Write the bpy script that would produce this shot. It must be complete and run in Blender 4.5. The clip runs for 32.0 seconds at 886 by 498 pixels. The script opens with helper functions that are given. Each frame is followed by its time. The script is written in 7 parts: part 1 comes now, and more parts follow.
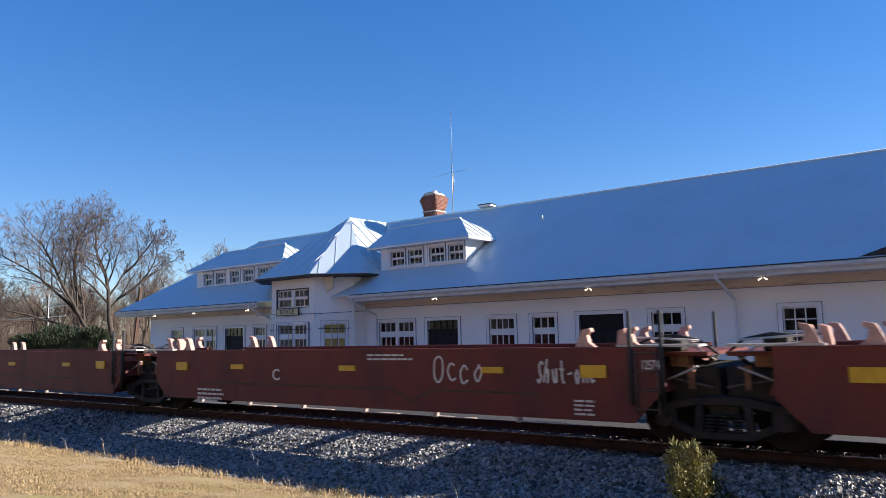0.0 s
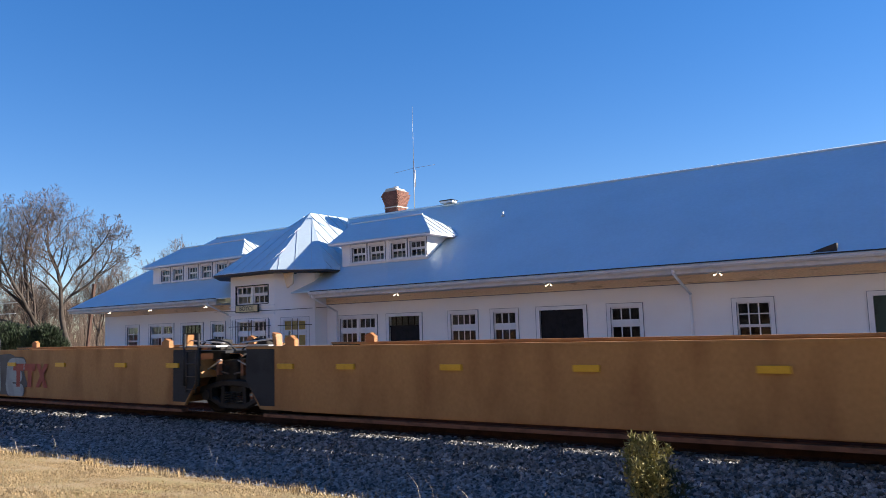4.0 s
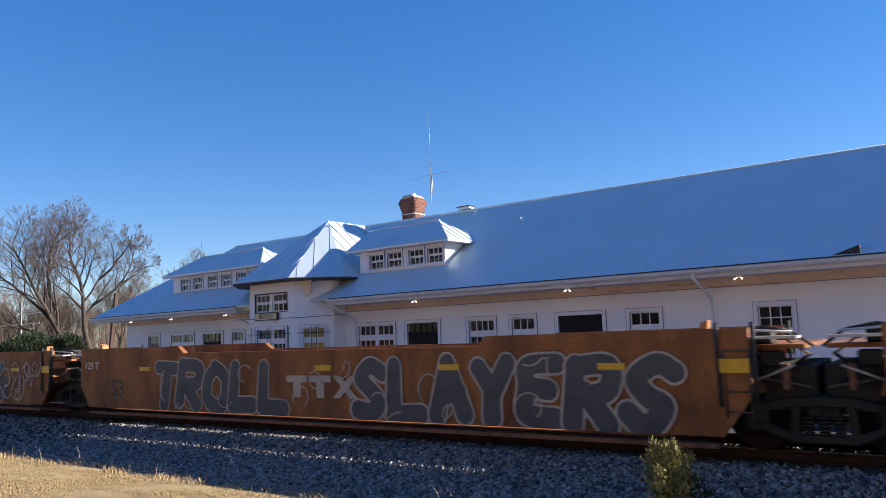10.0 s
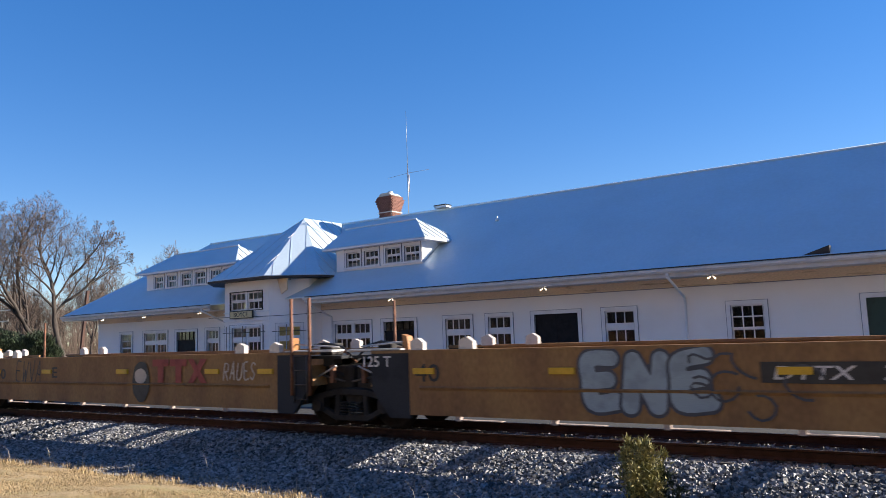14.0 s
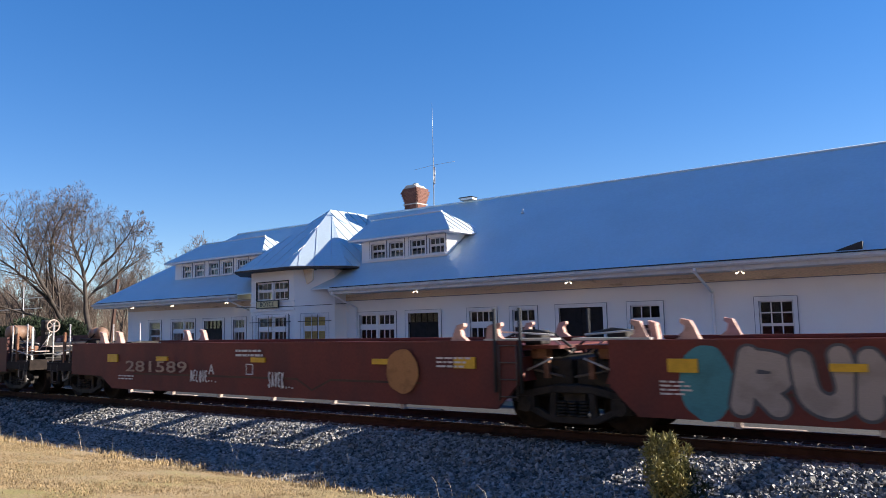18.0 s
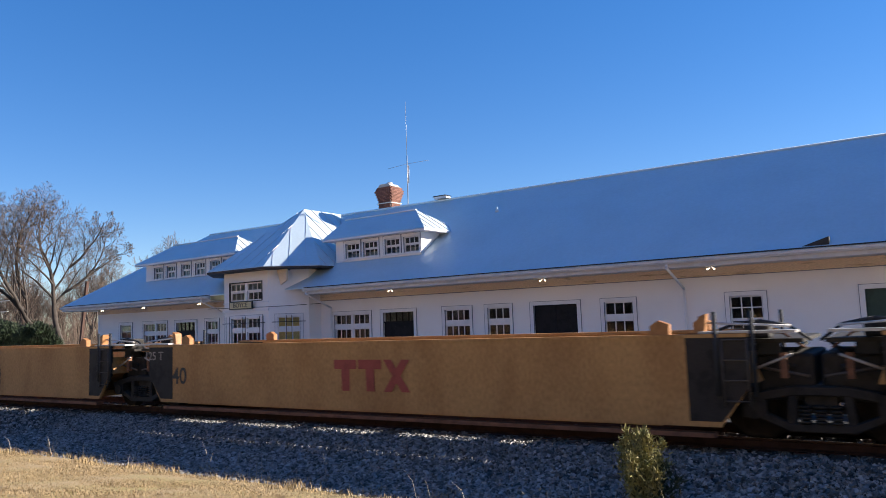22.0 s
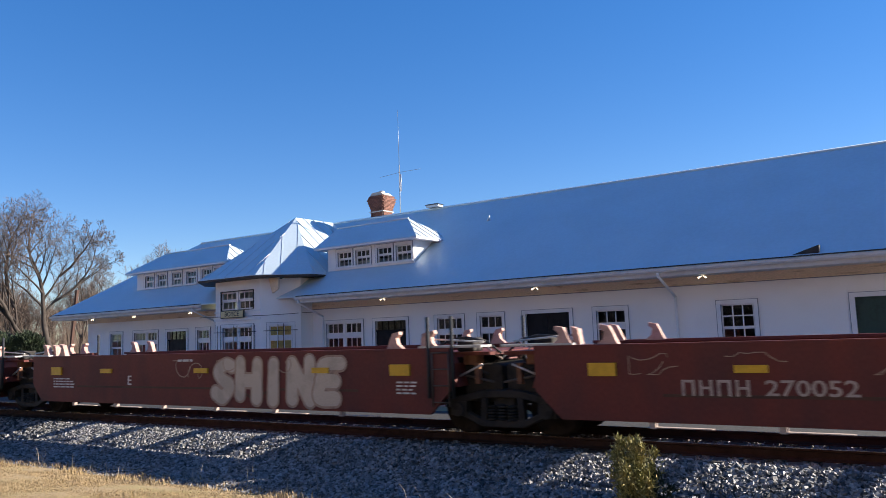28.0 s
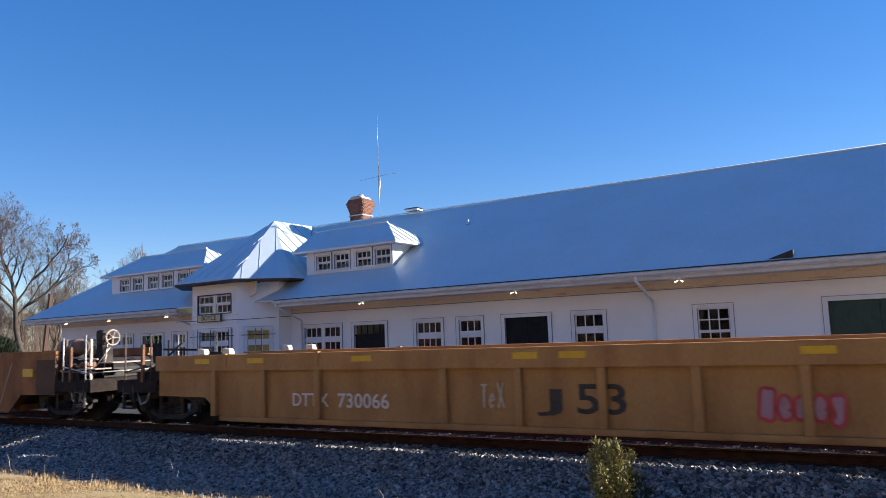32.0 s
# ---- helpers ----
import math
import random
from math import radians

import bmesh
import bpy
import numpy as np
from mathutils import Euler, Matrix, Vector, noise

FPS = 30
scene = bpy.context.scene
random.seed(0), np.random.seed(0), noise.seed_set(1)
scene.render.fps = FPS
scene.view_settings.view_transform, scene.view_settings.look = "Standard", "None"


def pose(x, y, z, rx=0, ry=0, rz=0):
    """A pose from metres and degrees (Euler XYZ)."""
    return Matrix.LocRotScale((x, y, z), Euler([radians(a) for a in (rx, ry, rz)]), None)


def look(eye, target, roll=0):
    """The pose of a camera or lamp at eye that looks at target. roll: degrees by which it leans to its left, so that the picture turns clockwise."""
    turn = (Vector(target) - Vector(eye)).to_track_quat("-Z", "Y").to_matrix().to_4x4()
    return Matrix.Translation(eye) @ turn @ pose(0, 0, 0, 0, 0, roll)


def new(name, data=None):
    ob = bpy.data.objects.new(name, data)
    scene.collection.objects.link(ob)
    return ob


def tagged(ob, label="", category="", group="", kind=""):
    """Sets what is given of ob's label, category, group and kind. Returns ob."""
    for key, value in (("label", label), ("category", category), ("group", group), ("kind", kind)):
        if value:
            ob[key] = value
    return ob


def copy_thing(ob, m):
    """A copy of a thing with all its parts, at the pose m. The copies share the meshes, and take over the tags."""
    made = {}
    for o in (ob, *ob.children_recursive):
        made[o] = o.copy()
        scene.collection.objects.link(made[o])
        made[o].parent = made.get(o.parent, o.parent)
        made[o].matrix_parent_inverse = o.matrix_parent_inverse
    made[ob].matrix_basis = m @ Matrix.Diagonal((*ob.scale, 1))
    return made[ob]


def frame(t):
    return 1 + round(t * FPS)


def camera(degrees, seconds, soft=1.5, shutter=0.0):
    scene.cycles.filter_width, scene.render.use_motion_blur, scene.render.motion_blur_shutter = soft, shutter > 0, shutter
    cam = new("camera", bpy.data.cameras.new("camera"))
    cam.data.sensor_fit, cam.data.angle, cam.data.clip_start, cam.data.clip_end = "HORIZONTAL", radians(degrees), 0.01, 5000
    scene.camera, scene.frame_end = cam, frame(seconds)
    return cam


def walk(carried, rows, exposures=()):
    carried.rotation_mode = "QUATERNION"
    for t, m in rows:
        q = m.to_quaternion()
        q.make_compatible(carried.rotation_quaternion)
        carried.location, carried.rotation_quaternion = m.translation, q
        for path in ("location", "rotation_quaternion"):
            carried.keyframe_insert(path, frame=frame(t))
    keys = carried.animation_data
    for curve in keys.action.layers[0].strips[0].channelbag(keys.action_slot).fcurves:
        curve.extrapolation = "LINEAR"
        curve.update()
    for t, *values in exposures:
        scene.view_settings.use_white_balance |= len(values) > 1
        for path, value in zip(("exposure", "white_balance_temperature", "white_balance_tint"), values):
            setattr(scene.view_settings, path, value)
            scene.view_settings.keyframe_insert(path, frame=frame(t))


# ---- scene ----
# The world: x runs along the railway line to the right, y away from the camera, z up; the rail heads lie at z = 0.
EYE_Z = 1.95
TRACK_Y = 12.9
STATION_TURN = -2.65

cam = camera(62.98, 32.0, soft=0.5, shutter=0.07)
PATH = [  # seconds, yaw, pitch, roll
    (0.0, 36.18, 6.49, 1.42),
    (0.5, 36.04, 6.42, 1.63),
    (1.0, 35.61, 6.44, 1.90),
    (1.5, 35.15, 6.44, 2.16),
    (2.0, 34.87, 6.45, 2.26),
    (2.5, 34.27, 6.55, 1.93),
    (3.0, 33.66, 6.41, 1.68),
    (3.5, 33.15, 6.30, 1.65),
    (5.5, 33.50, 5.35, 2.06),
    (6.0, 33.69, 5.39, 2.24),
    (6.5, 33.89, 5.53, 2.36),
    (7.0, 33.86, 5.89, 2.41),
    (7.5, 33.74, 6.15, 2.02),
    (8.0, 34.16, 5.93, 1.94),
    (8.5, 34.47, 5.90, 1.90),
    (9.0, 34.51, 6.13, 1.98),
    (9.5, 34.57, 6.39, 1.99),
    (10.0, 34.60, 6.64, 2.14),
    (10.5, 34.68, 6.89, 2.42),
    (11.0, 34.50, 7.11, 2.38),
    (11.5, 33.99, 7.40, 2.07),
    (12.0, 33.46, 7.34, 1.90),
    (12.5, 33.21, 7.07, 1.96),
    (13.0, 32.96, 6.69, 1.90),
    (13.5, 32.65, 6.43, 1.99),
    (14.0, 32.75, 6.45, 2.09),
    (14.5, 33.15, 6.51, 2.18),
    (16.5, 34.41, 5.97, 1.44),
    (17.0, 34.62, 6.06, 1.45),
    (17.5, 34.65, 6.20, 1.41),
    (18.0, 34.65, 5.89, 1.34),
    (18.5, 34.37, 5.34, 1.20),
    (19.0, 34.06, 5.10, 1.30),
    (19.5, 34.12, 5.26, 1.56),
    (20.0, 34.23, 5.44, 1.77),
    (20.5, 34.07, 5.48, 1.82),
    (21.0, 33.68, 5.58, 1.87),
    (21.5, 33.18, 5.63, 1.95),
    (22.0, 32.70, 5.73, 2.05),
    (22.5, 32.49, 5.74, 2.16),
    (23.0, 32.31, 5.83, 2.31),
    (23.5, 32.02, 5.90, 2.22),
    (24.0, 31.66, 6.02, 1.88),
    (24.5, 31.23, 6.00, 1.76),
    (25.0, 31.17, 6.04, 1.98),
    (25.5, 31.05, 6.62, 2.08),
    (27.5, 32.02, 6.42, 2.05),
    (28.0, 32.09, 6.38, 2.13),
    (28.5, 32.12, 6.45, 2.36),
    (29.0, 31.98, 6.44, 2.37),
    (29.5, 31.52, 6.60, 2.08),
    (30.0, 30.79, 6.75, 1.95),
    (30.5, 30.47, 6.84, 2.06),
    (31.0, 30.49, 6.85, 2.26),
    (31.5, 30.37, 6.75, 2.18),
    (32.0, 30.44, 6.63, 2.19),
]
walk(cam, [(t, pose(0, 0, EYE_Z, 90 + pitch, roll, yaw)) for t, yaw, pitch, roll in PATH])

# ---- light ----
SUN_DIR = Vector((0.66, 0.56, 0.388)).normalized()
world = bpy.data.worlds.new("sky")
scene.world = world
world.use_nodes = True
wn = world.node_tree
sky = wn.nodes.new("ShaderNodeTexSky")
sky.sky_type, sky.sun_disc = "NISHITA", False
sky.sun_elevation = math.asin(SUN_DIR.z)
sky.sun_rotation = math.atan2(SUN_DIR.x, SUN_DIR.y)
sky.altitude, sky.air_density, sky.dust_density, sky.ozone_density = 200, 0.8, 0.0, 2.5
tone = wn.nodes.new("ShaderNodeHueSaturation")
tone.inputs["Saturation"].default_value = 1.65
tone.inputs["Hue"].default_value = 0.5155
even = wn.nodes.new("ShaderNodeGamma")
even.inputs["Gamma"].default_value = 0.65
wn.links.new(sky.outputs[0], even.inputs["Color"])
wn.links.new(even.outputs[0], tone.inputs["Color"])
wn.links.new(tone.outputs[0], wn.nodes["Background"].inputs[0])
wn.nodes["Background"].inputs[1].default_value = 0.124
sun = new("sun", bpy.data.lights.new("sun", "SUN"))
sun.data.energy, sun.data.angle, sun.data.color = 5.0, radians(0.55), (1.0, 0.9, 0.77)
sun.matrix_world = look(SUN_DIR * 60, (0, 0, 0))
scene.view_settings.exposure = 1.34

# ---- materials ----
def material(name, color, rough=0.7, metal=0.0, vary=0.25, scale=6.0, fine=60.0, bump=0.1, second=None, patch=(0.5, 0.62), island=0.0, per_object=0.0, stretch=(1, 1, 1), spec=0.5):
    """A surface with large stains and fine grain. second: the colour of the stains."""
    m = bpy.data.materials.new(name)
    m.use_nodes = True
    nt = m.node_tree
    n, l = nt.nodes, nt.links
    b = n["Principled BSDF"]
    b.inputs["Metallic"].default_value = metal
    b.inputs["Specular IOR Level"].default_value = spec
    co = n.new("ShaderNodeTexCoord")
    mp = n.new("ShaderNodeMapping")
    mp.inputs["Scale"].default_value = stretch
    l.new(co.outputs["Object"], mp.inputs[0])
    big = n.new("ShaderNodeTexNoise")
    big.inputs["Scale"].default_value, big.inputs["Detail"].default_value = scale, 6
    small = n.new("ShaderNodeTexNoise")
    small.inputs["Scale"].default_value, small.inputs["Detail"].default_value = fine, 4
    for t in (big, small):
        l.new(mp.outputs[0], t.inputs[0])
    ramp = n.new("ShaderNodeMapRange")
    ramp.inputs["From Min"].default_value, ramp.inputs["From Max"].default_value = patch
    l.new(big.outputs[0], ramp.inputs[0])
    mix = n.new("ShaderNodeMix")
    mix.data_type = "RGBA"
    l.new(ramp.outputs[0], mix.inputs[0])
    sec = second or [c * (1 - vary) for c in color]
    mix.inputs[6].default_value = (*color, 1)
    mix.inputs[7].default_value = (*sec, 1)
    hsv = n.new("ShaderNodeHueSaturation")
    l.new(mix.outputs[2], hsv.inputs["Color"])
    val = n.new("ShaderNodeMapRange")
    val.inputs["From Min"].default_value, val.inputs["From Max"].default_value = 0.3, 0.7
    val.inputs["To Min"].default_value, val.inputs["To Max"].default_value = 1 - vary * 0.6, 1 + vary * 0.6
    l.new(small.outputs[0], val.inputs[0])
    last = val.outputs[0]
    for amount, node, out in ((per_object, "ShaderNodeObjectInfo", "Random"), (island, "ShaderNodeNewGeometry", "Random Per Island")):
        if amount:
            src = n.new(node)
            r = n.new("ShaderNodeMapRange")
            r.inputs["To Min"].default_value, r.inputs["To Max"].default_value = 1 - amount, 1 + amount
            l.new(src.outputs[out], r.inputs[0])
            mul = n.new("ShaderNodeMath")
            mul.operation = "MULTIPLY"
            l.new(last, mul.inputs[0]), l.new(r.outputs[0], mul.inputs[1])
            last = mul.outputs[0]
    l.new(last, hsv.inputs["Value"])
    l.new(hsv.outputs[0], b.inputs["Base Color"])
    rr = n.new("ShaderNodeMapRange")
    rr.inputs["To Min"].default_value, rr.inputs["To Max"].default_value = max(0.05, rough - 0.12), min(1, rough + 0.12)
    l.new(big.outputs[0], rr.inputs[0])
    l.new(rr.outputs[0], b.inputs["Roughness"])
    if bump:
        bp = n.new("ShaderNodeBump")
        bp.inputs["Strength"].default_value, bp.inputs["Distance"].default_value = bump, 0.02
        l.new(small.outputs[0], bp.inputs["Height"])
        l.new(bp.outputs[0], b.inputs["Normal"])
    return m


def plain(name, color, rough=0.6, metal=0.0, emit=0.0):
    m = bpy.data.materials.new(name)
    m.use_nodes = True
    b = m.node_tree.nodes["Principled BSDF"]
    b.inputs["Base Color"].default_value = (*color, 1)
    b.inputs["Roughness"].default_value, b.inputs["Metallic"].default_value = rough, metal
    if emit:
        b.inputs["Emission Color"].default_value, b.inputs["Emission Strength"].default_value = (*color, 1), emit
    return m


M_WALL = material("white_stucco", (0.88, 0.85, 0.81), 0.85, vary=0.06, scale=0.7, fine=40, bump=0.12, second=(0.82, 0.79, 0.75), patch=(0.55, 0.8))
M_TRIM = material("white_trim_paint", (0.8, 0.79, 0.78), 0.5, vary=0.06, scale=3, fine=50, bump=0.03)
M_ROOF = material("galvanised_sheet", (0.54, 0.65, 0.71), 0.5, metal=0.18, vary=0.06, scale=0.5, fine=8, bump=0.02, patch=(0.4, 0.7))
M_SEAM = material("roof_seam_metal", (0.62, 0.63, 0.64), 0.4, metal=0.85, vary=0.05, bump=0)
M_FASCIA = material("tan_board", (0.74, 0.58, 0.4), 0.7, vary=0.3, scale=2.5, fine=30, bump=0.08, second=(0.42, 0.31, 0.2), patch=(0.58, 0.72), stretch=(0.4, 1, 3))
M_SOFFIT = material("soffit_boards", (0.66, 0.6, 0.53), 0.75, vary=0.12, scale=2, bump=0.05)
M_DARKDOOR = material("black_door_paint", (0.012, 0.011, 0.012), 0.6, spec=0.2, vary=0.3, bump=0.03)
M_GREEN = material("dark_green_paint", (0.012, 0.05, 0.036), 0.5, vary=0.25, bump=0.04)
M_BRICK = material("red_brick", (0.19, 0.078, 0.055), 0.85, vary=0.3, scale=10, fine=80, bump=0.25, per_object=0.3)
M_MORTAR = material("mortar", (0.4, 0.35, 0.3), 0.9, vary=0.2)
M_CONCRETE = material("concrete", (0.5, 0.48, 0.45), 0.9, vary=0.2, scale=3)
M_POSTBROWN = material("dark_brown_eave_board", (0.06, 0.045, 0.038), 0.8, vary=0.3, scale=3, bump=0.05)
M_IRON = material("dark_iron", (0.035, 0.032, 0.03), 0.6, metal=0.3, vary=0.3)
M_ALU = plain("antenna_metal", (0.3, 0.3, 0.32), 0.5, 0.7)
M_GUTTER = material("gutter_paint", (0.6, 0.58, 0.55), 0.5, vary=0.12, scale=3, bump=0.03)
M_BLIND = material("yellow_blind", (0.75, 0.5, 0.16), 0.8, vary=0.1)
M_LAMP = plain("lamp_glow", (1.0, 0.82, 0.6), 0.5, emit=1.6)
# Room surfaces coloured dark, standing in for the shade of unlit rooms
M_INSIDE = material("shade_dark_interior", (0.1, 0.105, 0.115), 0.9, vary=0.2)
M_SIGNBLACK = plain("sign_black", (0.015, 0.015, 0.015), 0.5)
M_SIGNGOLD = material("sign_gold", (0.6, 0.5, 0.26), 0.5, vary=0.1)

M_GLASS = bpy.data.materials.new("window_glass")
M_GLASS.use_nodes = True
g = M_GLASS.node_tree.nodes["Principled BSDF"]
g.inputs["Base Color"].default_value, g.inputs["Roughness"].default_value = (0.85, 0.9, 0.9, 1), 0.03
g.inputs["Transmission Weight"].default_value, g.inputs["IOR"].default_value = 1.0, 1.24


# ---- building helpers ----
def box(bm, x0, x1, y0, y1, z0, z1):
    v = [bm.verts.new(p) for p in ((x0, y0, z0), (x1, y0, z0), (x1, y1, z0), (x0, y1, z0), (x0, y0, z1), (x1, y0, z1), (x1, y1, z1), (x0, y1, z1))]
    for f in ((3, 2, 1, 0), (4, 5, 6, 7), (0, 1, 5, 4), (1, 2, 6, 5), (2, 3, 7, 6), (3, 0, 4, 7)):
        bm.faces.new([v[i] for i in f])
    return bm


def boxes(*rows):
    bm = bmesh.new()
    for r in rows:
        box(bm, *r)
    return bm


def soft_box(x0, x1, y0, y1, z0, z1, r=0.015):
    bm = boxes((x0, x1, y0, y1, z0, z1))
    bmesh.ops.bevel(bm, geom=bm.edges[:], offset=r, segments=2, affect="EDGES", profile=0.5)
    return bm


def prism(points, a, b, axis="y"):
    """A flat outline of (u, v) points, pushed out from a to b. axis y: u = x, v = z; axis x: u = y, v = z; axis z: u = x, v = y."""
    bm = bmesh.new()
    place = {"y": lambda u, v, w: (u, w, v), "x": lambda u, v, w: (w, u, v), "z": lambda u, v, w: (u, v, w)}[axis]
    rings = [[bm.verts.new(place(u, v, w)) for u, v in points] for w in (a, b)]
    n = len(points)
    bm.faces.new(rings[0]), bm.faces.new(rings[1][::-1])
    for i in range(n):
        bm.faces.new((rings[0][i], rings[0][(i + 1) % n], rings[1][(i + 1) % n], rings[1][i]))
    bmesh.ops.recalc_face_normals(bm, faces=bm.faces[:])
    return bm


def tube(bm, p, q, r, r2=None, n=8):
    """A round bar from p to q."""
    p, q = Vector(p), Vector(q)
    d = (q - p)
    rot = d.to_track_quat("Z", "Y").to_matrix()
    r2 = r if r2 is None else r2
    rings = []
    for c, rad in ((p, r), (q, r2)):
        rings.append([bm.verts.new(c + rot @ Vector((rad * math.cos(k * 2 * math.pi / n), rad * math.sin(k * 2 * math.pi / n), 0))) for k in range(n)])
    for k in range(n):
        f = bm.faces.new((rings[0][k], rings[0][(k + 1) % n], rings[1][(k + 1) % n], rings[1][k]))
        f.smooth = n > 5
    bm.faces.new(rings[0][::-1]), bm.faces.new(rings[1])
    return bm


def tubes(*rows):
    bm = bmesh.new()
    for r in rows:
        tube(bm, *r)
    return bm


def mesh_of(name, bm, mat):
    me = bpy.data.meshes.new(name)
    bm.to_mesh(me)
    bm.free()
    me.materials.append(mat)
    return me


def part(name, bm, mat, parent=None, label=""):
    """Links a bmesh (or a ready mesh) as one mesh object under a thing or a part."""
    me = bm if isinstance(bm, bpy.types.Mesh) else mesh_of(name, bm, mat)
    ob = new(name, me)
    if parent is not None:
        ob.parent = parent
    if label:
        ob["label"] = label
    return ob


def thing(name, m, label, category, group="", kind=""):
    ob = new(name)
    ob.matrix_world = m
    return tagged(ob, label, category, group, kind)


LETTERS = {}


def letters(text, size, mat, shear=0.0, fat=0.0, deep=0.004, wide=1.0):
    """A mesh of writing in the x-z plane, facing -y, centred on its place."""
    key = (text, size, mat.name, shear, fat, deep, wide)
    if key not in LETTERS:
        cu = bpy.data.curves.new("writing", "FONT")
        cu.body, cu.size, cu.shear, cu.extrude = text, size, shear, deep
        cu.offset = fat
        cu.align_x, cu.align_y, cu.resolution_u = "CENTER", "CENTER", 3
        ob = bpy.data.objects.new("writing", cu)
        me = bpy.data.meshes.new_from_object(ob)
        bpy.data.objects.remove(ob)
        bpy.data.curves.remove(cu)
        me.transform(pose(0, 0, 0, 90) @ Matrix.Diagonal((wide, 1, 1, 1)))
        me.materials.clear()
        me.materials.append(mat)
        LETTERS[key] = me
    return LETTERS[key]

# ---- ground, track bed ----
def ground_z(x, y):
    """Lawn towards the camera, a shallow ditch, the ballast bank and the platform behind it."""
    prof = ((-60, 0.6), (0, 0.33), (5.0, -0.05), (7.0, -0.3), (8.3, -0.5), (9.3, -0.6), (16.0, -0.56), (17.7, -0.3), (18.5, -0.12), (60, -0.1), (400, 0.0))
    for (a, za), (b, zb) in zip(prof, prof[1:]):
        if y <= b:
            k = max(0.0, (y - a) / (b - a))
            return za + (zb - za) * k
    return 0.0


M_LAWN = material("dry_lawn", (0.3, 0.225, 0.12), 0.95, vary=0.35, scale=0.9, fine=45, bump=0.5, second=(0.25, 0.21, 0.075), patch=(0.45, 0.65))
M_STONE = material("grey_ballast", (0.17, 0.168, 0.165), 0.5, vary=0.4, scale=8, fine=90, bump=0.2, island=0.92, spec=0.5)
# Near-black bed: the shade between the stones is put into its colour
M_BED = material("ballast_gap_shade", (0.025, 0.025, 0.026), 0.9, vary=0.35, scale=9, fine=60, bump=0.5)
M_TIE = material("creosoted_oak", (0.075, 0.06, 0.05), 0.85, vary=0.35, scale=4, fine=40, bump=0.3, per_object=0.3, stretch=(4, 0.6, 4))
M_RAIL = material("rusty_rail_steel", (0.045, 0.022, 0.016), 0.8, spec=0.2, metal=0.1, vary=0.3, scale=5, bump=0.1)
M_RAILTOP = material("worn_rail_head", (0.55, 0.53, 0.5), 0.25, metal=1.0, vary=0.1, bump=0)
M_STRAW = material("dry_grass_blades", (0.36, 0.26, 0.135), 0.8, vary=0.2, bump=0, island=0.4)
M_WEED = material("grey_weed_stalks", (0.36, 0.3, 0.22), 0.8, vary=0.2, bump=0, island=0.3)

xs = [-900, -400, -200, -120, -80, -60] + [-45 + 0.75 * i for i in range(70)] + [12, 20, 40, 80, 200, 400, 900]
ys = [-300, -60, -20, -8, 0, 2, 3.5, 4.5, 5.25, 6, 6.5, 7, 7.4, 7.8, 8.2, 8.6, 9, 9.5, 10, 11, 13, 15, 16, 16.5, 17.5, 19, 22, 28, 40, 60, 100, 200, 400, 1500]
verts, faces = [], []
for x in xs:
    for y in ys:
        rough = 0.035 * noise.noise(Vector((x * 0.8, y * 1.4, 0))) + 0.02 * noise.noise(Vector((x * 3, y * 3, 5))) if -46 < x < 9 and 3 < y < 9.2 else 0
        verts.append((x, y, ground_z(x, y) + rough))
n = len(ys)
for i in range(len(xs) - 1):
    for j in range(n - 1):
        faces.append((i * n + j, (i + 1) * n + j, (i + 1) * n + j + 1, i * n + j + 1))
me = bpy.data.meshes.new("ground")
me.from_pydata(verts, [], faces)
me.materials.append(M_LAWN)
for p in me.polygons:
    p.use_smooth = True
tagged(new("ground", me), "dry yellow winter lawn sloping down to the railway ditch", "ground", kind="structure")

# the bank of stones under the sleepers
bank = [(8.45, -0.53), (9.0, -0.53), (9.6, -0.52), (10.35, -0.48), (10.9, -0.33), (11.4, -0.225), (14.4, -0.225), (15.0, -0.27), (18.3, -0.34), (18.3, -0.9), (8.45, -0.9)]
track = tagged(part("ballast_bed", prism(bank, -130, 40, "x"), M_BED), "bank under the railway line, coloured near-black for the gaps between its stones", "track bed", kind="structure")


def rail_profile():
    return [(-0.065, -0.17), (0.065, -0.17), (0.065, -0.155), (0.012, -0.13), (0.012, -0.045), (0.036, -0.03), (0.036, -0.004), (0.03, 0.0), (-0.03, 0.0), (-0.036, -0.004), (-0.036, -0.03), (-0.012, -0.045), (-0.012, -0.13), (-0.065, -0.155)]


line = thing("railway_track", pose(0, TRACK_Y, 0), "single railway line of rusty steel rails on dark timber sleepers", "railway track", kind="structure")
for side in (-0.755, 0.755):
    rail = part("rail", prism([(u + side, v) for u, v in rail_profile()], -130, 40, "x"), M_RAIL, line, "rusty steel rail")
    part("rail_head", boxes((-130, 40, side - 0.028, side + 0.028, 0.0, 0.0025)), M_RAILTOP, rail, "shiny worn rail head")
tie_mesh = mesh_of("sleeper", soft_box(-0.115, 0.115, -1.3, 1.3, -0.33, -0.172, 0.012), M_TIE)
plate_mesh = mesh_of("tie_plate", boxes((-0.09, 0.09, -0.16, 0.16, -0.172, -0.158)), M_RAIL)
for i in range(116):
    x = -52 + i * 0.51
    tie = part("sleeper", tie_mesh, None, line)
    tie.location = (x, random.uniform(-0.06, 0.06), random.uniform(-0.008, 0.004))
    tie.rotation_euler = (0, 0, radians(random.uniform(-1.2, 1.2)))
    for side in (-0.755, 0.755):
        pl = part("tie_plate", plate_mesh, None, tie)
        pl.location = (0, side, 0)


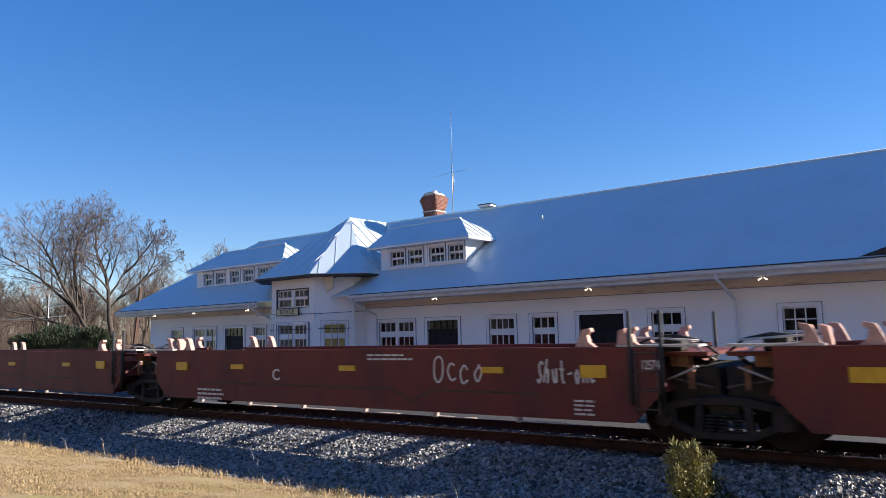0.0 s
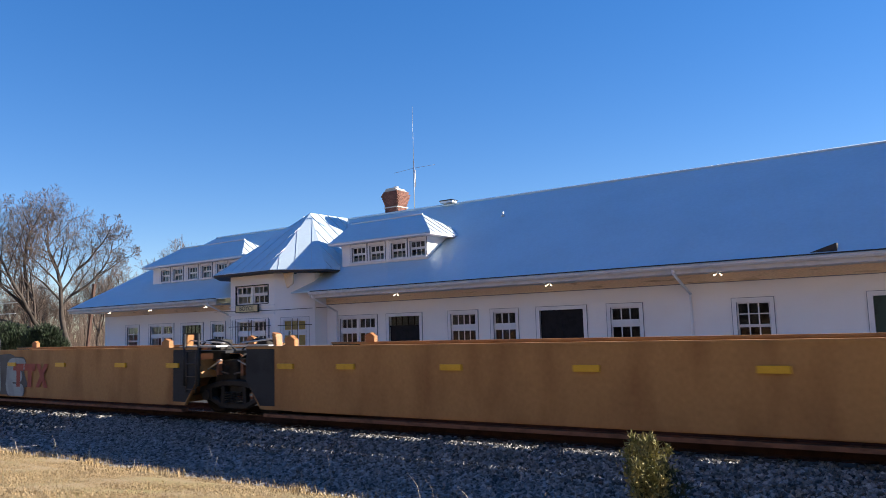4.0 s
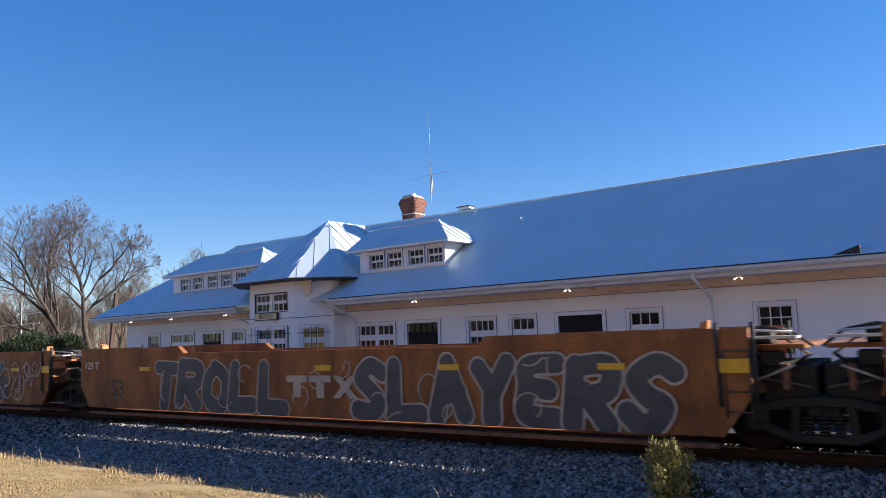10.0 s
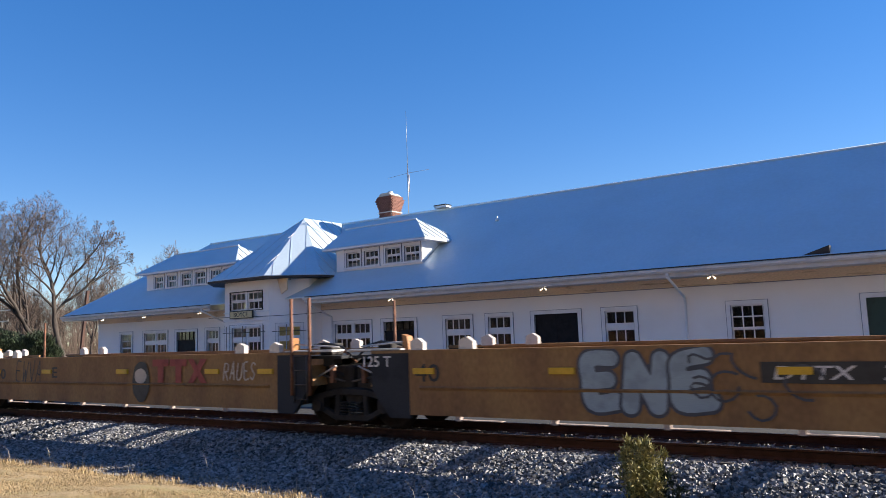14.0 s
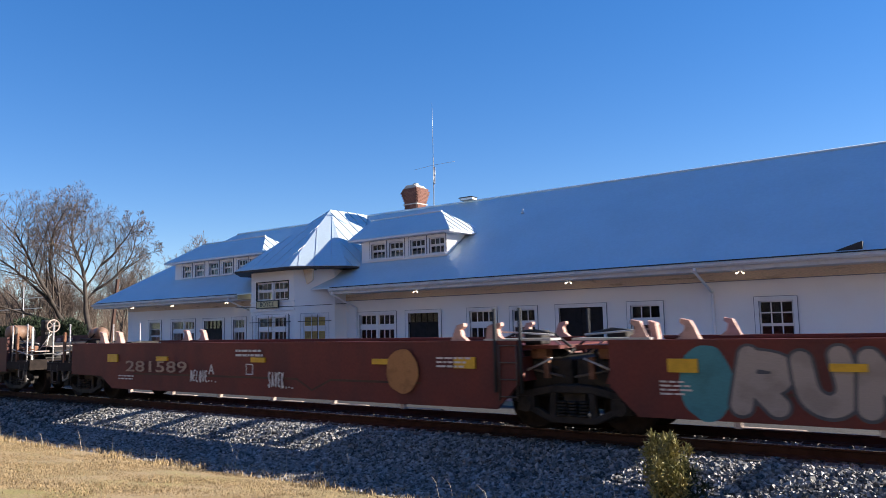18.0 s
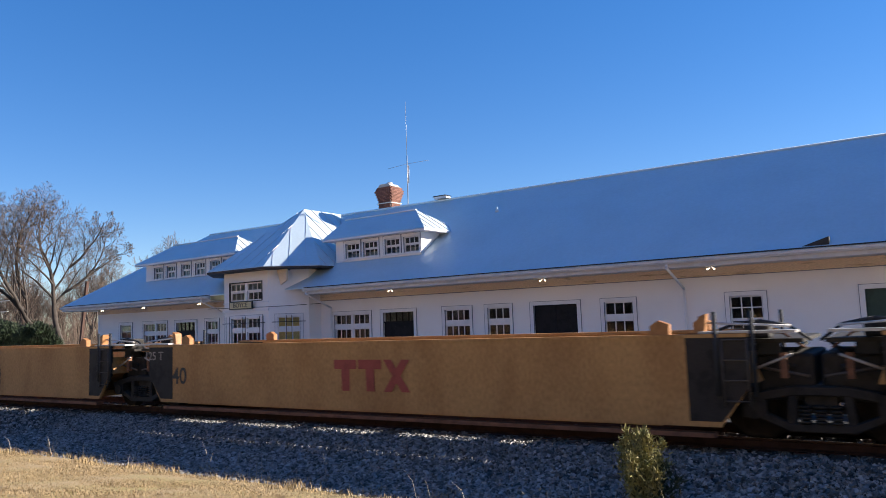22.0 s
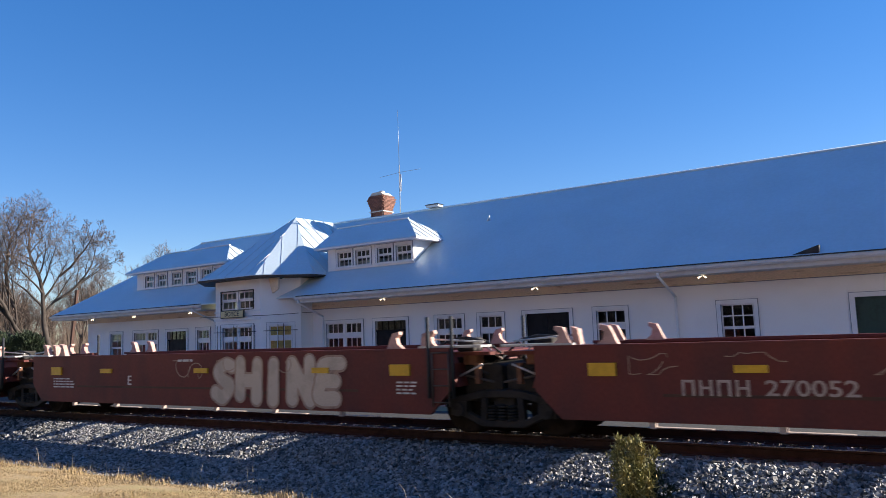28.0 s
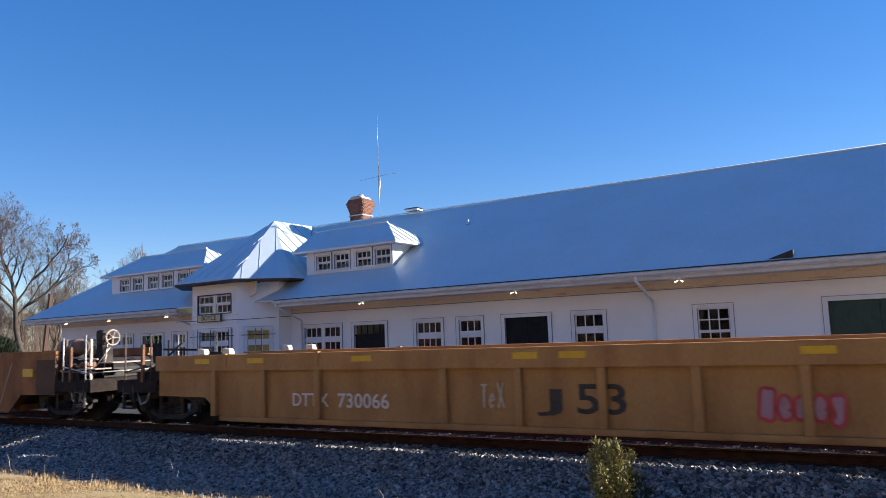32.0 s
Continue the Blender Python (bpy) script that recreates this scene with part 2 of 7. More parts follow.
def scatter(name, count, base_v, base_f, place, mat, label, category):
    """count pieces of one rough shape, each turned and sized by its own, in one mesh."""
    rng = np.random.default_rng(11)
    base_v, nv = np.array(base_v, float), len(base_v)
    pos, size = place(rng, count)
    a = rng.normal(size=(count, 4))
    a /= np.linalg.norm(a, axis=1)[:, None]
    w, x, y, z = a.T
    rot = np.array([[1 - 2 * (y * y + z * z), 2 * (x * y - z * w), 2 * (x * z + y * w)], [2 * (x * y + z * w), 1 - 2 * (x * x + z * z), 2 * (y * z - x * w)], [2 * (x * z - y * w), 2 * (y * z + x * w), 1 - 2 * (x * x + y * y)]]).transpose(2, 0, 1)
    v = base_v[None] * (1 + rng.uniform(-0.28, 0.28, (count, nv, 3)))
    v = np.einsum("nij,nkj->nki", rot, v * size[:, None, :]) + pos[:, None, :]
    f = (np.array(base_f)[None] + (np.arange(count) * nv)[:, None, None]).reshape(-1, len(base_f[0]))
    me = bpy.data.meshes.new(name)
    me.from_pydata(v.reshape(-1, 3).tolist(), [], f.tolist())
    me.materials.append(mat)
    return tagged(new(name, me), label, category, kind="stuff")


cube_v = [(sx, sy, sz) for sx in (-0.5, 0.5) for sy in (-0.5, 0.5) for sz in (-0.5, 0.5)]
cube_f = [(0, 1, 3, 2), (4, 6, 7, 5), (0, 4, 5, 1), (2, 3, 7, 6), (0, 2, 6, 4), (1, 5, 7, 3)]


def stones(rng, count):
    near = rng.random(count) < 0.8
    x = np.where(near, rng.uniform(-19, 2.5, count), rng.uniform(-46, -19, count))
    y = rng.uniform(8.25, 11.75, count)
    inside = rng.random(count) < 0.16
    y = np.where(inside, rng.uniform(11.7, 14.6, count), y)
    z = np.interp(y, [p[0] for p in bank[:9]], [p[1] for p in bank[:9]]) + rng.uniform(-0.015, 0.03, count)
    s = rng.uniform(0.026, 0.062, (count, 1)) * rng.uniform(0.75, 1.25, (count, 3))
    return np.stack([x, y, z], 1), s


scatter("ballast_stones", 105000, cube_v, cube_f, stones, M_STONE, "grey crushed-stone railway ballast in loose angular pieces", "ballast")


def blades(name, count, x0, x1, y0, y1, h0, h1, mat, label, dens=None, seed=3, wide=0.006, flat=(0.15, 0.8)):
    rng = np.random.default_rng(seed)
    x, y = rng.uniform(x0, x1, count), rng.uniform(y0, y1, count)
    if dens is not None:
        keep = np.array([dens(a, b) for a, b in zip(x, y)]) > rng.random(count)
        x, y = x[keep], y[keep]
    c = len(x)
    z = np.array([ground_z(a, b) for a, b in zip(x, y)]) - 0.01
    h, lean, turn = rng.uniform(h0, h1, c), rng.uniform(*flat, c), rng.uniform(0, 6.283, c)
    dx, dy = np.cos(turn), np.sin(turn)
    w = wide * rng.uniform(0.7, 1.4, c)
    b0 = np.stack([x - dy * w, y + dx * w, z], 1)
    b1 = np.stack([x + dy * w, y - dx * w, z], 1)
    m0 = np.stack([x - dy * w * 0.7 + dx * h * lean * 0.35, y + dx * w * 0.7 + dy * h * lean * 0.35, z + h * 0.6], 1)
    m1 = np.stack([x + dy * w * 0.7 + dx * h * lean * 0.35, y - dx * w * 0.7 + dy * h * lean * 0.35, z + h * 0.6], 1)
    tip = np.stack([x + dx * h * lean, y + dy * h * lean, z + h * (1.05 - 0.35 * lean)], 1)
    v = np.stack([b0, b1, m1, m0, tip], 1).reshape(-1, 3)
    k = np.arange(c) * 5
    quads = np.stack([k, k + 1, k + 2, k + 3], 1).tolist()
    tris = np.stack([k + 3, k + 2, k + 4], 1).tolist()
    me = bpy.data.meshes.new(name)
    me.from_pydata(v.tolist(), [], quads + tris)
    me.materials.append(mat)
    return tagged(new(name, me), label, "grass", kind="stuff")


def clumpy(x, y):
    return max(0.0, 0.35 + 1.1 * noise.noise(Vector((x * 1.3, y * 1.7, 2))))


blades("lawn_grass", 250000, -28, 1.0, 3.4, 8.4, 0.018, 0.05, M_STRAW, "short dry straw-coloured lawn grass", seed=4, wide=0.005, flat=(0.6, 1.5))
blades("lawn_tufts", 26000, -28, 1.0, 3.2, 8.3, 0.03, 0.08, M_STRAW, "scattered longer tufts in the dry lawn", lambda x, y: max(0.0, -0.05 + 1.2 * noise.noise(Vector((x * 2.1, y * 2.6, 9)))), seed=8)
blades("ditch_grass", 30000, -30, 1.5, 7.9, 9.0, 0.03, 0.15, M_STRAW, "longer dry yellow grass along the ditch", clumpy, seed=5)
blades("weed_stalks", 420, -26, 2, 7.9, 9.6, 0.25, 0.6, M_WEED, "thin dry weed stalks standing in the stones", clumpy, seed=6, wide=0.004)

# ---- the station ----
STATION = pose(0, 0, 0, 0, 0, STATION_TURN)
station = thing("railway_station", STATION, "long white stucco station with metal hip roof, dormers and bay tower", "station building")
WALL_Y, EAVE_Y, RIDGE_Y = 24.0, 22.5, 28.6
EAVE_Z, RIDGE_Z = 3.66, 7.9
X0, X1 = -42.8, 6.0
SLOPE = (RIDGE_Z - EAVE_Z) / (RIDGE_Y - EAVE_Y)


def pierced(x0, x1, z0, z1, holes, y0, y1):
    """A wall with openings right through it."""
    bm = bmesh.new()
    us = sorted({x0, x1, *(h[0] for h in holes), *(h[1] for h in holes)})
    for a, b in zip(us, us[1:]):
        zs = [z0]
        for h in sorted(holes, key=lambda h: h[2]):
            if h[0] < b - 1e-6 and h[1] > a + 1e-6:
                zs += [h[2], h[3]]
        zs.append(z1)
        for lo, hi in zip(zs[0::2], zs[1::2]):
            if hi - lo > 1e-4:
                box(bm, a, b, y0, y1, lo, hi)
    bmesh.ops.remove_doubles(bm, verts=bm.verts[:], dist=1e-5)
    return bm


CASE = 0.105
# Dark grey: casing shadow lines are put into this colour; also the frieze bead
M_DARKLINE = material("dark_line_grey", (0.24, 0.25, 0.28), 0.8, vary=0.2, bump=0)


def joint(h, z0, z1, case):
    """Thin raised beads along a casing's edges, coloured dark for its shadow lines."""
    t = 0.014
    bm = boxes((-h - 0.02 - t, -h - 0.021, -0.04, 0.0, z0, z1 + 0.13), (h + 0.021, h + 0.02 + t, -0.04, 0.0, z0, z1 + 0.13), (-h - 0.02 - t, h + 0.02 + t, -0.042, 0.0, z1 + 0.131, z1 + 0.131 + t))
    for row in ((-h + case, -h + case + t * 0.7, -0.02, 0.03, z0, z1), (h - case - t * 0.7, h - case, -0.02, 0.03, z0, z1)):
        box(bm, *row)
    return bm




def window(m, w, z0, z1, cols, rows, panels=1, blind=False, case=CASE, mat=None, split=None, frame_mat=None, bar=0.045):
    """A window in an opening of width w at the wall's face, which is the plane y = 0 of m."""
    mat = mat or M_TRIM
    bm = bmesh.new()
    h = w / 2
    if frame_mat:  # a plain surround, coloured dark for the shadow round the sashes
        for row in ((-h - 0.035, -h, -0.03, 0.05, z0, z1), (h, h + 0.035, -0.03, 0.05, z0, z1), (-h - 0.035, h + 0.035, -0.035, 0.05, z1, z1 + 0.045), (-h, h, -0.03, 0.16, z0 - 0.03, z0)):
            box(bm, *row)
    else:
        box(bm, -h - 0.02, -h + case, -0.035, 0.16, z0, z1)
        box(bm, h - case, h + 0.02, -0.035, 0.16, z0, z1)
        box(bm, -h - 0.02, h + 0.02, -0.037, 0.16, z1, z1 + 0.13)
        box(bm, -h - 0.06, h + 0.06, -0.09, 0.16, z0 - 0.07, z0)
    win = part("window", bm, frame_mat or mat, station, "white painted timber window with small panes")
    win.matrix_local = m
    if not frame_mat:
        part("casing_shadow_line", joint(h, z0, z1, case), M_DARKLINE, win, "dark line painted for the shadow round the casing")
    iw = (w - 2 * case)
    pw = (iw - 0.12 * (panels - 1)) / panels
    for p in range(panels):
        a = -h + case + p * (pw + 0.12)
        if p:
            part("mullion", boxes((a - 0.12, a, 0.02, 0.15, z0, z1)), mat, win)
        mid = z0 + (z1 - z0) * 0.5
        leaves = ((mid + 0.02, z1, 0.05, rows), (z0, mid + 0.02, 0.085, rows))
        if split:
            part("transom_rail", boxes((a, a + pw, 0.02, 0.15, split - 0.09, split + 0.07)), mat, win)
            leaves = ((split + 0.07, z1, 0.06, 1), (z0, split - 0.09, 0.06, 2))
        for lo, hi, yy, rows in leaves:
            f = bar
            bm = boxes((a, a + f, yy, yy + 0.035, lo, hi), (a + pw - f, a + pw, yy, yy + 0.035, lo, hi), (a + f, a + pw - f, yy, yy + 0.035, lo, lo + f), (a + f, a + pw - f, yy, yy + 0.035, hi - f, hi))
            gw, gh = (pw - 2 * f) / cols, (hi - lo - 2 * f) / rows
            for c in range(1, cols):
                box(bm, a + f + c * gw - 0.018, a + f + c * gw + 0.018, yy + 0.003, yy + 0.032, lo + f, hi - f)
            for r in range(1, rows):
                box(bm, a + f, a + pw - f, yy + 0.001, yy + 0.034, lo + f + r * gh - 0.018, lo + f + r * gh + 0.018)
            part("sash", bm, mat, win)
            for c in range(cols):
                for r in range(rows):
                    gl = part("pane", pane_mesh(round(gw - 0.022, 3), round(gh - 0.022, 3)), None, win)
                    gl.location = (a + f + (c + 0.5) * gw, yy + 0.018, lo + f + (r + 0.5) * gh)
                    gl.rotation_euler = (radians(random.uniform(-0.6, 0.6)), 0, radians(random.uniform(-0.6, 0.6)))
                    gl.visible_shadow = False
    if blind:
        part("blind", boxes((-h + case, h - case, 0.14, 0.15, z0, z1)), M_BLIND, win, "drawn yellow blind")
    return win


PANES = {}


def pane_mesh(w, h):
    if (w, h) not in PANES:
        PANES[(w, h)] = mesh_of("pane", boxes((-w / 2, w / 2, -0.002, 0.002, -h / 2, h / 2)), M_GLASS)
    return PANES[(w, h)]


def door(m, w, z0, z1, transom, mat, leaves=1):
    h = w / 2
    bm = boxes((-h - 0.02, -h + 0.12, -0.035, 0.16, z0, z1), (h - 0.12, h + 0.02, -0.035, 0.16, z0, z1), (-h - 0.02, h + 0.02, -0.037, 0.16, z1, z1 + 0.13))
    d = part("door", bm, M_TRIM, station, "white door casing with a dark timber door")
    d.matrix_local = m
    part("casing_shadow_line", joint(h, z0, z1, 0.12), M_DARKLINE, d)
    top = z1
    if transom:
        top = z1 - transom
        part("transom_bar", boxes((-h + 0.12, h - 0.12, 0.02, 0.14, top, top + 0.07)), mat, d)
        n = 5
        gw = (w - 0.24) / n
        for c in range(n):
            gl = part("pane", pane_mesh(round(gw - 0.03, 3), round(transom - 0.1, 3)), None, d)
            gl.location = (-h + 0.12 + (c + 0.5) * gw, 0.08, top + 0.07 + (transom - 0.07) / 2)
            gl.visible_shadow = False
            if c:
                part("glazing_bar", boxes((-h + 0.12 + c * gw - 0.012, -h + 0.12 + c * gw + 0.012, 0.05, 0.11, top + 0.07, z1)), mat, d)
    lw = (w - 0.24) / leaves
    for k in range(leaves):
        a = -h + 0.12 + k * lw
        bm = boxes((a + 0.005, a + lw - 0.005, 0.07, 0.12, z0, top))
        leaf = part("door_leaf", bm, mat, d)
        for zz in (0.12, 0.5, 0.88):
            zc = z0 + (top - z0) * zz
            part("rail", boxes((a + 0.03, a + lw - 0.03, 0.052, 0.07, zc - 0.07, zc + 0.07)), mat, leaf)
    return d


# openings in the front wall: left, right, sill, top (casing included)
OPEN = {
    "windows": [(-40.44, -39.1, 0.75, 2.42, 2, 2, 1), (-38.06, -35.7, 0.75, 2.42, 3, 2, 2), (-32.38, -31.21, 0.75, 2.42, 3, 2, 1),
                (-23.14, -20.84, 0.75, 2.42, 3, 2, 2), (-17.02, -15.61, 0.75, 2.42, 4, 2, 1), (-14.99, -13.79, 0.75, 2.42, 3, 2, 1),
                (-10.19, -8.93, 0.75, 2.42, 3, 2, 1), (-5.98, -4.78, 0.9, 2.42, 3, 2, 1)],
    "doors": [(-35.0, -33.08, 0.0, 2.4, 0.5, 1), (-20.28, -18.38, 0.0, 2.42, 0.45, 1), (-12.99, -10.99, 0.0, 2.42, 0, 2)],
}
holes = [w[:4] for w in OPEN["windows"]] + [d[:4] for d in OPEN["doors"]] + [(-2.25, 0.6, 0.0, 2.45)]
part("front_wall", pierced(X0, -29.48, -0.15, 3.4, [h for h in holes if h[1] < -29], WALL_Y, WALL_Y + 0.3), M_WALL, station)
part("front_wall", pierced(-23.88, X1, -0.15, 3.4, [h for h in holes if h[0] > -24], WALL_Y, WALL_Y + 0.3), M_WALL, station)
part("end_wall", boxes((X0, X0 + 0.3, WALL_Y + 0.302, 33.2, -0.15, 3.4)), M_WALL, station)
part("end_wall", boxes((X1 - 0.3, X1, WALL_Y + 0.302, 33.2, -0.15, 3.4)), M_WALL, station)
part("back_wall", boxes((X0, X1, 33.202, 33.5, -0.15, 3.4)), M_WALL, station)
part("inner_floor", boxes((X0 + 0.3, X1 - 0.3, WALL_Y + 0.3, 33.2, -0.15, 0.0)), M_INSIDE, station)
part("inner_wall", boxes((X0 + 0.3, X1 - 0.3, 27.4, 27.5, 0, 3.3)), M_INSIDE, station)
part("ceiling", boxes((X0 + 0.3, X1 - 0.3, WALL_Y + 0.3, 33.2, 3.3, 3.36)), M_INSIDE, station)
for a, b, z0, z1, cols, rows, panels in OPEN["windows"]:
    window(pose((a + b) / 2, WALL_Y, 0), b - a, z0, z1, cols, rows, panels, split=None if a > -6 or a < -40 else 1.88)
for a, b, z0, z1, tr, leaves in OPEN["doors"]:
    door(pose((a + b) / 2, WALL_Y, 0), b - a, z0, z1, tr, M_DARKDOOR, leaves)
door(pose(-0.825, WALL_Y, 0), 2.85, 0.0, 2.45, 0, M_GREEN, 2)

# bay with its tower roof
BAY = [(-29.48, 24.0), (-29.48, 23.25), (-28.22, 21.99), (-25.15, 21.99), (-23.88, 23.25), (-23.88, 24.0)]
BAY_TOP = 4.62


def wall_run(p, q, openings, top, name="bay_wall"):
    """A wall from plan point p to q, its outer face to the right of the way."""
    p, q = Vector(p), Vector(q)
    d = q - p
    m = Matrix.Translation((p.x, p.y, 0)) @ Matrix.Rotation(math.atan2(d.y, d.x), 4, "Z")
    w = part(name, pierced(0, d.length, -0.15, top, openings, 0, 0.22), M_WALL, station)
    w.matrix_local = m
    return m, d.length


for i, (p, q) in enumerate(zip(BAY, BAY[1:])):
    length = (Vector(q) - Vector(p)).length
    if i == 2:
        ops = [(0.42, 2.65, 0.75, 2.42), (0.42, 2.65, 3.22, 4.05)]
    elif i in (1, 3):
        ops = [(0.3, 1.5, 0.75, 2.42)]
    else:
        ops = []
    m, length = wall_run(p, q, ops, BAY_TOP)
    for a, b, z0, z1 in ops:
        window(m @ pose((a + b) / 2, 0, 0), b - a, z0, z1, 3, 1 if z0 > 3 else 2, 2 if i == 2 else 1, blind=i == 3, split=None if z0 > 3 else 1.88, frame_mat=M_IRON if z0 > 3 else None, case=0.0 if z0 > 3 else CASE, bar=0.06 if z0 > 3 else 0.045)
    if i == 2:
        part("band_moulding", boxes((-0.05, length + 0.05, -0.07, 0.0, 2.72, 2.82)), M_TRIM, station).matrix_local = m
        part("band_moulding", boxes((-0.03, length + 0.03, -0.05, 0.0, 3.1, 3.16)), M_TRIM, station).matrix_local = m
        sign = part("name_board", boxes((0.55, 2.15, -0.16, -0.10, 2.84, 3.2)), M_SIGNBLACK, station, "black station name board with gold border and letters")
        sign.matrix_local = m
        part("sign_panel", boxes((0.6, 2.1, -0.166, -0.161, 2.88, 3.16)), M_SIGNGOLD, sign)
        t = part("sign_letters", letters("BOYCE", 0.3, M_SIGNBLACK, wide=1.05), None, sign)
        t.location = (1.35, -0.172, 3.02)
    if i in (1, 2, 3):
        for x in (([0.35, 1.5, 2.7]) if i == 2 else [0.9]):
            for dx in (-0.12, 0.12):
                part("window_grille", tubes((Vector((x + dx, -0.09, 0.9)), Vector((x + dx, -0.09, 2.5)), 0.012)), M_IRON, station).matrix_local = m
        part("grille_bar", tubes((Vector((0.15, -0.1, 2.2)), Vector((length - 0.15, -0.1, 2.2)), 0.014)), M_IRON, station).matrix_local = m


# dark box added behind the bay panes in place of an unlit room
part("bay_dark_box", boxes((-29.2, -24.15, 24.302, 24.34, 0.0, 4.6), (-28.9, -24.45, 22.6, 24.3, 4.5, 4.55)), M_INSIDE, station)


part("wall_cable", tubes(((-29.3, 21.9, 2.95), (-24.6, 21.9, 2.88), 0.012), ((-24.6, 21.9, 2.88), (-23.6, 23.9, 2.98), 0.012)), M_IRON, station, "thin dark cable along the bay")


def slab(points, thick, mat, name, parent, label=""):
    """A flat sheet through the points, thickened downwards."""
    bm = bmesh.new()
    up = [bm.verts.new(p) for p in points]
    lo = [bm.verts.new((p[0], p[1], p[2] - thick)) for p in points]
    n = len(points)
    bm.faces.new(up), bm.faces.new(lo[::-1])
    for i in range(n):
        bm.faces.new((up[i], lo[i], lo[(i + 1) % n], up[(i + 1) % n]))
    bmesh.ops.recalc_face_normals(bm, faces=bm.faces[:])
    return part(name, bm, mat, parent, label)


def seams(plane_point, down, across, spans, parent, height=0.028, mat=None):
    """Standing seams: spans of (a, d0, d1): distance across, and start and end down the slope."""
    down, across = Vector(down).normalized(), Vector(across).normalized()
    up = across.cross(down)
    if up.z < 0:
        up = -up
    for a, d0, d1 in spans:
        p, q = Vector(plane_point) + across * a + down * d0, Vector(plane_point) + across * a + down * d1
        bm = bmesh.new()
        w = across * 0.009
        vs = [bm.verts.new(c) for c in (p - w, p + w, q + w, q - w, p - w + up * height, p + w + up * height, q + w + up * height, q - w + up * height)]
        for f in ((3, 2, 1, 0), (4, 5, 6, 7), (0, 1, 5, 4), (1, 2, 6, 5), (2, 3, 7, 6), (3, 0, 4, 7)):
            bm.faces.new([vs[i] for i in f])
        bmesh.ops.recalc_face_normals(bm, faces=bm.faces[:])
        part("seam", bm, mat or M_SEAM, parent)


EL, ER, EB = -44.2, 7.4, 34.7
RL, RR = EL + (RIDGE_Y - EAVE_Y), ER - (RIDGE_Y - EAVE_Y)
front_roof = slab([(EL, EAVE_Y, EAVE_Z), (ER, EAVE_Y, EAVE_Z), (RR, RIDGE_Y, RIDGE_Z - 0.16), (RL, RIDGE_Y, RIDGE_Z)], 0.05, M_ROOF, "roof_slope", station, "pale grey-blue standing-seam metal roof")
slab([(ER, EB, EAVE_Z), (EL, EB, EAVE_Z), (RL, RIDGE_Y, RIDGE_Z), (RR, RIDGE_Y, RIDGE_Z - 0.16)], 0.05, M_ROOF, "roof_slope", station)
slab([(EL, EB, EAVE_Z), (EL, EAVE_Y, EAVE_Z), (RL, RIDGE_Y, RIDGE_Z)], 0.05, M_ROOF, "roof_hip", station)
slab([(ER, EAVE_Y, EAVE_Z), (ER, EB, EAVE_Z), (RR, RIDGE_Y, RIDGE_Z - 0.16)], 0.05, M_ROOF, "roof_hip", station)
part("ridge_cap", tubes(((RL, RIDGE_Y, RIDGE_Z + 0.02), (RR, RIDGE_Y, RIDGE_Z - 0.14), 0.05)), M_ROOF, station)

# eaves
for a, b in ((EL, -30.0), (-23.4, ER)):
    part("soffit", boxes((a, b, EAVE_Y + 0.04, WALL_Y, 3.38, 3.41)), M_SOFFIT, station, "pale boarded soffit")
    part("fascia", boxes((a, b, EAVE_Y, EAVE_Y + 0.035, 3.35, 3.6)), M_GUTTER, station)
    part("gutter", prism([(EAVE_Y - 0.002, 3.47), (EAVE_Y - 0.09, 3.47), (EAVE_Y - 0.13, 3.53), (EAVE_Y - 0.13, 3.6), (EAVE_Y - 0.115, 3.6), (EAVE_Y - 0.1, 3.54), (EAVE_Y - 0.07, 3.49), (EAVE_Y - 0.002, 3.49)], a, b, "x"), M_GUTTER, station, "white painted metal gutter")
    part("drip_edge", boxes((a, b, EAVE_Y - 0.03, EAVE_Y - 0.003, 3.632, 3.668)), M_IRON, station, "dark metal drip edge")
part("frieze_bead", boxes((-23.88, X1, WALL_Y - 0.045, WALL_Y - 0.002, 3.075, 3.099)), M_DARKLINE, station, "dark bead under the frieze")
part("frieze_board", boxes((X0, -29.48, WALL_Y - 0.03, WALL_Y - 0.002, 3.1, 3.378)), M_FASCIA, station, "weathered tan frieze board")
part("frieze_board", boxes((-23.88, X1, WALL_Y - 0.03, WALL_Y - 0.002, 3.1, 3.378)), M_FASCIA, station, "weathered tan frieze board")
part("side_soffit", boxes((EL, X0, WALL_Y, EB - 0.5, 3.38, 3.41)), M_SOFFIT, station)
part("side_fascia", boxes((EL, EL + 0.035, EAVE_Y + 0.037, EB, 3.35, 3.6)), M_TRIM, station)
for x in (-7.3, -30.6, -23.2):
    sp = part("downspout", tubes(((x, EAVE_Y - 0.06, 3.47), (x, EAVE_Y - 0.06, 3.36), 0.05), ((x, EAVE_Y - 0.06, 3.36), (x + 0.05, WALL_Y - 0.09, 2.75), 0.045), ((x + 0.05, WALL_Y - 0.09, 2.76), (x + 0.05, WALL_Y - 0.09, 0.0), 0.045)), M_TRIM, station, "white metal downspout")
for x in (-41.2, -37.0, -32.0, -19.2, -12.1, -6.2, 1.5):
    lamp = part("soffit_lamp", tubes(((x, 23.4, 3.33), (x, 23.4, 3.38), 0.045)), M_TRIM, station, "small twin-headed soffit floodlight")
    for dx in (-0.1, 0.1):
        part("lamp_head", tubes(((x + dx * 0.4, 23.4, 3.33), (x + dx * 0.8, 23.36, 3.3), 0.012), ((x + dx * 0.8, 23.37, 3.3), (x + dx * 1.2, 23.33, 3.28), 0.018, 0.026)), M_LAMP, lamp)
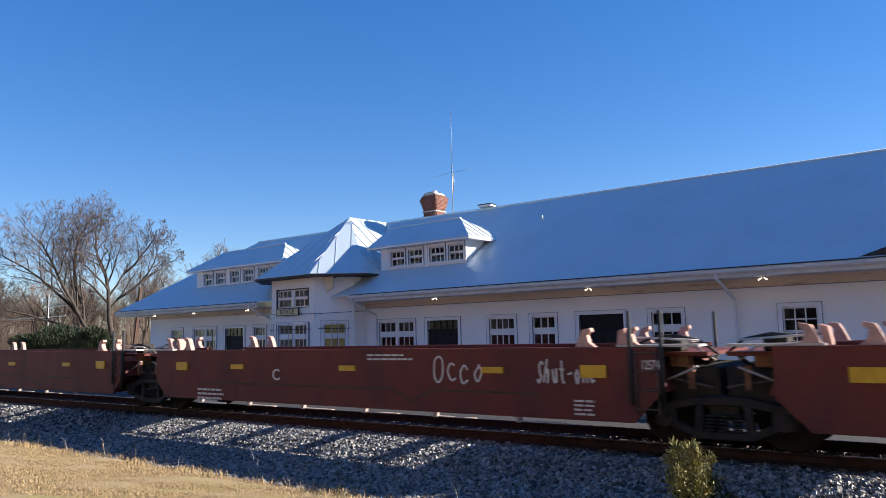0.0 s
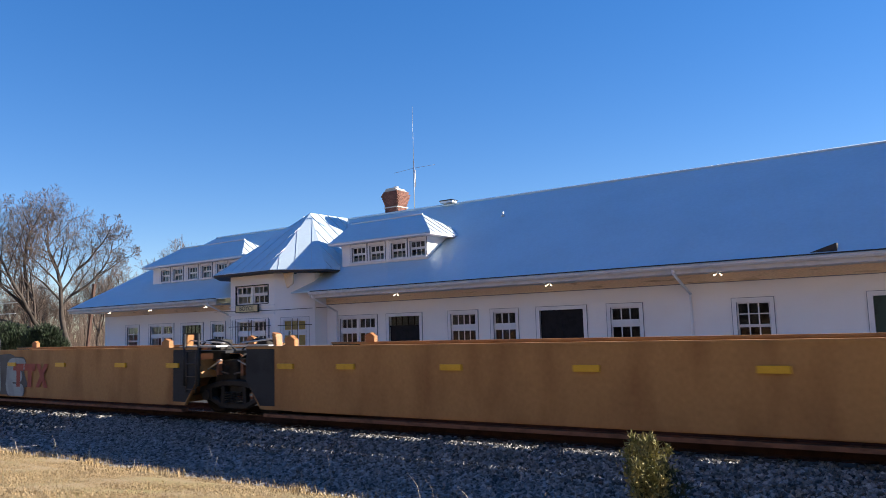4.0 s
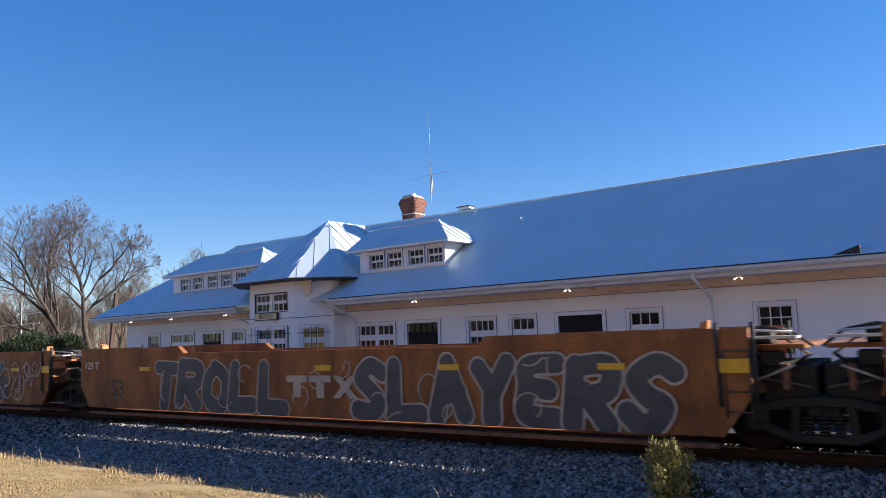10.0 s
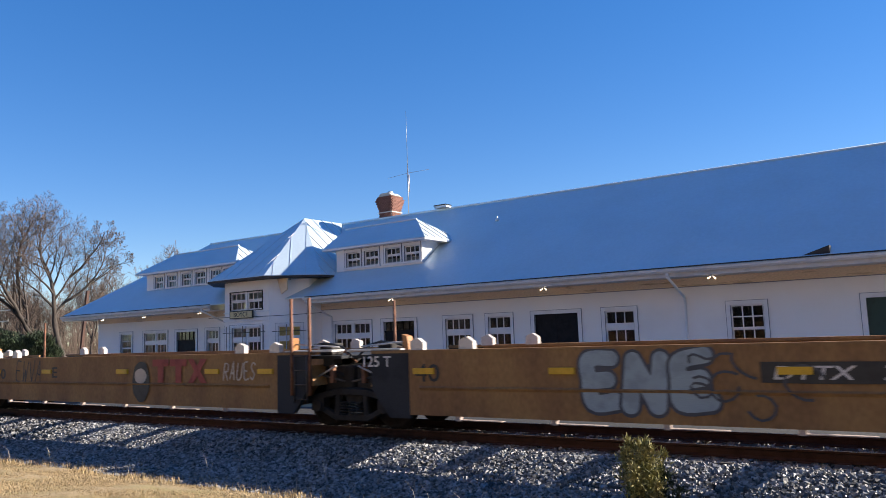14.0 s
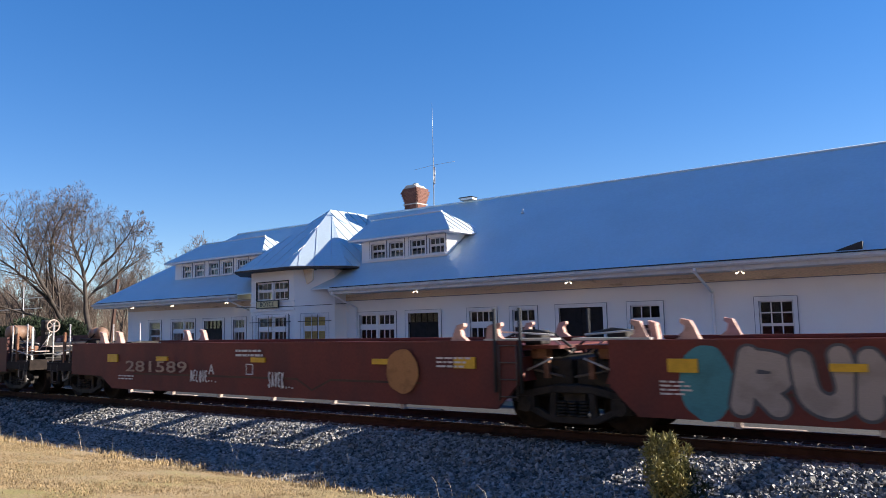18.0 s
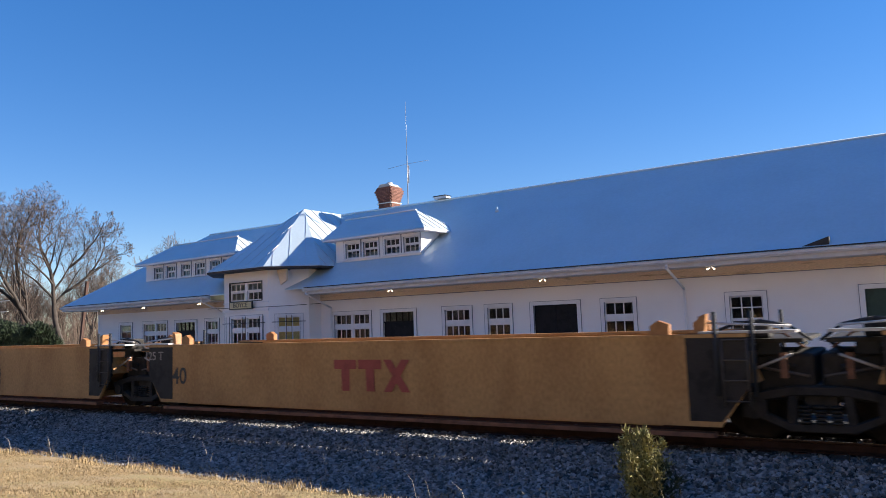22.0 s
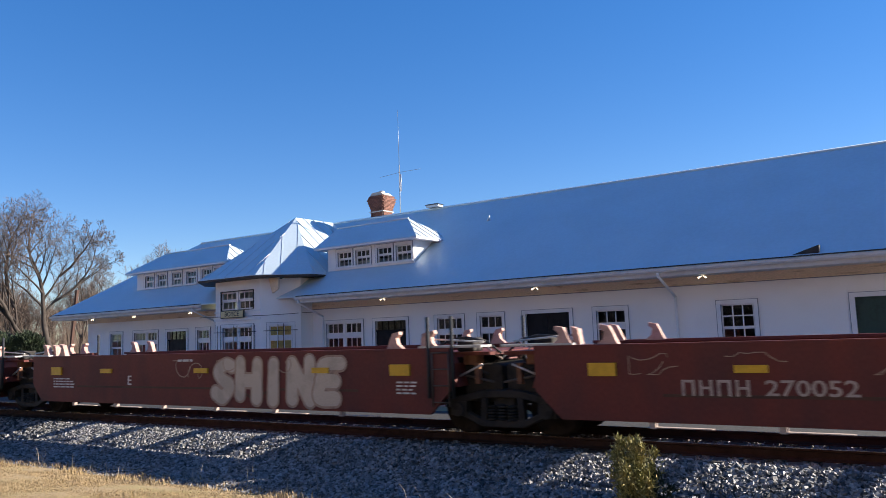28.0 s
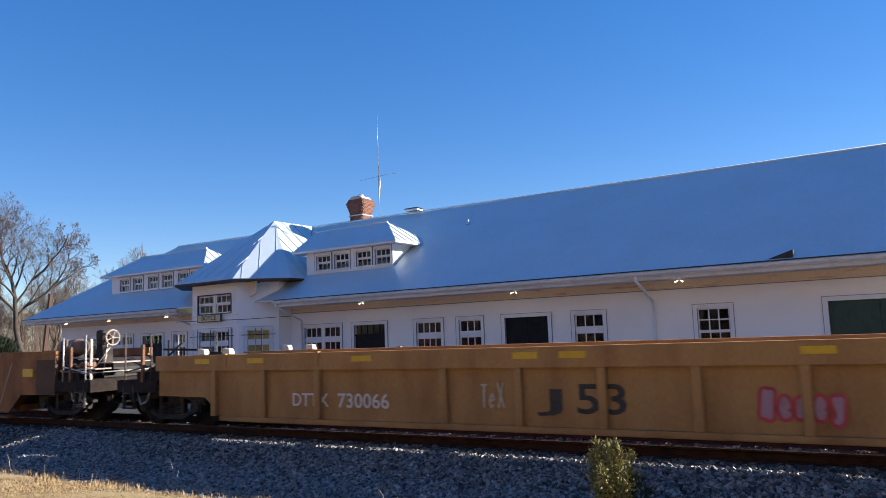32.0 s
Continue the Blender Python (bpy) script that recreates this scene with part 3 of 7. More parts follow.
# small dark wedge on the roof edge, its purpose unknown
part("eave_wedge", prism([(-3.45, 3.7), (-2.75, 3.7), (-2.75, 3.93)], EAVE_Y + 0.05, EAVE_Y + 0.4), M_IRON, station, "small dark wedge on the eave")

# tower roof over the bay
TE, TA = 4.66, 7.9
AX = -26.7
A, B, C = (-28.62, 21.35, TE), (-24.72, 21.35, TE), (-22.95, 23.1, TE)
E_, F_ = (-30.45, 23.1, TE), (-30.45, 23.95, TE)
Dp = (-22.95, 23.95, TE)
apex, back = (AX, 25.75, TA), (AX, 28.5, TA)
tower = slab([A, B, apex], 0.05, M_ROOF, "tower_roof", station, "faceted metal tower roof")
f2 = slab([B, C, apex], 0.05, M_ROOF, "tower_roof", station)
f3 = slab([C, Dp, back, apex], 0.05, M_ROOF, "tower_roof", station)
slab([E_, A, apex], 0.05, M_ROOF, "tower_roof", station)
slab([F_, E_, apex, back], 0.05, M_ROOF, "tower_roof", station)


def facet_seams(p, q, r, parent, step=0.72):
    """Seams up a triangular facet with foot p-q and tip r."""
    p, q, r = Vector(p), Vector(q), Vector(r)
    ac = (q - p).normalized()
    foot = p + ac * (r - p).dot(ac)
    up = (r - foot)
    run = (foot - p).dot(ac)
    n, spans, L = up.length, [], (q - p).length
    a = step / 2
    while a < L:
        k = (a / run if a < run else (L - a) / (L - run)) if 0 < run < L else (1 - a / L if run <= 0 else a / L)
        spans.append((a, 0.0, max(0.05, k * n)))
        a += step
    seams(p, up, ac, spans, parent, 0.014)


facet_seams(A, B, apex, tower)
facet_seams(B, C, apex, f2)
side_up = Vector((AX, 0, TA)) - Vector((C[0], 0, TE))
seams((C[0], 23.1, TE), side_up, (0, 1, 0), [(0.35 + 0.7 * i, 0.45 * 0 + max(0.0, (0.35 + 0.7 * i - 0.85) * 0.98), min(side_up.length, side_up.length * (0.35 + 0.7 * i) / 2.65)) for i in range(12) if (0.35 + 0.7 * i) < 5.2 and max(0.0, (0.35 + 0.7 * i - 0.85) * 0.98) < min(side_up.length, side_up.length * (0.35 + 0.7 * i) / 2.65)], f3, 0.03)
eave_ring = [(-30.45, 23.9), E_[:2], A[:2], B[:2], C[:2], (-22.95, 23.9)]
part("tower_soffit", prism(eave_ring, TE - 0.12, TE - 0.06, "z"), M_IRON, station, "dark tower eave underside")
for p, q in zip(eave_ring, eave_ring[1:]):
    d = Vector(q) - Vector(p)
    part("tower_fascia", boxes((0, d.length, -0.03, 0.0, -0.115, -0.03)), M_POSTBROWN, station).matrix_local = Matrix.Translation((p[0], p[1], TE)) @ Matrix.Rotation(math.atan2(d.y, d.x), 4, "Z")
br = part("eave_bracket", prism([(-0.02, 0), (0.62, 0), (0.6, -0.5), (0.22, -0.68)], -0.04, 0.04), M_FASCIA, station, "tan timber eave bracket")
br.matrix_local = pose(-24.75, 22.2, TE - 0.13, 0, 0, 0)


def dormer(x0, x1, front, ex0, ex1, wins, left_hip):
    zb = EAVE_Z + (front - EAVE_Y) * SLOPE - 0.02
    ez, rz, ry = 5.85, 6.93, 25.38
    ey0, ey1 = front - 0.4, 27.0
    holes = [(a, b, 4.93, 5.6) for a, b in wins]
    d = part("dormer", pierced(x0, x1, zb, ez - 0.05, holes, front, front + 0.15), M_WALL, station, "white dormer with a row of small-paned windows")
    for x in (x0, x1 - 0.12):
        yb = EAVE_Y + (ez - 0.05 - EAVE_Z) / SLOPE
        part("cheek", prism([(front + 0.152, zb + 0.1), (yb, ez - 0.05), (front + 0.152, ez - 0.05)], x, x + 0.12, "x"), M_WALL, d)
    part("dormer_eave", boxes((ex0, ex1, ey0, 25.55, ez - 0.1, ez - 0.02)), M_TRIM, d)
    # dark boards added behind the panes in place of a shaded loft
    part("dormer_dark_box", boxes((x0 + 0.13, x1 - 0.13, front + 0.6, front + 0.63, zb + 0.45, ez - 0.11), (x0 + 0.13, x1 - 0.13, front + 0.152, front + 0.6, zb + 0.42, zb + 0.45)), M_INSIDE, d)
    ra, rb = ex0 + 1.6 if left_hip else ex0, ex1 - 1.62
    f = slab([(ex0, ey0, ez), (ex1, ey0, ez), (rb, ry, rz), (ra, ry, rz)], 0.04, M_ROOF, "dormer_roof", d)
    slab([(ex1, ey0, ez), (ex1, ey1, ez), (rb, ry, rz)], 0.04, M_ROOF, "dormer_roof", d)
    slab([(ex1, ey1, ez), (ex0, ey1, ez), (ra, ry, rz), (rb, ry, rz)], 0.04, M_ROOF, "dormer_roof", d)
    if left_hip:
        slab([(ex0, ey1, ez), (ex0, ey0, ez), (ra, ry, rz)], 0.04, M_ROOF, "dormer_roof", d)
    hipup = Vector((rb - ex1, 0, rz - ez)).normalized()
    for i in range(6):
        y = ey0 + 0.3 + i * 0.5
        k = 1 - abs(y - ry) / (ry - ey0)
        if k > 0.05:
            part("hip_seam", tubes(((ex1, y, ez + 0.015), Vector((ex1, y, ez + 0.015)) + hipup * (k * 1.95), 0.016, None, 4)), M_SEAM, d)
    part("dormer_ridge", tubes(((ra, ry, rz + 0.01), (rb, ry, rz + 0.01), 0.04)), M_SEAM, d)
    for a, b in wins:
        window(pose((a + b) / 2, front, 0), b - a, 4.93, 5.6, 3, 1, 1, case=0.06)


dormer(-23.0, -18.1, 24.15, -23.5, -17.63, [(-22.45, -21.5), (-21.38, -20.43), (-20.14, -19.2), (-19.1, -18.16)], False)
dormer(-38.15, -30.3, 24.25, -38.7, -29.75, [(-37.4, -36.45), (-36.2, -35.25), (-34.85, -33.9), (-33.62, -32.65), (-32.3, -31.35), (-31.25, -30.4)], True)

# chimney of corbelled brick
chim = part("chimney", boxes((-23.75, -23.05, 28.25, 28.95, 7.2, 7.6)), M_MORTAR, station, "corbelled red brick chimney with a concrete cap")
brick = mesh_of("brick", boxes((-0.1, 0.1, -0.05, 0.05, -0.03, 0.03)), M_BRICK)
cx, cy = -23.4, 28.6
for r in range(20):
    z = 7.55 + r * 0.066
    grow = 0.0 if r < 9 else min(0.13, (r - 8) * 0.016)
    if r > 17:
        grow = 0.08
    hx, hy = 0.4 + grow, 0.38 + grow
    for face in range(4):
        n = 5
        half = hx if face % 2 == 0 else hy
        for i in range(n):
            u = -half + (i + 0.5 + (0.25 if r % 2 else -0.25)) * 2 * half / n
            u = max(-half + 0.08, min(half - 0.08, u))
            bo = part("brick", brick, None, chim)
            if face == 0:
                bo.location, rz = (cx + u, cy - hy, z), 0
            elif face == 2:
                bo.location, rz = (cx + u, cy + hy, z), 0
            elif face == 1:
                bo.location, rz = (cx + hx, cy + u, z), 90
            else:
                bo.location, rz = (cx - hx, cy + u, z), 90
            bo.rotation_euler[2] = radians(rz)
            bo.scale = (0.95 * half / 0.5, 1, 1)
part("chimney_core", boxes((cx - 0.4, cx + 0.4, cy - 0.38, cy + 0.38, 7.5, 8.87)), M_MORTAR, chim)
part("chimney_band", boxes((cx - 0.47, cx + 0.47, cy - 0.45, cy + 0.45, 7.98, 8.03)), M_CONCRETE, chim)
part("chimney_cap", prism([(-0.45, 0), (0.45, 0), (0.25, 0.16), (-0.3, 0.16)], -0.4, 0.4), M_CONCRETE, chim, "rounded mortar cap").location = (cx, cy, 8.87)
part("chimney_pot", tubes(((cx + 0.05, cy, 8.98), (cx + 0.05, cy, 9.14), 0.16, 0.14, 12)), M_CONCRETE, chim)

chim.location = (-0.57, 0.7, 0.22)

antenna = thing("radio_antenna", STATION @ pose(-22.5, 29.0, 7.9), "tall thin grey whip antenna with crossed arms on the ridge", "antenna")
part("mast", tubes(((0, 0, -0.3), (0.02, 0, 2.6), 0.024), ((0.02, 0, 2.6), (0.02, 0, 5.5), 0.014, 0.007)), M_ALU, antenna)
for q in ((1.2, 0.25, 2.25), (-1.2, -0.1, 2.1)):
    part("arm", tubes(((0.01, 0, 2.2), q, 0.009)), M_ALU, antenna)
part("coil", tubes(((0.09, 0, 1.2), (0.1, 0, 2.1), 0.03), ((0.09, 0, 1.25), (0.0, 0, 1.2), 0.012), ((0.1, 0, 2.05), (0.0, 0, 2.05), 0.012)), M_ALU, antenna)
vent = thing("ridge_vent", STATION @ pose(-20.0, 28.5, 7.9), "low metal vent with a dark lid on the roof ridge", "roof vent")
part("hood", boxes((-0.36, 0.36, -0.2, 0.2, 0.0, 0.1)), M_SEAM, vent)
part("hood_lid", prism([(-0.42, 0.101), (0.42, 0.101), (0.34, 0.14), (-0.34, 0.14)], -0.24, 0.24), M_IRON, vent)
pipe = thing("vent_pipe", STATION @ pose(-16.0, 26.9, EAVE_Z + (26.9 - EAVE_Y) * SLOPE), "small metal vent pipe standing on the roof slope", "vent pipe")
part("pipe", tubes(((0, 0, -0.05), (0, 0, 0.12), 0.04)), M_SEAM, pipe)
part("flange", tubes(((0, 0, -0.1), (0, -0.02, 0.03), 0.1, 0.05)), M_SEAM, pipe)

platform = tagged(part("pavement", boxes((-60, 30, 17.5, 23.9, -0.5, -0.02)), M_CONCRETE), "low grey concrete station platform", "pavement", kind="structure")
platform.matrix_world = STATION

# ---- the train ----
M_RED = material("oxide_red_car_paint", (0.14, 0.034, 0.028), 0.6, spec=0.22, vary=0.2, scale=1.6, fine=30, bump=0.04, second=(0.095, 0.033, 0.03), patch=(0.4, 0.7), stretch=(1, 1, 0.5))
M_MAROON = material("brown_red_car_paint", (0.099, 0.036, 0.032), 0.62, spec=0.22, vary=0.2, scale=1.4, fine=30, bump=0.04, second=(0.070, 0.030, 0.028), patch=(0.4, 0.7), stretch=(1, 1, 0.5))
M_YELLOW = material("faded_yellow_car_paint", (0.38, 0.205, 0.08), 0.6, spec=0.22, vary=0.2, scale=1.4, fine=30, bump=0.04, second=(0.24, 0.115, 0.045), patch=(0.45, 0.75), stretch=(1, 1, 0.35))
M_TAN = material("grimy_tan_yellow_car_paint", (0.44, 0.25, 0.1), 0.65, spec=0.2, vary=0.3, scale=1.1, fine=22, bump=0.05, second=(0.32, 0.165, 0.065), patch=(0.45, 0.72), stretch=(1, 1, 0.5))
M_OCHRECAR = material("grimy_ochre_car_paint", (0.29, 0.165, 0.068), 0.65, spec=0.22, vary=0.3, scale=1.2, fine=24, bump=0.05, second=(0.19, 0.1, 0.05), patch=(0.42, 0.68), stretch=(1, 1, 0.35))
M_ORANGE = material("rusty_orange_car_paint", (0.28, 0.115, 0.042), 0.65, spec=0.22, vary=0.25, scale=1.3, fine=25, bump=0.05, second=(0.12, 0.05, 0.026), patch=(0.42, 0.7), stretch=(1, 1, 0.4))
M_BROWN = material("dark_brown_car_paint", (0.083, 0.044, 0.031), 0.65, spec=0.22, vary=0.25, scale=1.4, bump=0.05, second=(0.058, 0.034, 0.027), patch=(0.4, 0.7))
M_GREY = material("dark_blue_grey_paint", (0.03, 0.032, 0.037), 0.75, spec=0.25, vary=0.25, scale=2, bump=0.04)
M_TRUCK = material("grimy_truck_steel", (0.026, 0.022, 0.02), 0.7, spec=0.3, metal=0.0, vary=0.4, scale=5, bump=0.15)
M_WHEEL = material("brown_wheel_steel", (0.025, 0.018, 0.015), 0.75, spec=0.2, metal=0.2, vary=0.3, bump=0.05)
M_PIPE = material("rail_grey_metal", (0.45, 0.43, 0.42), 0.5, metal=0.4, vary=0.2, bump=0.02)
M_RUSTY = material("rust_brown_metal", (0.2, 0.09, 0.05), 0.75, metal=0.2, vary=0.35, scale=5, bump=0.15)
M_RAILS = material("dull_handrail_paint", (0.07, 0.055, 0.047), 0.6, vary=0.2, bump=0.02)
M_DECK = material("grimy_brown_deck_steel", (0.028, 0.02, 0.017), 0.85, spec=0.2, vary=0.4, scale=4, bump=0.15, second=(0.016, 0.012, 0.011), patch=(0.4, 0.65))
# Weathered stencils and fittings; on the floor flanges it stands in for sunlight
M_DULL = material("weathered_and_sunlit_paint", (0.42, 0.33, 0.29), 0.7, vary=0.25, scale=9, bump=0)
M_TANK = material("dusty_brown_tank_paint", (0.2, 0.115, 0.075), 0.6, vary=0.25, bump=0.04)
M_PALE = material("worn_pale_metal", (0.6, 0.55, 0.5), 0.5, metal=0.2, vary=0.15, bump=0.03)
M_HORN = material("salmon_guide_paint", (0.5, 0.3, 0.25), 0.65, vary=0.2, bump=0.03)
M_WHITE = material("white_stencil_paint", (0.62, 0.58, 0.56), 0.7, vary=0.2, scale=9, bump=0)
M_FADE = material("faded_cream_stencil", (0.36, 0.25, 0.19), 0.75, vary=0.25, scale=7, bump=0)
M_REFLECT = material("yellow_reflector", (0.62, 0.36, 0.02), 0.45, vary=0.12, bump=0)
M_BLACK = material("black_spray_paint", (0.022, 0.022, 0.026), 0.55, vary=0.25, bump=0)
M_PLATE = material("black_number_panel", (0.03, 0.028, 0.028), 0.6, vary=0.2, bump=0)
M_LOGORED = material("faded_red_logo_paint", (0.3, 0.055, 0.04), 0.65, vary=0.2, scale=4, bump=0)
M_SILVER = material("silver_spray_paint", (0.36, 0.325, 0.31), 0.5, metal=0.15, vary=0.2, scale=3, bump=0)
M_CREAM = material("cream_spray_paint", (0.5, 0.42, 0.34), 0.6, vary=0.15, scale=3, bump=0)
M_GREENP = material("green_spray_paint", (0.03, 0.3, 0.15), 0.6, vary=0.2, scale=2, bump=0)
M_TEAL = material("teal_spray_paint", (0.04, 0.2, 0.24), 0.6, vary=0.2, scale=2, bump=0)
M_BLUEGREY = material("pale_blue_spray_paint", (0.28, 0.34, 0.38), 0.6, vary=0.2, scale=3, bump=0)
M_PURPLE = material("plum_spray_paint", (0.13, 0.035, 0.06), 0.6, vary=0.25, scale=2, bump=0)
M_PINK = material("mauve_spray_paint", (0.35, 0.2, 0.26), 0.6, vary=0.2, scale=2, bump=0)
M_SLATE = material("slate_spray_paint", (0.06, 0.065, 0.08), 0.6, vary=0.2, scale=2, bump=0)
M_GREYP = material("grey_spray_paint", (0.3, 0.255, 0.235), 0.6, vary=0.2, scale=2, bump=0)
M_BROWNP = material("brown_grey_spray_paint", (0.13, 0.07, 0.042), 0.6, vary=0.2, scale=2, bump=0)
M_RUSTLINE = material("brown_marker_paint", (0.07, 0.035, 0.02), 0.7, vary=0.2, bump=0)
M_OLDGREY = material("worn_grey_spray_paint", (0.27, 0.19, 0.12), 0.65, vary=0.3, scale=4, bump=0, second=(0.33, 0.17, 0.06), patch=(0.45, 0.55))
M_REDP = material("red_spray_paint", (0.45, 0.05, 0.06), 0.6, vary=0.2, bump=0)
M_OCHRE = material("ochre_spray_paint", (0.36, 0.16, 0.05), 0.6, vary=0.2, bump=0)

HALF = 1.5  # half the width over the sides
KINDS = {  # length, top, bottom, paint
    "r": dict(over=0.45, L=15.558, top=1.585, bot=0.4, inner=0.4, paint=M_RED, hue="oxide-red"),
    "y": dict(L=15.745, top=1.585, bot=0.24, inner=0.13, paint=M_YELLOW, hue="faded yellow"),
    "Y": dict(L=15.745, top=1.585, bot=0.24, inner=0.13, paint=M_TAN, hue="grimy tan-yellow"),
    "l": dict(L=15.745, top=1.57, bot=0.39, inner=0.39, paint=M_OCHRECAR, hue="grimy ochre"),
    "w": dict(L=19.833, top=1.62, bot=0.26, inner=0.13, paint=M_MAROON, hue="brown-red ribbed"),
    "k": dict(L=19.833, top=1.655, bot=0.26, inner=0.13, paint=M_YELLOW, hue="faded yellow ribbed"),
    "o": dict(L=19.833, top=1.66, bot=0.26, inner=0.13, paint=M_ORANGE, hue="rusty orange"),
    "R": dict(L=19.833, top=1.6, bot=0.25, inner=0.13, paint=M_MAROON, hue="brown-red"),
    "s": dict(L=15.788, top=1.44, bot=0.27, inner=0.2, paint=M_BROWN, hue="dark brown ribbed"),
}
WHEELSETS = []


def wheel_mesh():
    bm = bmesh.new()
    ring = [(0.0, 0.03), (0.1, 0.07), (0.14, 0.03), (0.36, 0.02), (0.4, 0.06), (0.47, 0.06), (0.475, -0.05), (0.51, -0.06), (0.51, -0.085), (0.4, -0.085), (0.36, -0.03), (0.14, -0.04), (0.1, -0.07), (0.0, -0.07)]
    n = 24
    rows = [[bm.verts.new((r * math.cos(k * 2 * math.pi / n), -w, r * math.sin(k * 2 * math.pi / n))) for k in range(n)] for r, w in ring]
    for a, b in zip(rows, rows[1:]):
        for k in range(n):
            bm.faces.new((a[k], a[(k + 1) % n], b[(k + 1) % n], b[k]))
    bmesh.ops.remove_doubles(bm, verts=bm.verts[:], dist=1e-5)
    bmesh.ops.recalc_face_normals(bm, faces=bm.faces[:])
    for f in bm.faces:
        f.smooth = True
    return mesh_of("wheel", bm, M_WHEEL)


WHEEL = wheel_mesh()
FLIP = WHEEL.copy()
FLIP.transform(Matrix.Rotation(math.pi, 4, "Z"))
AXLE = mesh_of("wheelset", tubes(((0, -1.02, 0), (0, 1.02, 0), 0.085, None, 10)), M_WHEEL)
CAP = mesh_of("axle_box", tubes(((0, -0.14, 0), (0, 0.14, 0), 0.13, None, 12)), M_TRUCK)


def side_frame_mesh():
    """A cast side frame: arched top, hung bottom member, columns round the springs, boxes over the axles."""
    bm = bmesh.new()
    top = [(-1.2, 0.5), (-1.2, 0.64), (-0.95, 0.71), (-0.35, 0.83), (0.35, 0.83), (0.95, 0.71), (1.2, 0.64), (1.2, 0.5), (0.95, 0.57), (0.35, 0.69), (-0.35, 0.69), (-0.95, 0.57)]
    low = [(-0.98, 0.42), (-0.42, 0.17), (0.42, 0.17), (0.98, 0.42), (0.98, 0.55), (0.42, 0.3), (-0.42, 0.3), (-0.98, 0.55)]
    for outline_, a, b in ((top, -0.08, 0.08), (low[::-1], -0.075, 0.075), ([(-0.46, 0.27), (-0.32, 0.27), (-0.3, 0.72), (-0.42, 0.72)], -0.07, 0.07), ([(0.32, 0.27), (0.46, 0.27), (0.42, 0.72), (0.3, 0.72)], -0.07, 0.07)):
        piece = prism(outline_, a, b)
        bmesh.ops.bevel(piece, geom=piece.edges[:], offset=0.018, segments=1, affect="EDGES")
        me = bpy.data.meshes.new("piece")
        piece.to_mesh(me)
        piece.free()
        bm.from_mesh(me)
        bpy.data.meshes.remove(me)
    for sx in (-0.89, 0.89):
        box(bm, sx - 0.17, sx + 0.17, -0.1, 0.1, 0.36, 0.62)
    for sx in (-0.2, 0.0, 0.2):
        for i in range(5):
            tube(bm, (sx, -0.04, 0.3 + i * 0.055), (sx, -0.04, 0.335 + i * 0.055), 0.085, None, 10)
    return mesh_of("truck_side_frame", bm, M_TRUCK)


FRAME = side_frame_mesh()
BOLSTER = mesh_of("bolster", soft_box(-0.22, 0.22, -1.05, 1.05, 0.52, 0.84, 0.03), M_TRUCK)


def truck(car, x):
    for y in (-1.08, 1.08):
        fr = part("truck_side_frame", FRAME, None, car, "grimy cast steel truck side frame")
        fr.location = (x, y, 0)
    part("truck_bolster", BOLSTER, None, car).location = (x, 0, 0)
    for dx in (-0.89, 0.89):
        ws = part("wheelset", AXLE, None, car, "brown steel wheels on an axle")
        ws.location = (x + dx, 0, 0.475)
        for me, y in ((WHEEL, -0.77), (FLIP, 0.77)):
            part("wheel", me, None, ws).location = (0, y, 0)
        for y in (-1.09, 1.09):
            part("axle_box", CAP, None, ws).location = (0, y, 0)
        WHEELSETS.append(ws)


def outline(k, left_end, right_end):
    """The side's outline: x along, z up."""
    L, t, b = k["L"], k["top"], k["bot"]
    over = k.get("over", 0.1)
    pts = []
    if left_end:
        pts += [(-0.1, t), (-0.1, 0.74), (1.45, 0.72), (2.0, b)]
    else:
        pts += [(0.85, t), (0.85, 0.86), (1.3, b)]
    if right_end:
        pts += [(L - 2.0, b), (L - 1.45, 0.72), (L + over, 0.74), (L + over, t)]
    else:
        pts += [(L - 1.3, b), (L - 0.85, 0.86), (L - 0.85, t)]
    return pts


def ladder(car, x, y, z0, z1, mat, w=0.36):
    bm = tubes(((x, y, z0), (x, y, z1), 0.016), ((x + w, y, z0), (x + w, y, z1), 0.016))
    z = z0 + 0.08
    while z < z1:
        tube(bm, (x, y, z), (x + w, y, z), 0.012)
        z += 0.3
    return part("ladder", bm, mat, car, "steel grab-iron ladder")


def tank(x, length, y, z, r, across=False):
    """A lying air tank with domed ends and two straps, along x or across."""
    bm = bmesh.new()
    steps = ((0.0, 0.02), (0.005, 0.5), (0.06, 0.86), (0.14, 1.0), (0.22, 1.0), (0.225, 1.06), (0.28, 1.06), (0.285, 1.0), (0.72, 1.0), (0.725, 1.06), (0.78, 1.06), (0.785, 1.0), (0.86, 1.0), (0.94, 0.86), (0.995, 0.5), (1.0, 0.02))
    n, rings = 20, []
    for a, k in steps:
        ring = []
        for j in range(n):
            u, v = r * k * math.cos(j * 2 * math.pi / n), r * k * math.sin(j * 2 * math.pi / n)
            ring.append(bm.verts.new((x + u, y + a * length, z + v) if across else (x + a * length, y + u, z + v)))
        rings.append(ring)
    for p, q in zip(rings, rings[1:]):
        for j in range(n):
            bm.faces.new((p[j], p[(j + 1) % n], q[(j + 1) % n], q[j])).smooth = True
    bm.faces.new(rings[0]), bm.faces.new(rings[-1])
    bmesh.ops.recalc_face_normals(bm, faces=bm.faces[:])
    return bm


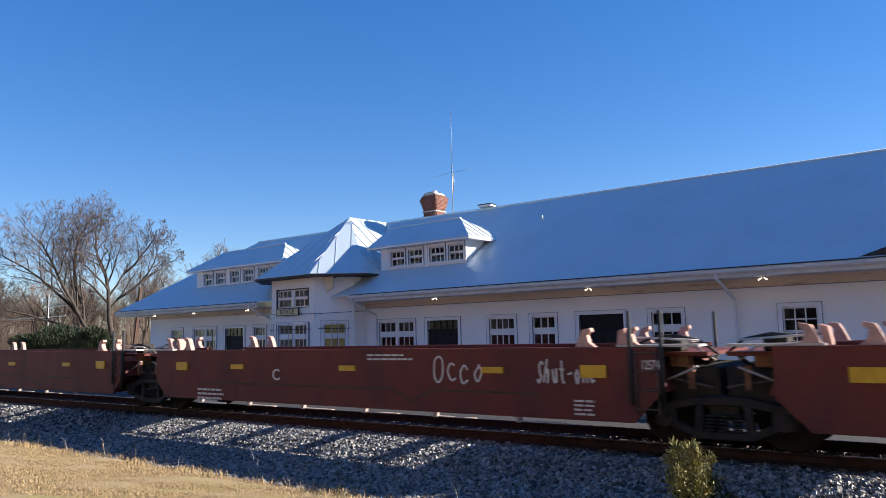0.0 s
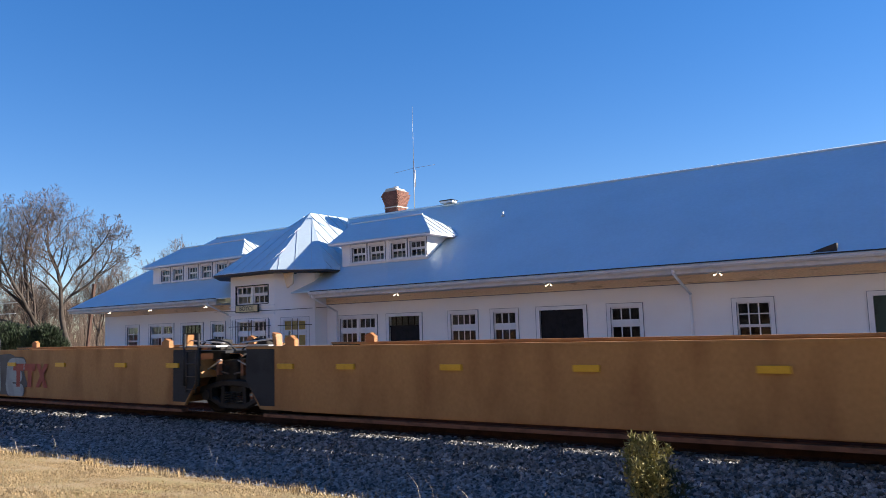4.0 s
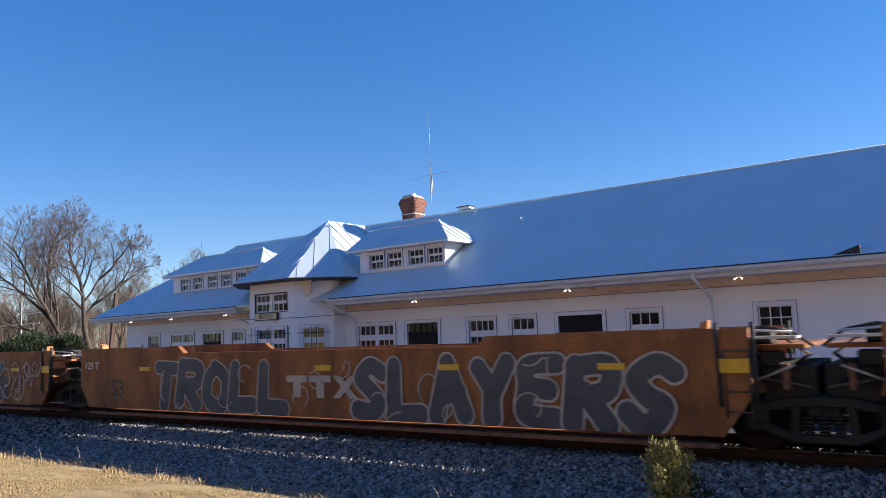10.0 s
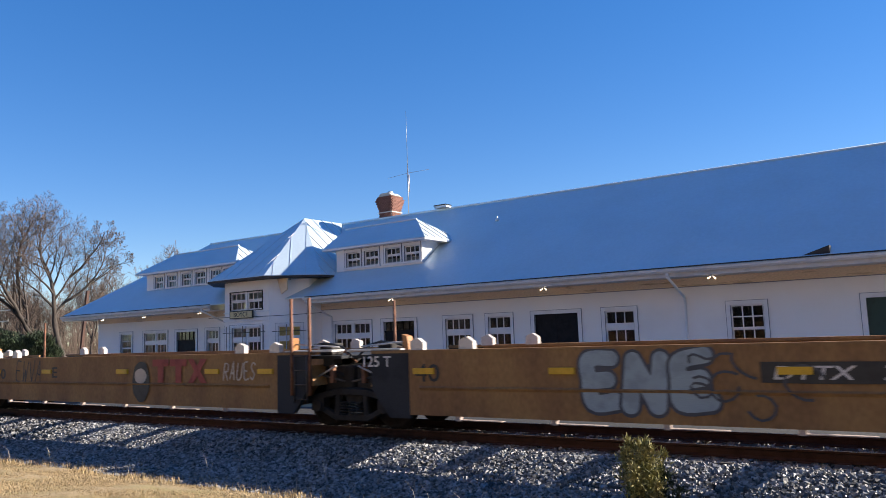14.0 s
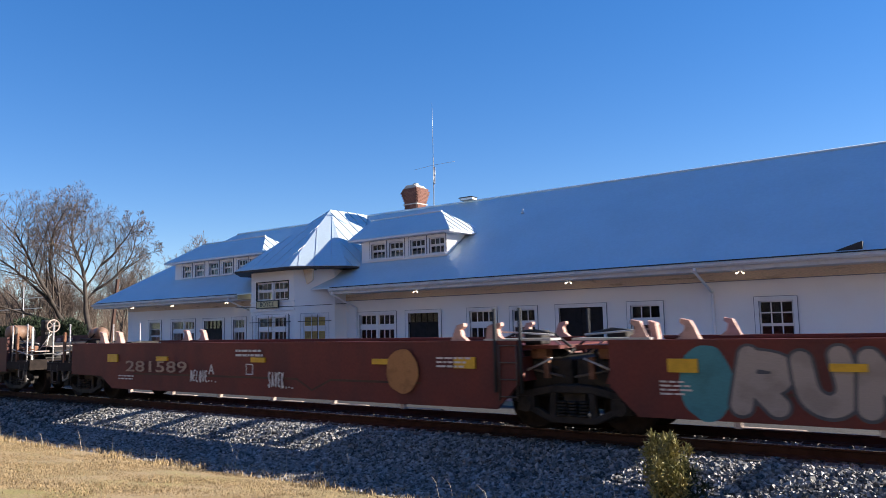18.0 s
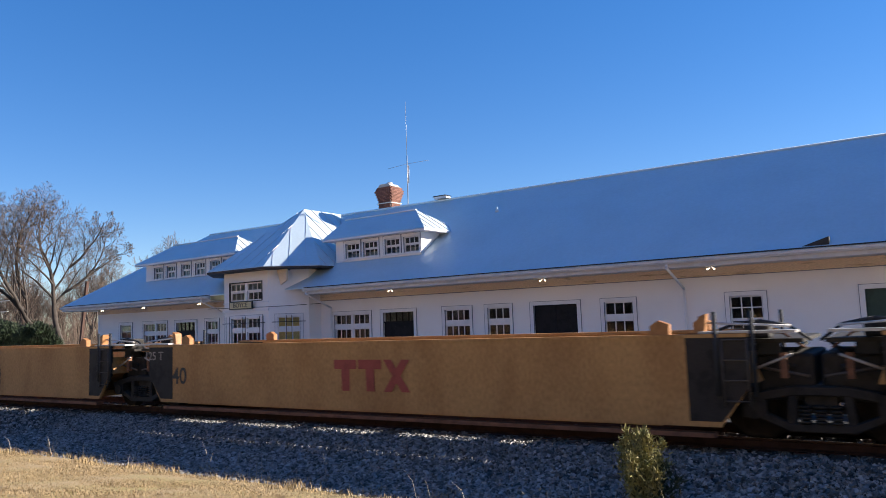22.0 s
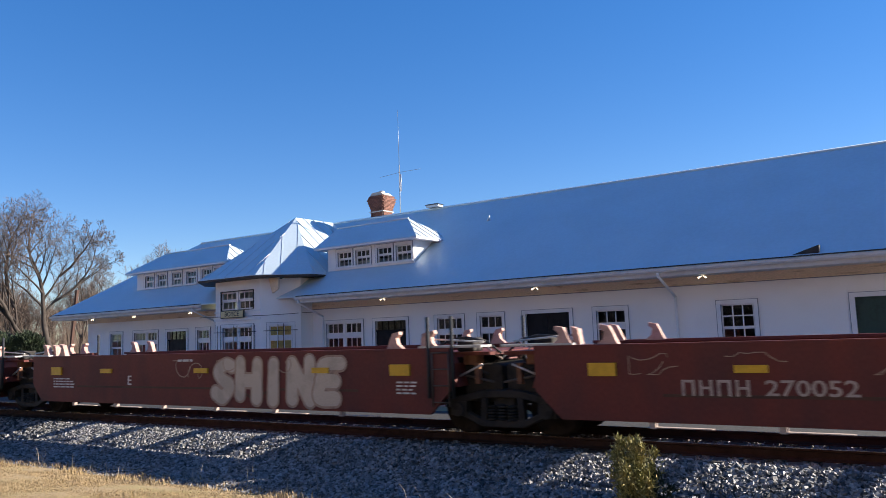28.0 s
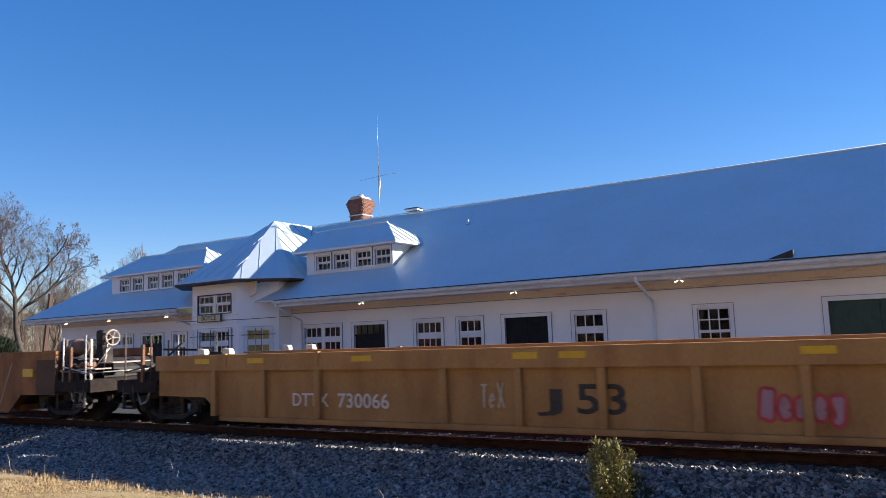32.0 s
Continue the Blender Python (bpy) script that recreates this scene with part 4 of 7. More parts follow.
def well_car(code, left_end, right_end):
    """One unit of an empty container well car, from the joint at x = 0 to the next at x = L."""
    k = KINDS[code]
    L, top, bot, paint = k["L"], k["top"], k["bot"], k["paint"]
    car = new("well_car")
    old = code == "Y"
    code = "y" if old else code
    dark_ends = code in "yl" or code == "Y"
    for sgn in (-1, 1):
        y0, y1 = sorted((sgn * HALF, sgn * (HALF - 0.07)))
        pts = outline(k, left_end, right_end)
        if code in "wks":
            panel_y = sorted((sgn * (HALF - 0.1), sgn * (HALF - 0.15)))
            part("side_panel", prism(pts, *panel_y), paint, car, "ribbed steel side")
            c0, c1 = (-0.1 if left_end else 0.85), (L + 0.1 if right_end else L - 0.85)
            chord_h = 0.2 if code == "w" else 0.34
            part("top_chord", boxes((c0, c1, *sorted((sgn * (HALF + 0.005), sgn * (HALF - 0.22))), top - chord_h, top + 0.004)), paint, car)
            part("bottom_chord", boxes((2.0 if left_end else 1.35, L - 2.0 if right_end else L - 1.35, *sorted((sgn * HALF, sgn * (HALF - 0.2))), bot - 0.02, bot + 0.07)), paint, car)
            n, r0 = {"w": (14, 2.58), "k": (11, 1.8)}.get(code, (8, 1.8))
            rib = mesh_of("side_rib", soft_box(-0.07, 0.07, *sorted((sgn * (HALF - 0.002), sgn * (HALF - 0.12))), bot + 0.07, top - chord_h, 0.01), paint)
            for i in range(n + 1):
                if code == "k" and 5.2 < r0 + (L - 2 * r0) * i / n < 6.5:
                    continue  # the number stands here on the smooth sheet
                part("side_rib", rib, None, car).location = (r0 + (L - 2 * r0) * i / n, 0, 0)
            for x in (2.2, L - 2.2, 4.8, L - 4.8):
                part("chord_gusset", boxes((x - 0.04, x + 0.04, *sorted((sgn * (HALF + 0.03), sgn * (HALF - 0.05))), top - 0.26, top + 0.03)), M_PALE if code == "w" else paint, car)
        else:
            part("side_panel", prism(pts, y0, y1), paint, car, "smooth steel side")
            c0, c1 = (-0.1 if left_end else 0.85), (L + k.get("over", 0.1) if right_end else L - 0.85)
            part("top_chord", boxes((c0, c1, *sorted((sgn * (HALF + 0.012), sgn * (HALF - 0.16))), top - 0.02, top + 0.035)), paint, car)
            if code in "oR":
                lift, run = (0.17, 5.6) if code == "o" else (0.2, 4.0)
                for a, b in ((c0, run), (L - run, c1)):
                    part("end_chord", prism([(a, top + 0.036), (b, top + 0.036), (b - (0.25 if a < 3 else 0), top + 0.036 + lift), (a + (0 if a < 3 else 0.25), top + 0.036 + lift)], *sorted((sgn * HALF, sgn * (HALF - 0.12)))), paint, car)
            if code in "rl":
                a, b = (2.0, L - 2.0)
                if code == "l":
                    part("side_crease", prism([(sgn * (HALF + 0.002), 0.85), (sgn * (HALF + 0.045), 0.9), (sgn * (HALF + 0.002), 0.93)], a, b, "x"), paint, car)
                else:
                    m = L / 2
                    line_up = [(3.0, 0.84), (m - 3.6, 0.84), (m + 1.4, 0.84), (m + 1.86, 0.61), (m + 2.4, 0.84), (L - 3.0, 0.84)]
                    # the shadow under the ledge is put into its brown colour
                    part("side_ledge", prism(line_up + [(x, z - 0.045) for x, z in line_up[::-1]], *sorted((sgn * (HALF + 0.001), sgn * (HALF + 0.007)))), M_BROWN, car, "pressed ledge along the side, coloured dark for its shadow")
            part("bottom_chord", boxes((2.05 if left_end else 1.4, L - 2.05 if right_end else L - 1.4, *sorted((sgn * (HALF - 0.002), sgn * (HALF - (0.075 if code in "rl" else 0.2)))), k["inner"] - (0.0 if code in "rl" else 0.05), k["inner"] + 0.02)), M_RUSTY if code in "yo" else paint, car)
        # lugs and lower flange bars under the side; sunlight put into their colour
        if code in "rl":
            for i in range(6):
                x = 2.75 + (L - 5.9) * i / 5.2
                part("floor_flange", boxes((x, x + 0.1, *sorted((sgn * (HALF - 0.02), sgn * (HALF - 0.1))), 0.3, 0.4), (x + 0.101, x + 0.95, *sorted((sgn * (HALF - 0.04), sgn * (HALF - 0.14))), 0.31, 0.325)), M_DULL, car, "floor flange coloured pale for its sunlit edge")
        if code not in "rl":
            part("floor_plate", boxes((2.2, L - 2.2, *sorted((sgn * (HALF - 0.08), sgn * 0.96)), 0.215, 0.235)), paint, car, "narrow well floor plate")
    # floor
    for i in range(6):
        x = 2.2 + (L - 4.4) * i / 5
        part("cross_member", boxes((x - 0.11, x + 0.11, -HALF + 0.36, HALF - 0.36, k["bot"] - 0.02, k["bot"] + 0.14)), paint, car)
    for x0, x1, sl in ((0.75 if not left_end else 1.3, 2.6, 1), (L - 0.75 if not right_end else L - 1.3, L - 2.6, -1)):
        part("well_end", prism([(x0, 0.9), (x0 + sl * 0.15, 1.32), (x1 - sl * 0.9, 1.25), (x1, k["bot"] + 0.07), (x1 - sl * 0.1, k["bot"] + 0.02), (x1 - sl * 1.0, 0.85)], -HALF + (0.16 if code in "wks" else 0.08), HALF - (0.16 if code in "wks" else 0.08)), paint, car, "sloping steel well end")
    # joints and ends
    for end, is_end, x, s in (("left", left_end, 0.0, 1), ("right", right_end, L, -1)):
        shell = (M_TRUCK if old else M_GREY) if dark_ends and not is_end else paint
        if not is_end:
            if dark_ends:
                for sgn in (-1, 1):
                    part("end_panel", prism([(x + s * 0.845, top + 0.04), (x + s * 1.75, top + 0.04), (x + s * 1.75, 0.32), (x + s * 1.28, 0.32), (x + s * 0.845, 0.86)] if s > 0 else [(x - 1.75, top + 0.04), (x - 0.845, top + 0.04), (x - 0.845, 0.86), (x - 1.28, 0.32), (x - 1.75, 0.32)], *sorted((sgn * (HALF + 0.004), sgn * (HALF - 0.1)))), M_TRUCK if old else M_GREY, car, "dark painted end panel")
            part("end_deck", boxes((*sorted((x + s * 0.14, x + s * 1.6)), -HALF + 0.25, HALF - 0.25, top - 0.12, top - 0.06)), shell, car)
            part("end_sill", prism([(x + s * 0.12, 0.75), (x + s * 0.12, 1.05), (x + s * 0.9, 1.4), (x + s * 1.3, 1.4), (x + s * 1.0, 0.86), (x + s * 0.6, 0.75)], -0.5, 0.5), M_TRUCK, car)
            # articulation block, made large and dark to fill in the joint's shade
            part("articulation_fill", soft_box(*sorted((x + s * 0.04, x + s * 0.84)), -1.0, 1.0, 0.6, 1.3, 0.06), M_TRUCK, car)
            part("walkway", boxes((*sorted((x + s * 0.2, x + s * 1.55)), -HALF + 0.02, -HALF + 0.42, top + 0.03, top + 0.07)), M_PIPE, car, "pale grey end walkway grating")
            part("hose", tubes(((x + s * 0.9, -0.6, 1.5), (x + s * 0.4, -0.75, 1.25), 0.03), ((x + s * 0.4, -0.75, 1.25), (x + s * 0.15, -0.6, 1.45), 0.03), ((x + s * 0.8, -0.95, 1.3), (x + s * 0.3, -1.0, 1.1), 0.035)), M_GREY, car)
            part("brake_rigging", boxes((*sorted((x + s * 0.38, x + s * 0.47)), -1.25, -1.15, 0.95, 1.32)), M_RUSTY, car)
            part("brake_rod", tubes(((x + s * 0.85, -1.15, 1.12), (x + s * 0.1, -1.2, 0.98), 0.022)), M_RAILS, car)
            part("valve", soft_box(*sorted((x + s * 0.5, x + s * 0.8)), -1.1, -0.8, 1.28, 1.5, 0.03), M_RUSTY if code in "rRw" else M_GREY, car)
            # hoses and valves over the joint
            loop = [Vector((x + s * 1.35, -0.95, top + 0.08)), Vector((x + s * 1.1, -1.02, top + 0.17)), Vector((x + s * 0.75, -1.05, top + 0.21)), Vector((x + s * 0.35, -1.0, top + 0.13)), Vector((x + s * 0.06, -0.95, top - 0.1))]
            part("air_hose", tubes(*[(p, q, 0.024) for p, q in zip(loop, loop[1:])]), M_GREY, car, "looped black air hose")
            part("air_hose", tubes(*[(p + Vector((s * 0.12, 0.25, -0.12)), q + Vector((s * 0.12, 0.25, -0.12)), 0.02) for p, q in zip(loop, loop[1:])]), M_DULL if code in "rR" else M_RUSTY, car, "looped air hose")
            part("valve_box", soft_box(*sorted((x + s * 0.62, x + s * 0.98)), -1.0, -0.62, top - 0.06, top + 0.2, 0.03), M_TRUCK, car)
            part("bracket", prism([(x + s * 1.5, top + 0.04), (x + s * 1.62, top + 0.04), (x + s * 1.58, top + 0.3), (x + s * 1.46, top + 0.34)], -1.3, -1.12), M_HORN if code in "rR" else M_OCHRE, car)
            part("tie_bar", tubes(((x + s * 1.5, -1.2, top + 0.2), (x + s * 0.3, -1.15, top + 0.12), 0.018), ((x + s * 0.9, -1.2, 1.05), (x + s * 0.3, -1.25, 1.3), 0.02)), M_PIPE, car)
            if end == "right":
                ht = 2.2 if code == "r" else (2.75 if code == "l" else 1.95)
                post_mat = M_GREY if code != "l" else M_RUSTY
                for dx in (-1.3, -0.78):
                    part("end_post", tubes(((x + dx, -HALF - 0.02, 0.7), (x + dx, -HALF - 0.02, ht), 0.035)), post_mat, car, "upright end post")
                ladder(car, x - 1.22, -HALF - 0.03, 0.55, 1.55, M_RAILS)
                part("end_post", tubes(((x - 0.78, HALF, 0.7), (x - 0.78, HALF, ht), 0.035)), post_mat, car)
        else:
            xe = x - s * 0.1
            part("end_platform", boxes((*sorted((x - s * 1.5, xe)), -HALF + 0.05, HALF - 0.05, 1.06, 1.11)), M_DECK, car)
            for yy in (-HALF + 0.01, HALF - 0.06):
                part("end_sill", boxes((*sorted((x - s * 1.52, xe)), yy, yy + 0.05, 0.82, 1.058)), M_DECK, car)
            part("gear_guard", soft_box(*sorted((x - s * 0.1, x - s * 0.95)), -HALF + 0.12, -HALF + 0.22, 1.058, 1.3, 0.02), M_DECK, car)
            dirty = 0.75
            if code == "o" and end == "right":
                for sgn in (-1, 1):
                    part("end_panel", prism([(x - s * 0.101, top + 0.04), (x + s * dirty, top + 0.04), (x + s * dirty, 0.735), (x - s * 0.101, 0.745)], *sorted((sgn * (HALF + 0.005), sgn * (HALF - 0.09)))), M_BROWN, car, "grimy brown end panel")
            part("end_beam", boxes((*sorted((x - s * 1.56, x - s * 1.522)), -HALF + 0.03, HALF - 0.03, 0.8, 1.1)), M_DULL if code == "r" else M_DECK, car)
            part("end_wall", prism([(x + s * 0.9, top + 0.03), (x - s * 0.05, top + 0.08), (x - s * 0.12, 1.12), (x + s * 0.9, 1.12)] if s > 0 else [(x - 0.9, top + 0.03), (x - 0.9, 1.12), (x + 0.12, 1.12), (x + 0.05, top + 0.08)], -0.25, -0.2), M_TRUCK, car)
            part("draft_sill", boxes((*sorted((x - s * 1.45, x + s * 1.2)), -0.28, 0.28, 0.72, 0.99)), M_TRUCK, car)
            cp = part("coupler", soft_box(*sorted((x - s * 1.4, x - s * 1.95)), -0.08, 0.08, 0.78, 0.95, 0.03), M_TRUCK, car, "cast steel knuckle coupler")
            part("knuckle", soft_box(*sorted((x - s * 1.93, x - s * 2.12)), -0.15, 0.12, 0.72, 1.0, 0.05), M_TRUCK, cp)
            part("brake_hose", tubes(((x - s * 1.4, -0.35, 0.85), (x - s * 1.75, -0.4, 0.5), 0.03), ((x - s * 1.75, -0.4, 0.5), (x - s * 2.05, -0.3, 0.62), 0.03)), M_TRUCK, car)
            if code in "rR" or old:
                part("air_tank", tank(x + s * 0.35, 0.85, -1.32, 1.97, 0.25, True) if end == "right" else tank(x - s * 0.28, s * 0.66, -0.8, 1.88, 0.19), M_TANK, car, "cylindrical air reservoir")
                part("tank_cradle", boxes((*sorted((x + s * 0.15, x + s * 0.55)), -1.25, -0.6, top - 0.06, 1.73)) if end == "right" else boxes((*sorted((x - s * 0.15, x + s * 0.3)), -1.0, -0.7, top - 0.06, 1.71)), M_TRUCK, car)
            elif code in "yol":
                part("air_tank", tank(x - s * 0.3, s * 1.05, -0.8, 1.95, 0.21) if end == "right" else tank(x - s * 0.28, s * 0.66, -0.8, 1.88, 0.19), M_TANK, car, "cylindrical air reservoir")
                part("tank_cradle", boxes((*sorted((x - s * 0.1, x + s * 0.55)), -1.0, -0.7, top - 0.06, 1.75)), M_TRUCK, car)
            for pa, pb in (((x + s * 1.4, -1.2, top + 0.12), (x - s * 0.2, -1.2, top + 0.16)), ((x + s * 0.2, -1.0, top + 0.3), (x - s * 0.9, -1.05, 1.2))):
                part("deck_pipe", tubes((pa, pb, 0.025)), M_DECK, car)
            rail = tubes(((x - s * 0.35, -HALF + 0.06, 1.05), (x - s * 0.35, -HALF + 0.06, 2.2), 0.02), ((x - s * 1.3, -HALF + 0.06, 0.45), (x - s * 1.3, -HALF + 0.06, 2.25), 0.02), ((x - s * 0.35, -HALF + 0.06, 1.45), (x - s * 1.3, -HALF + 0.06, 1.3), 0.018), ((x - s * 1.3, HALF - 0.06, 0.6), (x - s * 1.3, HALF - 0.06, 2.2), 0.02), ((x - s * 1.3, -HALF + 0.06, 1.28), (x - s * 1.3, HALF - 0.06, 1.28), 0.02))
            # dark gear over the end truck
            part("end_frame", prism([(x + s * 0.12, 1.1), (x + s * 0.12, 1.62), (x - s * 0.3, 1.6), (x - s * 0.62, 1.36), (x - s * 0.7, 1.1)][::1 if s > 0 else -1], -1.2, 1.2), M_TRUCK, car, "dark sloping end frame")
            part("brake_cylinder", tank(x - s * 0.35, -s * 0.6, -1.0, 1.25, 0.13), M_TRUCK, car)
            part("slack_lever", prism([(x - s * 0.45, 1.4), (x - s * 0.55, 1.4), (x - s * 0.95, 1.13), (x - s * 0.8, 1.13)], -1.32, -1.27), M_RUSTY, car)
            part("step_bracket", boxes((*sorted((x - s * 0.9, x - s * 0.98)), -HALF + 0.03, -HALF + 0.09, 0.42, 0.82), (*sorted((x - s * 0.98, x - s * 1.3)), -HALF + 0.03, -HALF + 0.09, 0.42, 0.45)), M_TRUCK, car)
            part("side_post", boxes((*sorted((x - s * 0.62, x - s * 0.7)), -HALF + 0.04, -HALF + 0.1, 0.8, 1.95)), M_RUSTY, car, "rusty upright stake")
            part("hanging_hose", tubes(((x - s * 0.5, -1.3, 0.95), (x - s * 0.62, -1.34, 0.6), 0.025), ((x - s * 0.62, -1.34, 0.6), (x - s * 0.85, -1.34, 0.52), 0.025), ((x - s * 0.85, -1.34, 0.52), (x - s * 1.0, -1.3, 0.8), 0.025)), M_PIPE, car)
            part("handrail", rail, M_PIPE if code in "roR" else M_RAILS, car, "end handrail")
            ladder(car, x - s * 1.3 - (0 if s < 0 else 0.0) - (0.0 if s > 0 else 0.36), -HALF + 0.02, 0.42, 1.0, M_RAILS, 0.36)
            if code == "s" and end == "right":
                for dx, w2, zz, h2 in ((-0.76, 0.48, 1.36, 0.1), (-0.05, 0.42, 1.2, 0.05)):
                    part("reflector", boxes((x + dx, x + dx + w2, -HALF - 0.04, -HALF - 0.006, zz - h2, zz + h2)), M_REFLECT, car, "yellow reflective panel")
                part("platform_rail", tubes(((x + 0.62, -HALF + 0.06, 1.65), (x + 1.15, -HALF + 0.06, 1.63), 0.02), ((x + 0.62, -HALF + 0.06, 1.05), (x + 0.62, -HALF + 0.06, 2.08), 0.02)), M_PIPE, car, "grey end handrail")
            if end == "right" and code != "s":
                part("brake_stand", prism([(x + 0.5, 1.07), (x + 1.0, 1.07), (x + 0.93, 1.6), (x + 0.9, 2.1), (x + 0.66, 2.1), (x + 0.62, 1.6)], -0.7, -0.4), M_TRUCK, car)
                wl = bmesh.new()
                hub = Vector((x + 1.12, -0.55, 2.17))
                rim_at = [hub + Vector((0, 0.2 * math.cos(q * math.pi / 8), 0.2 * math.sin(q * math.pi / 8))) for q in range(17)]
                for p, q in zip(rim_at, rim_at[1:]):
                    tube(wl, p, q, 0.022, None, 5)
                for a in range(5):
                    tube(wl, hub, rim_at[a * 3], 0.014, None, 5)
                tube(wl, hub - Vector((0.18, 0, 0)), hub + Vector((0.03, 0, 0)), 0.035, None, 8)
                part("brake_wheel", wl, M_DULL, car, "round hand-brake wheel")
                part("gear_housing", soft_box(x + 0.64, x + 0.95, -0.74, -0.36, 1.98, 2.38, 0.06), M_TRUCK, car)
                part("brake_chain", tubes(((x + 0.98, -0.6, 2.0), (x + 1.02, -0.75, 1.2), 0.014), ((x + 1.04, -0.5, 2.0), (x + 0.8, -0.9, 1.3), 0.012)), M_PALE, car)
                part("end_step", boxes((x + 0.72, x + 1.5, -1.3, -0.85, 1.36, 1.39), (x + 1.0, x + 1.56, -0.85, 0.3, 1.5, 1.53)), M_DULL, car, "pale grating step")
                for dx, h2, mm in ((-0.1, 1.8, M_RUSTY), (0.2, 2.15, M_RAILS), (1.25, 2.15, M_PIPE)):
                    part("end_post", boxes((x + dx, x + dx + 0.05, -1.3, -1.25, 0.8, h2)), mm, car, "upright stake")
                for z2, y2 in ((1.32, -1.3), (1.5, -1.25), (1.68, -1.1)):
                    part("deck_pipe", tubes(((x + 0.1, y2, z2), (x + 1.35, y2 - 0.03, z2 - 0.06), 0.02)), M_PIPE if z2 != 1.5 else M_RUSTY, car)
                part("control_valve", soft_box(x + 0.72, x + 1.05, -1.25, -0.95, 1.2, 1.55, 0.04), M_RUSTY, car)
                part("control_valve", soft_box(x + 0.12, x + 0.35, -1.3, -1.0, 1.12, 1.34, 0.03), M_PALE, car)
                part("air_line", tubes(((x + 0.95, -1.35, 1.1), (x + 1.0, -1.38, 0.62), 0.022), ((x + 1.0, -1.38, 0.62), (x + 1.25, -1.36, 0.5), 0.022), ((x + 0.2, -1.38, 1.0), (x + 0.7, -1.4, 0.86), 0.02)), M_PIPE, car)
                for yy in (-1.2, 1.2):
                    part("end_post", tubes(((x + 1.2, yy, 1.0), (x + 1.2, yy, 2.05), 0.04)), M_GREY, car)
        # container guides
        gm = M_HORN if code in "rR" else (M_OCHRE if code in "yo" else M_PALE)
        for dx in {"l": (1.9, 3.0), "y": (2.15,)}.get(code, (1.35, 2.15)):
            gx = x + s * dx
            for yy in (-HALF + 0.06, HALF - 0.18):
                if code == "r":
                    out = [(-0.22, 0.02), (0.17, 0.02), (0.12, 0.12), (0.07, 0.24), (0.02, 0.33), (-0.13, 0.36), (-0.14, 0.3), (-0.06, 0.24), (-0.09, 0.12)]
                elif code in "yl":
                    out = [(-0.15, 0.02), (0.15, 0.02), (0.15, 0.17), (0.02, 0.26), (-0.15, 0.2)]
                else:
                    out = [(-0.12, 0.02), (0.14, 0.02), (0.1, 0.13), (-0.1, 0.15)]
                pts = [(gx + s * p, top + q) for p, q in out]
                part("container_guide", prism(pts, yy, yy + 0.12), gm, car, "painted container guide")
    # trucks: every unit carries the one at its right, the first of a car also that at its left
    truck(car, L)
    if left_end:
        truck(car, 0)
    # yellow reflectors along the near side
    spots = {"r": (2.05, 4.3, 7.95, 11.6, 13.6), "y": (2.1, 3.8, 6.35, 9.0, 11.85, 14.0), "l": (2.1, 4.9, 8.45, 11.9, 13.65), "o": (4.0, 10.4, 13.65, 16.85, 18.75), "R": (1.65, 4.7, 7.5, 9.85, 12.35, 15.1, 18.1), "s": (1.4, 3.4, 6.2, 9.4, 12.4, 14.6)}.get(code, (1.47, 3.1, 5.9, 9.35, 10.2, 13.8, 16.4, 17.6, 18.3))
    if code == "r" and right_end:
        spots += (15.4,)
    for i, x in enumerate(() if old else spots):
        big = code in "rRo" and (i == len(spots) - 1 or i == 0 and code != "o")
        zz = {"r": 1.22, "y": 1.19, "l": 1.21, "o": 1.31, "R": 1.33, "s": 1.28}.get(code, 1.52)
        hh, yy = 0.105 if big else 0.055, -HALF - (0.045 if code not in "wks" else 0.012)
        part("reflector", boxes((x - 0.23, x + 0.23, yy, -HALF - (0.001 if code not in "wks" else 0.006), zz - hh, zz + hh)), M_REFLECT, car, "yellow reflective panel")
    return car


# kind, first joint, left end, right end
CONSIST = []
at = -18.824 - 15.558
for code, count in (("r", 5), ("y", 5), ("w", 3), ("o", 3), ("l", 5), ("R", 3), ("r", 5), ("Y", 5), ("s", 1), ("r", 5), ("o", 3), ("k", 1)):
    for i in range(count):
        CONSIST.append((code, at, i == 0, i == count - 1))
        at += KINDS[code]["L"]
    at += 2 * 2.09
SPEED = ((0, 22.916), (8, 23.966), (16, 23.697), (24, 23.124), (32, 22.856))


def travelled(t):
    """Metres that the train has gone by t seconds."""
    s = 0.0
    for (a, va), (b, vb) in zip(SPEED, SPEED[1:]):
        if t <= a:
            break
        e = min(t, b)
        ve = va + (vb - va) * (e - a) / (b - a)
        s += (va + ve) / 2 * (e - a)
    return s


CARS, MODELS = [], {}
for code, u0, le, re_ in CONSIST:
    here = pose(u0, TRACK_Y, 0)
    key = (code, le, re_)
    if key in MODELS:
        first, count = MODELS[key]
        car = copy_thing(first, here)
    else:
        car = well_car(code, le, re_)
        car.matrix_world = here
        MODELS[key] = (car, 0)
    k = KINDS[code]
    tagged(car, "empty %s container well car rolling on the railway line" % k["hue"], "railway car", "cars of the freight train")
    CARS.append(car)

# ---- markings and spray paint on the cars ----
LAYER = {}
RNG = random.Random(5)


def side_y(u, step=0.0012):
    """The next free layer in front of a car's near side."""
    code = CONSIST[u][0]
    LAYER[u] = LAYER.get(u, 0.008) + step
    return -(HALF - 0.1 if code in "wks" else HALF) - LAYER[u]


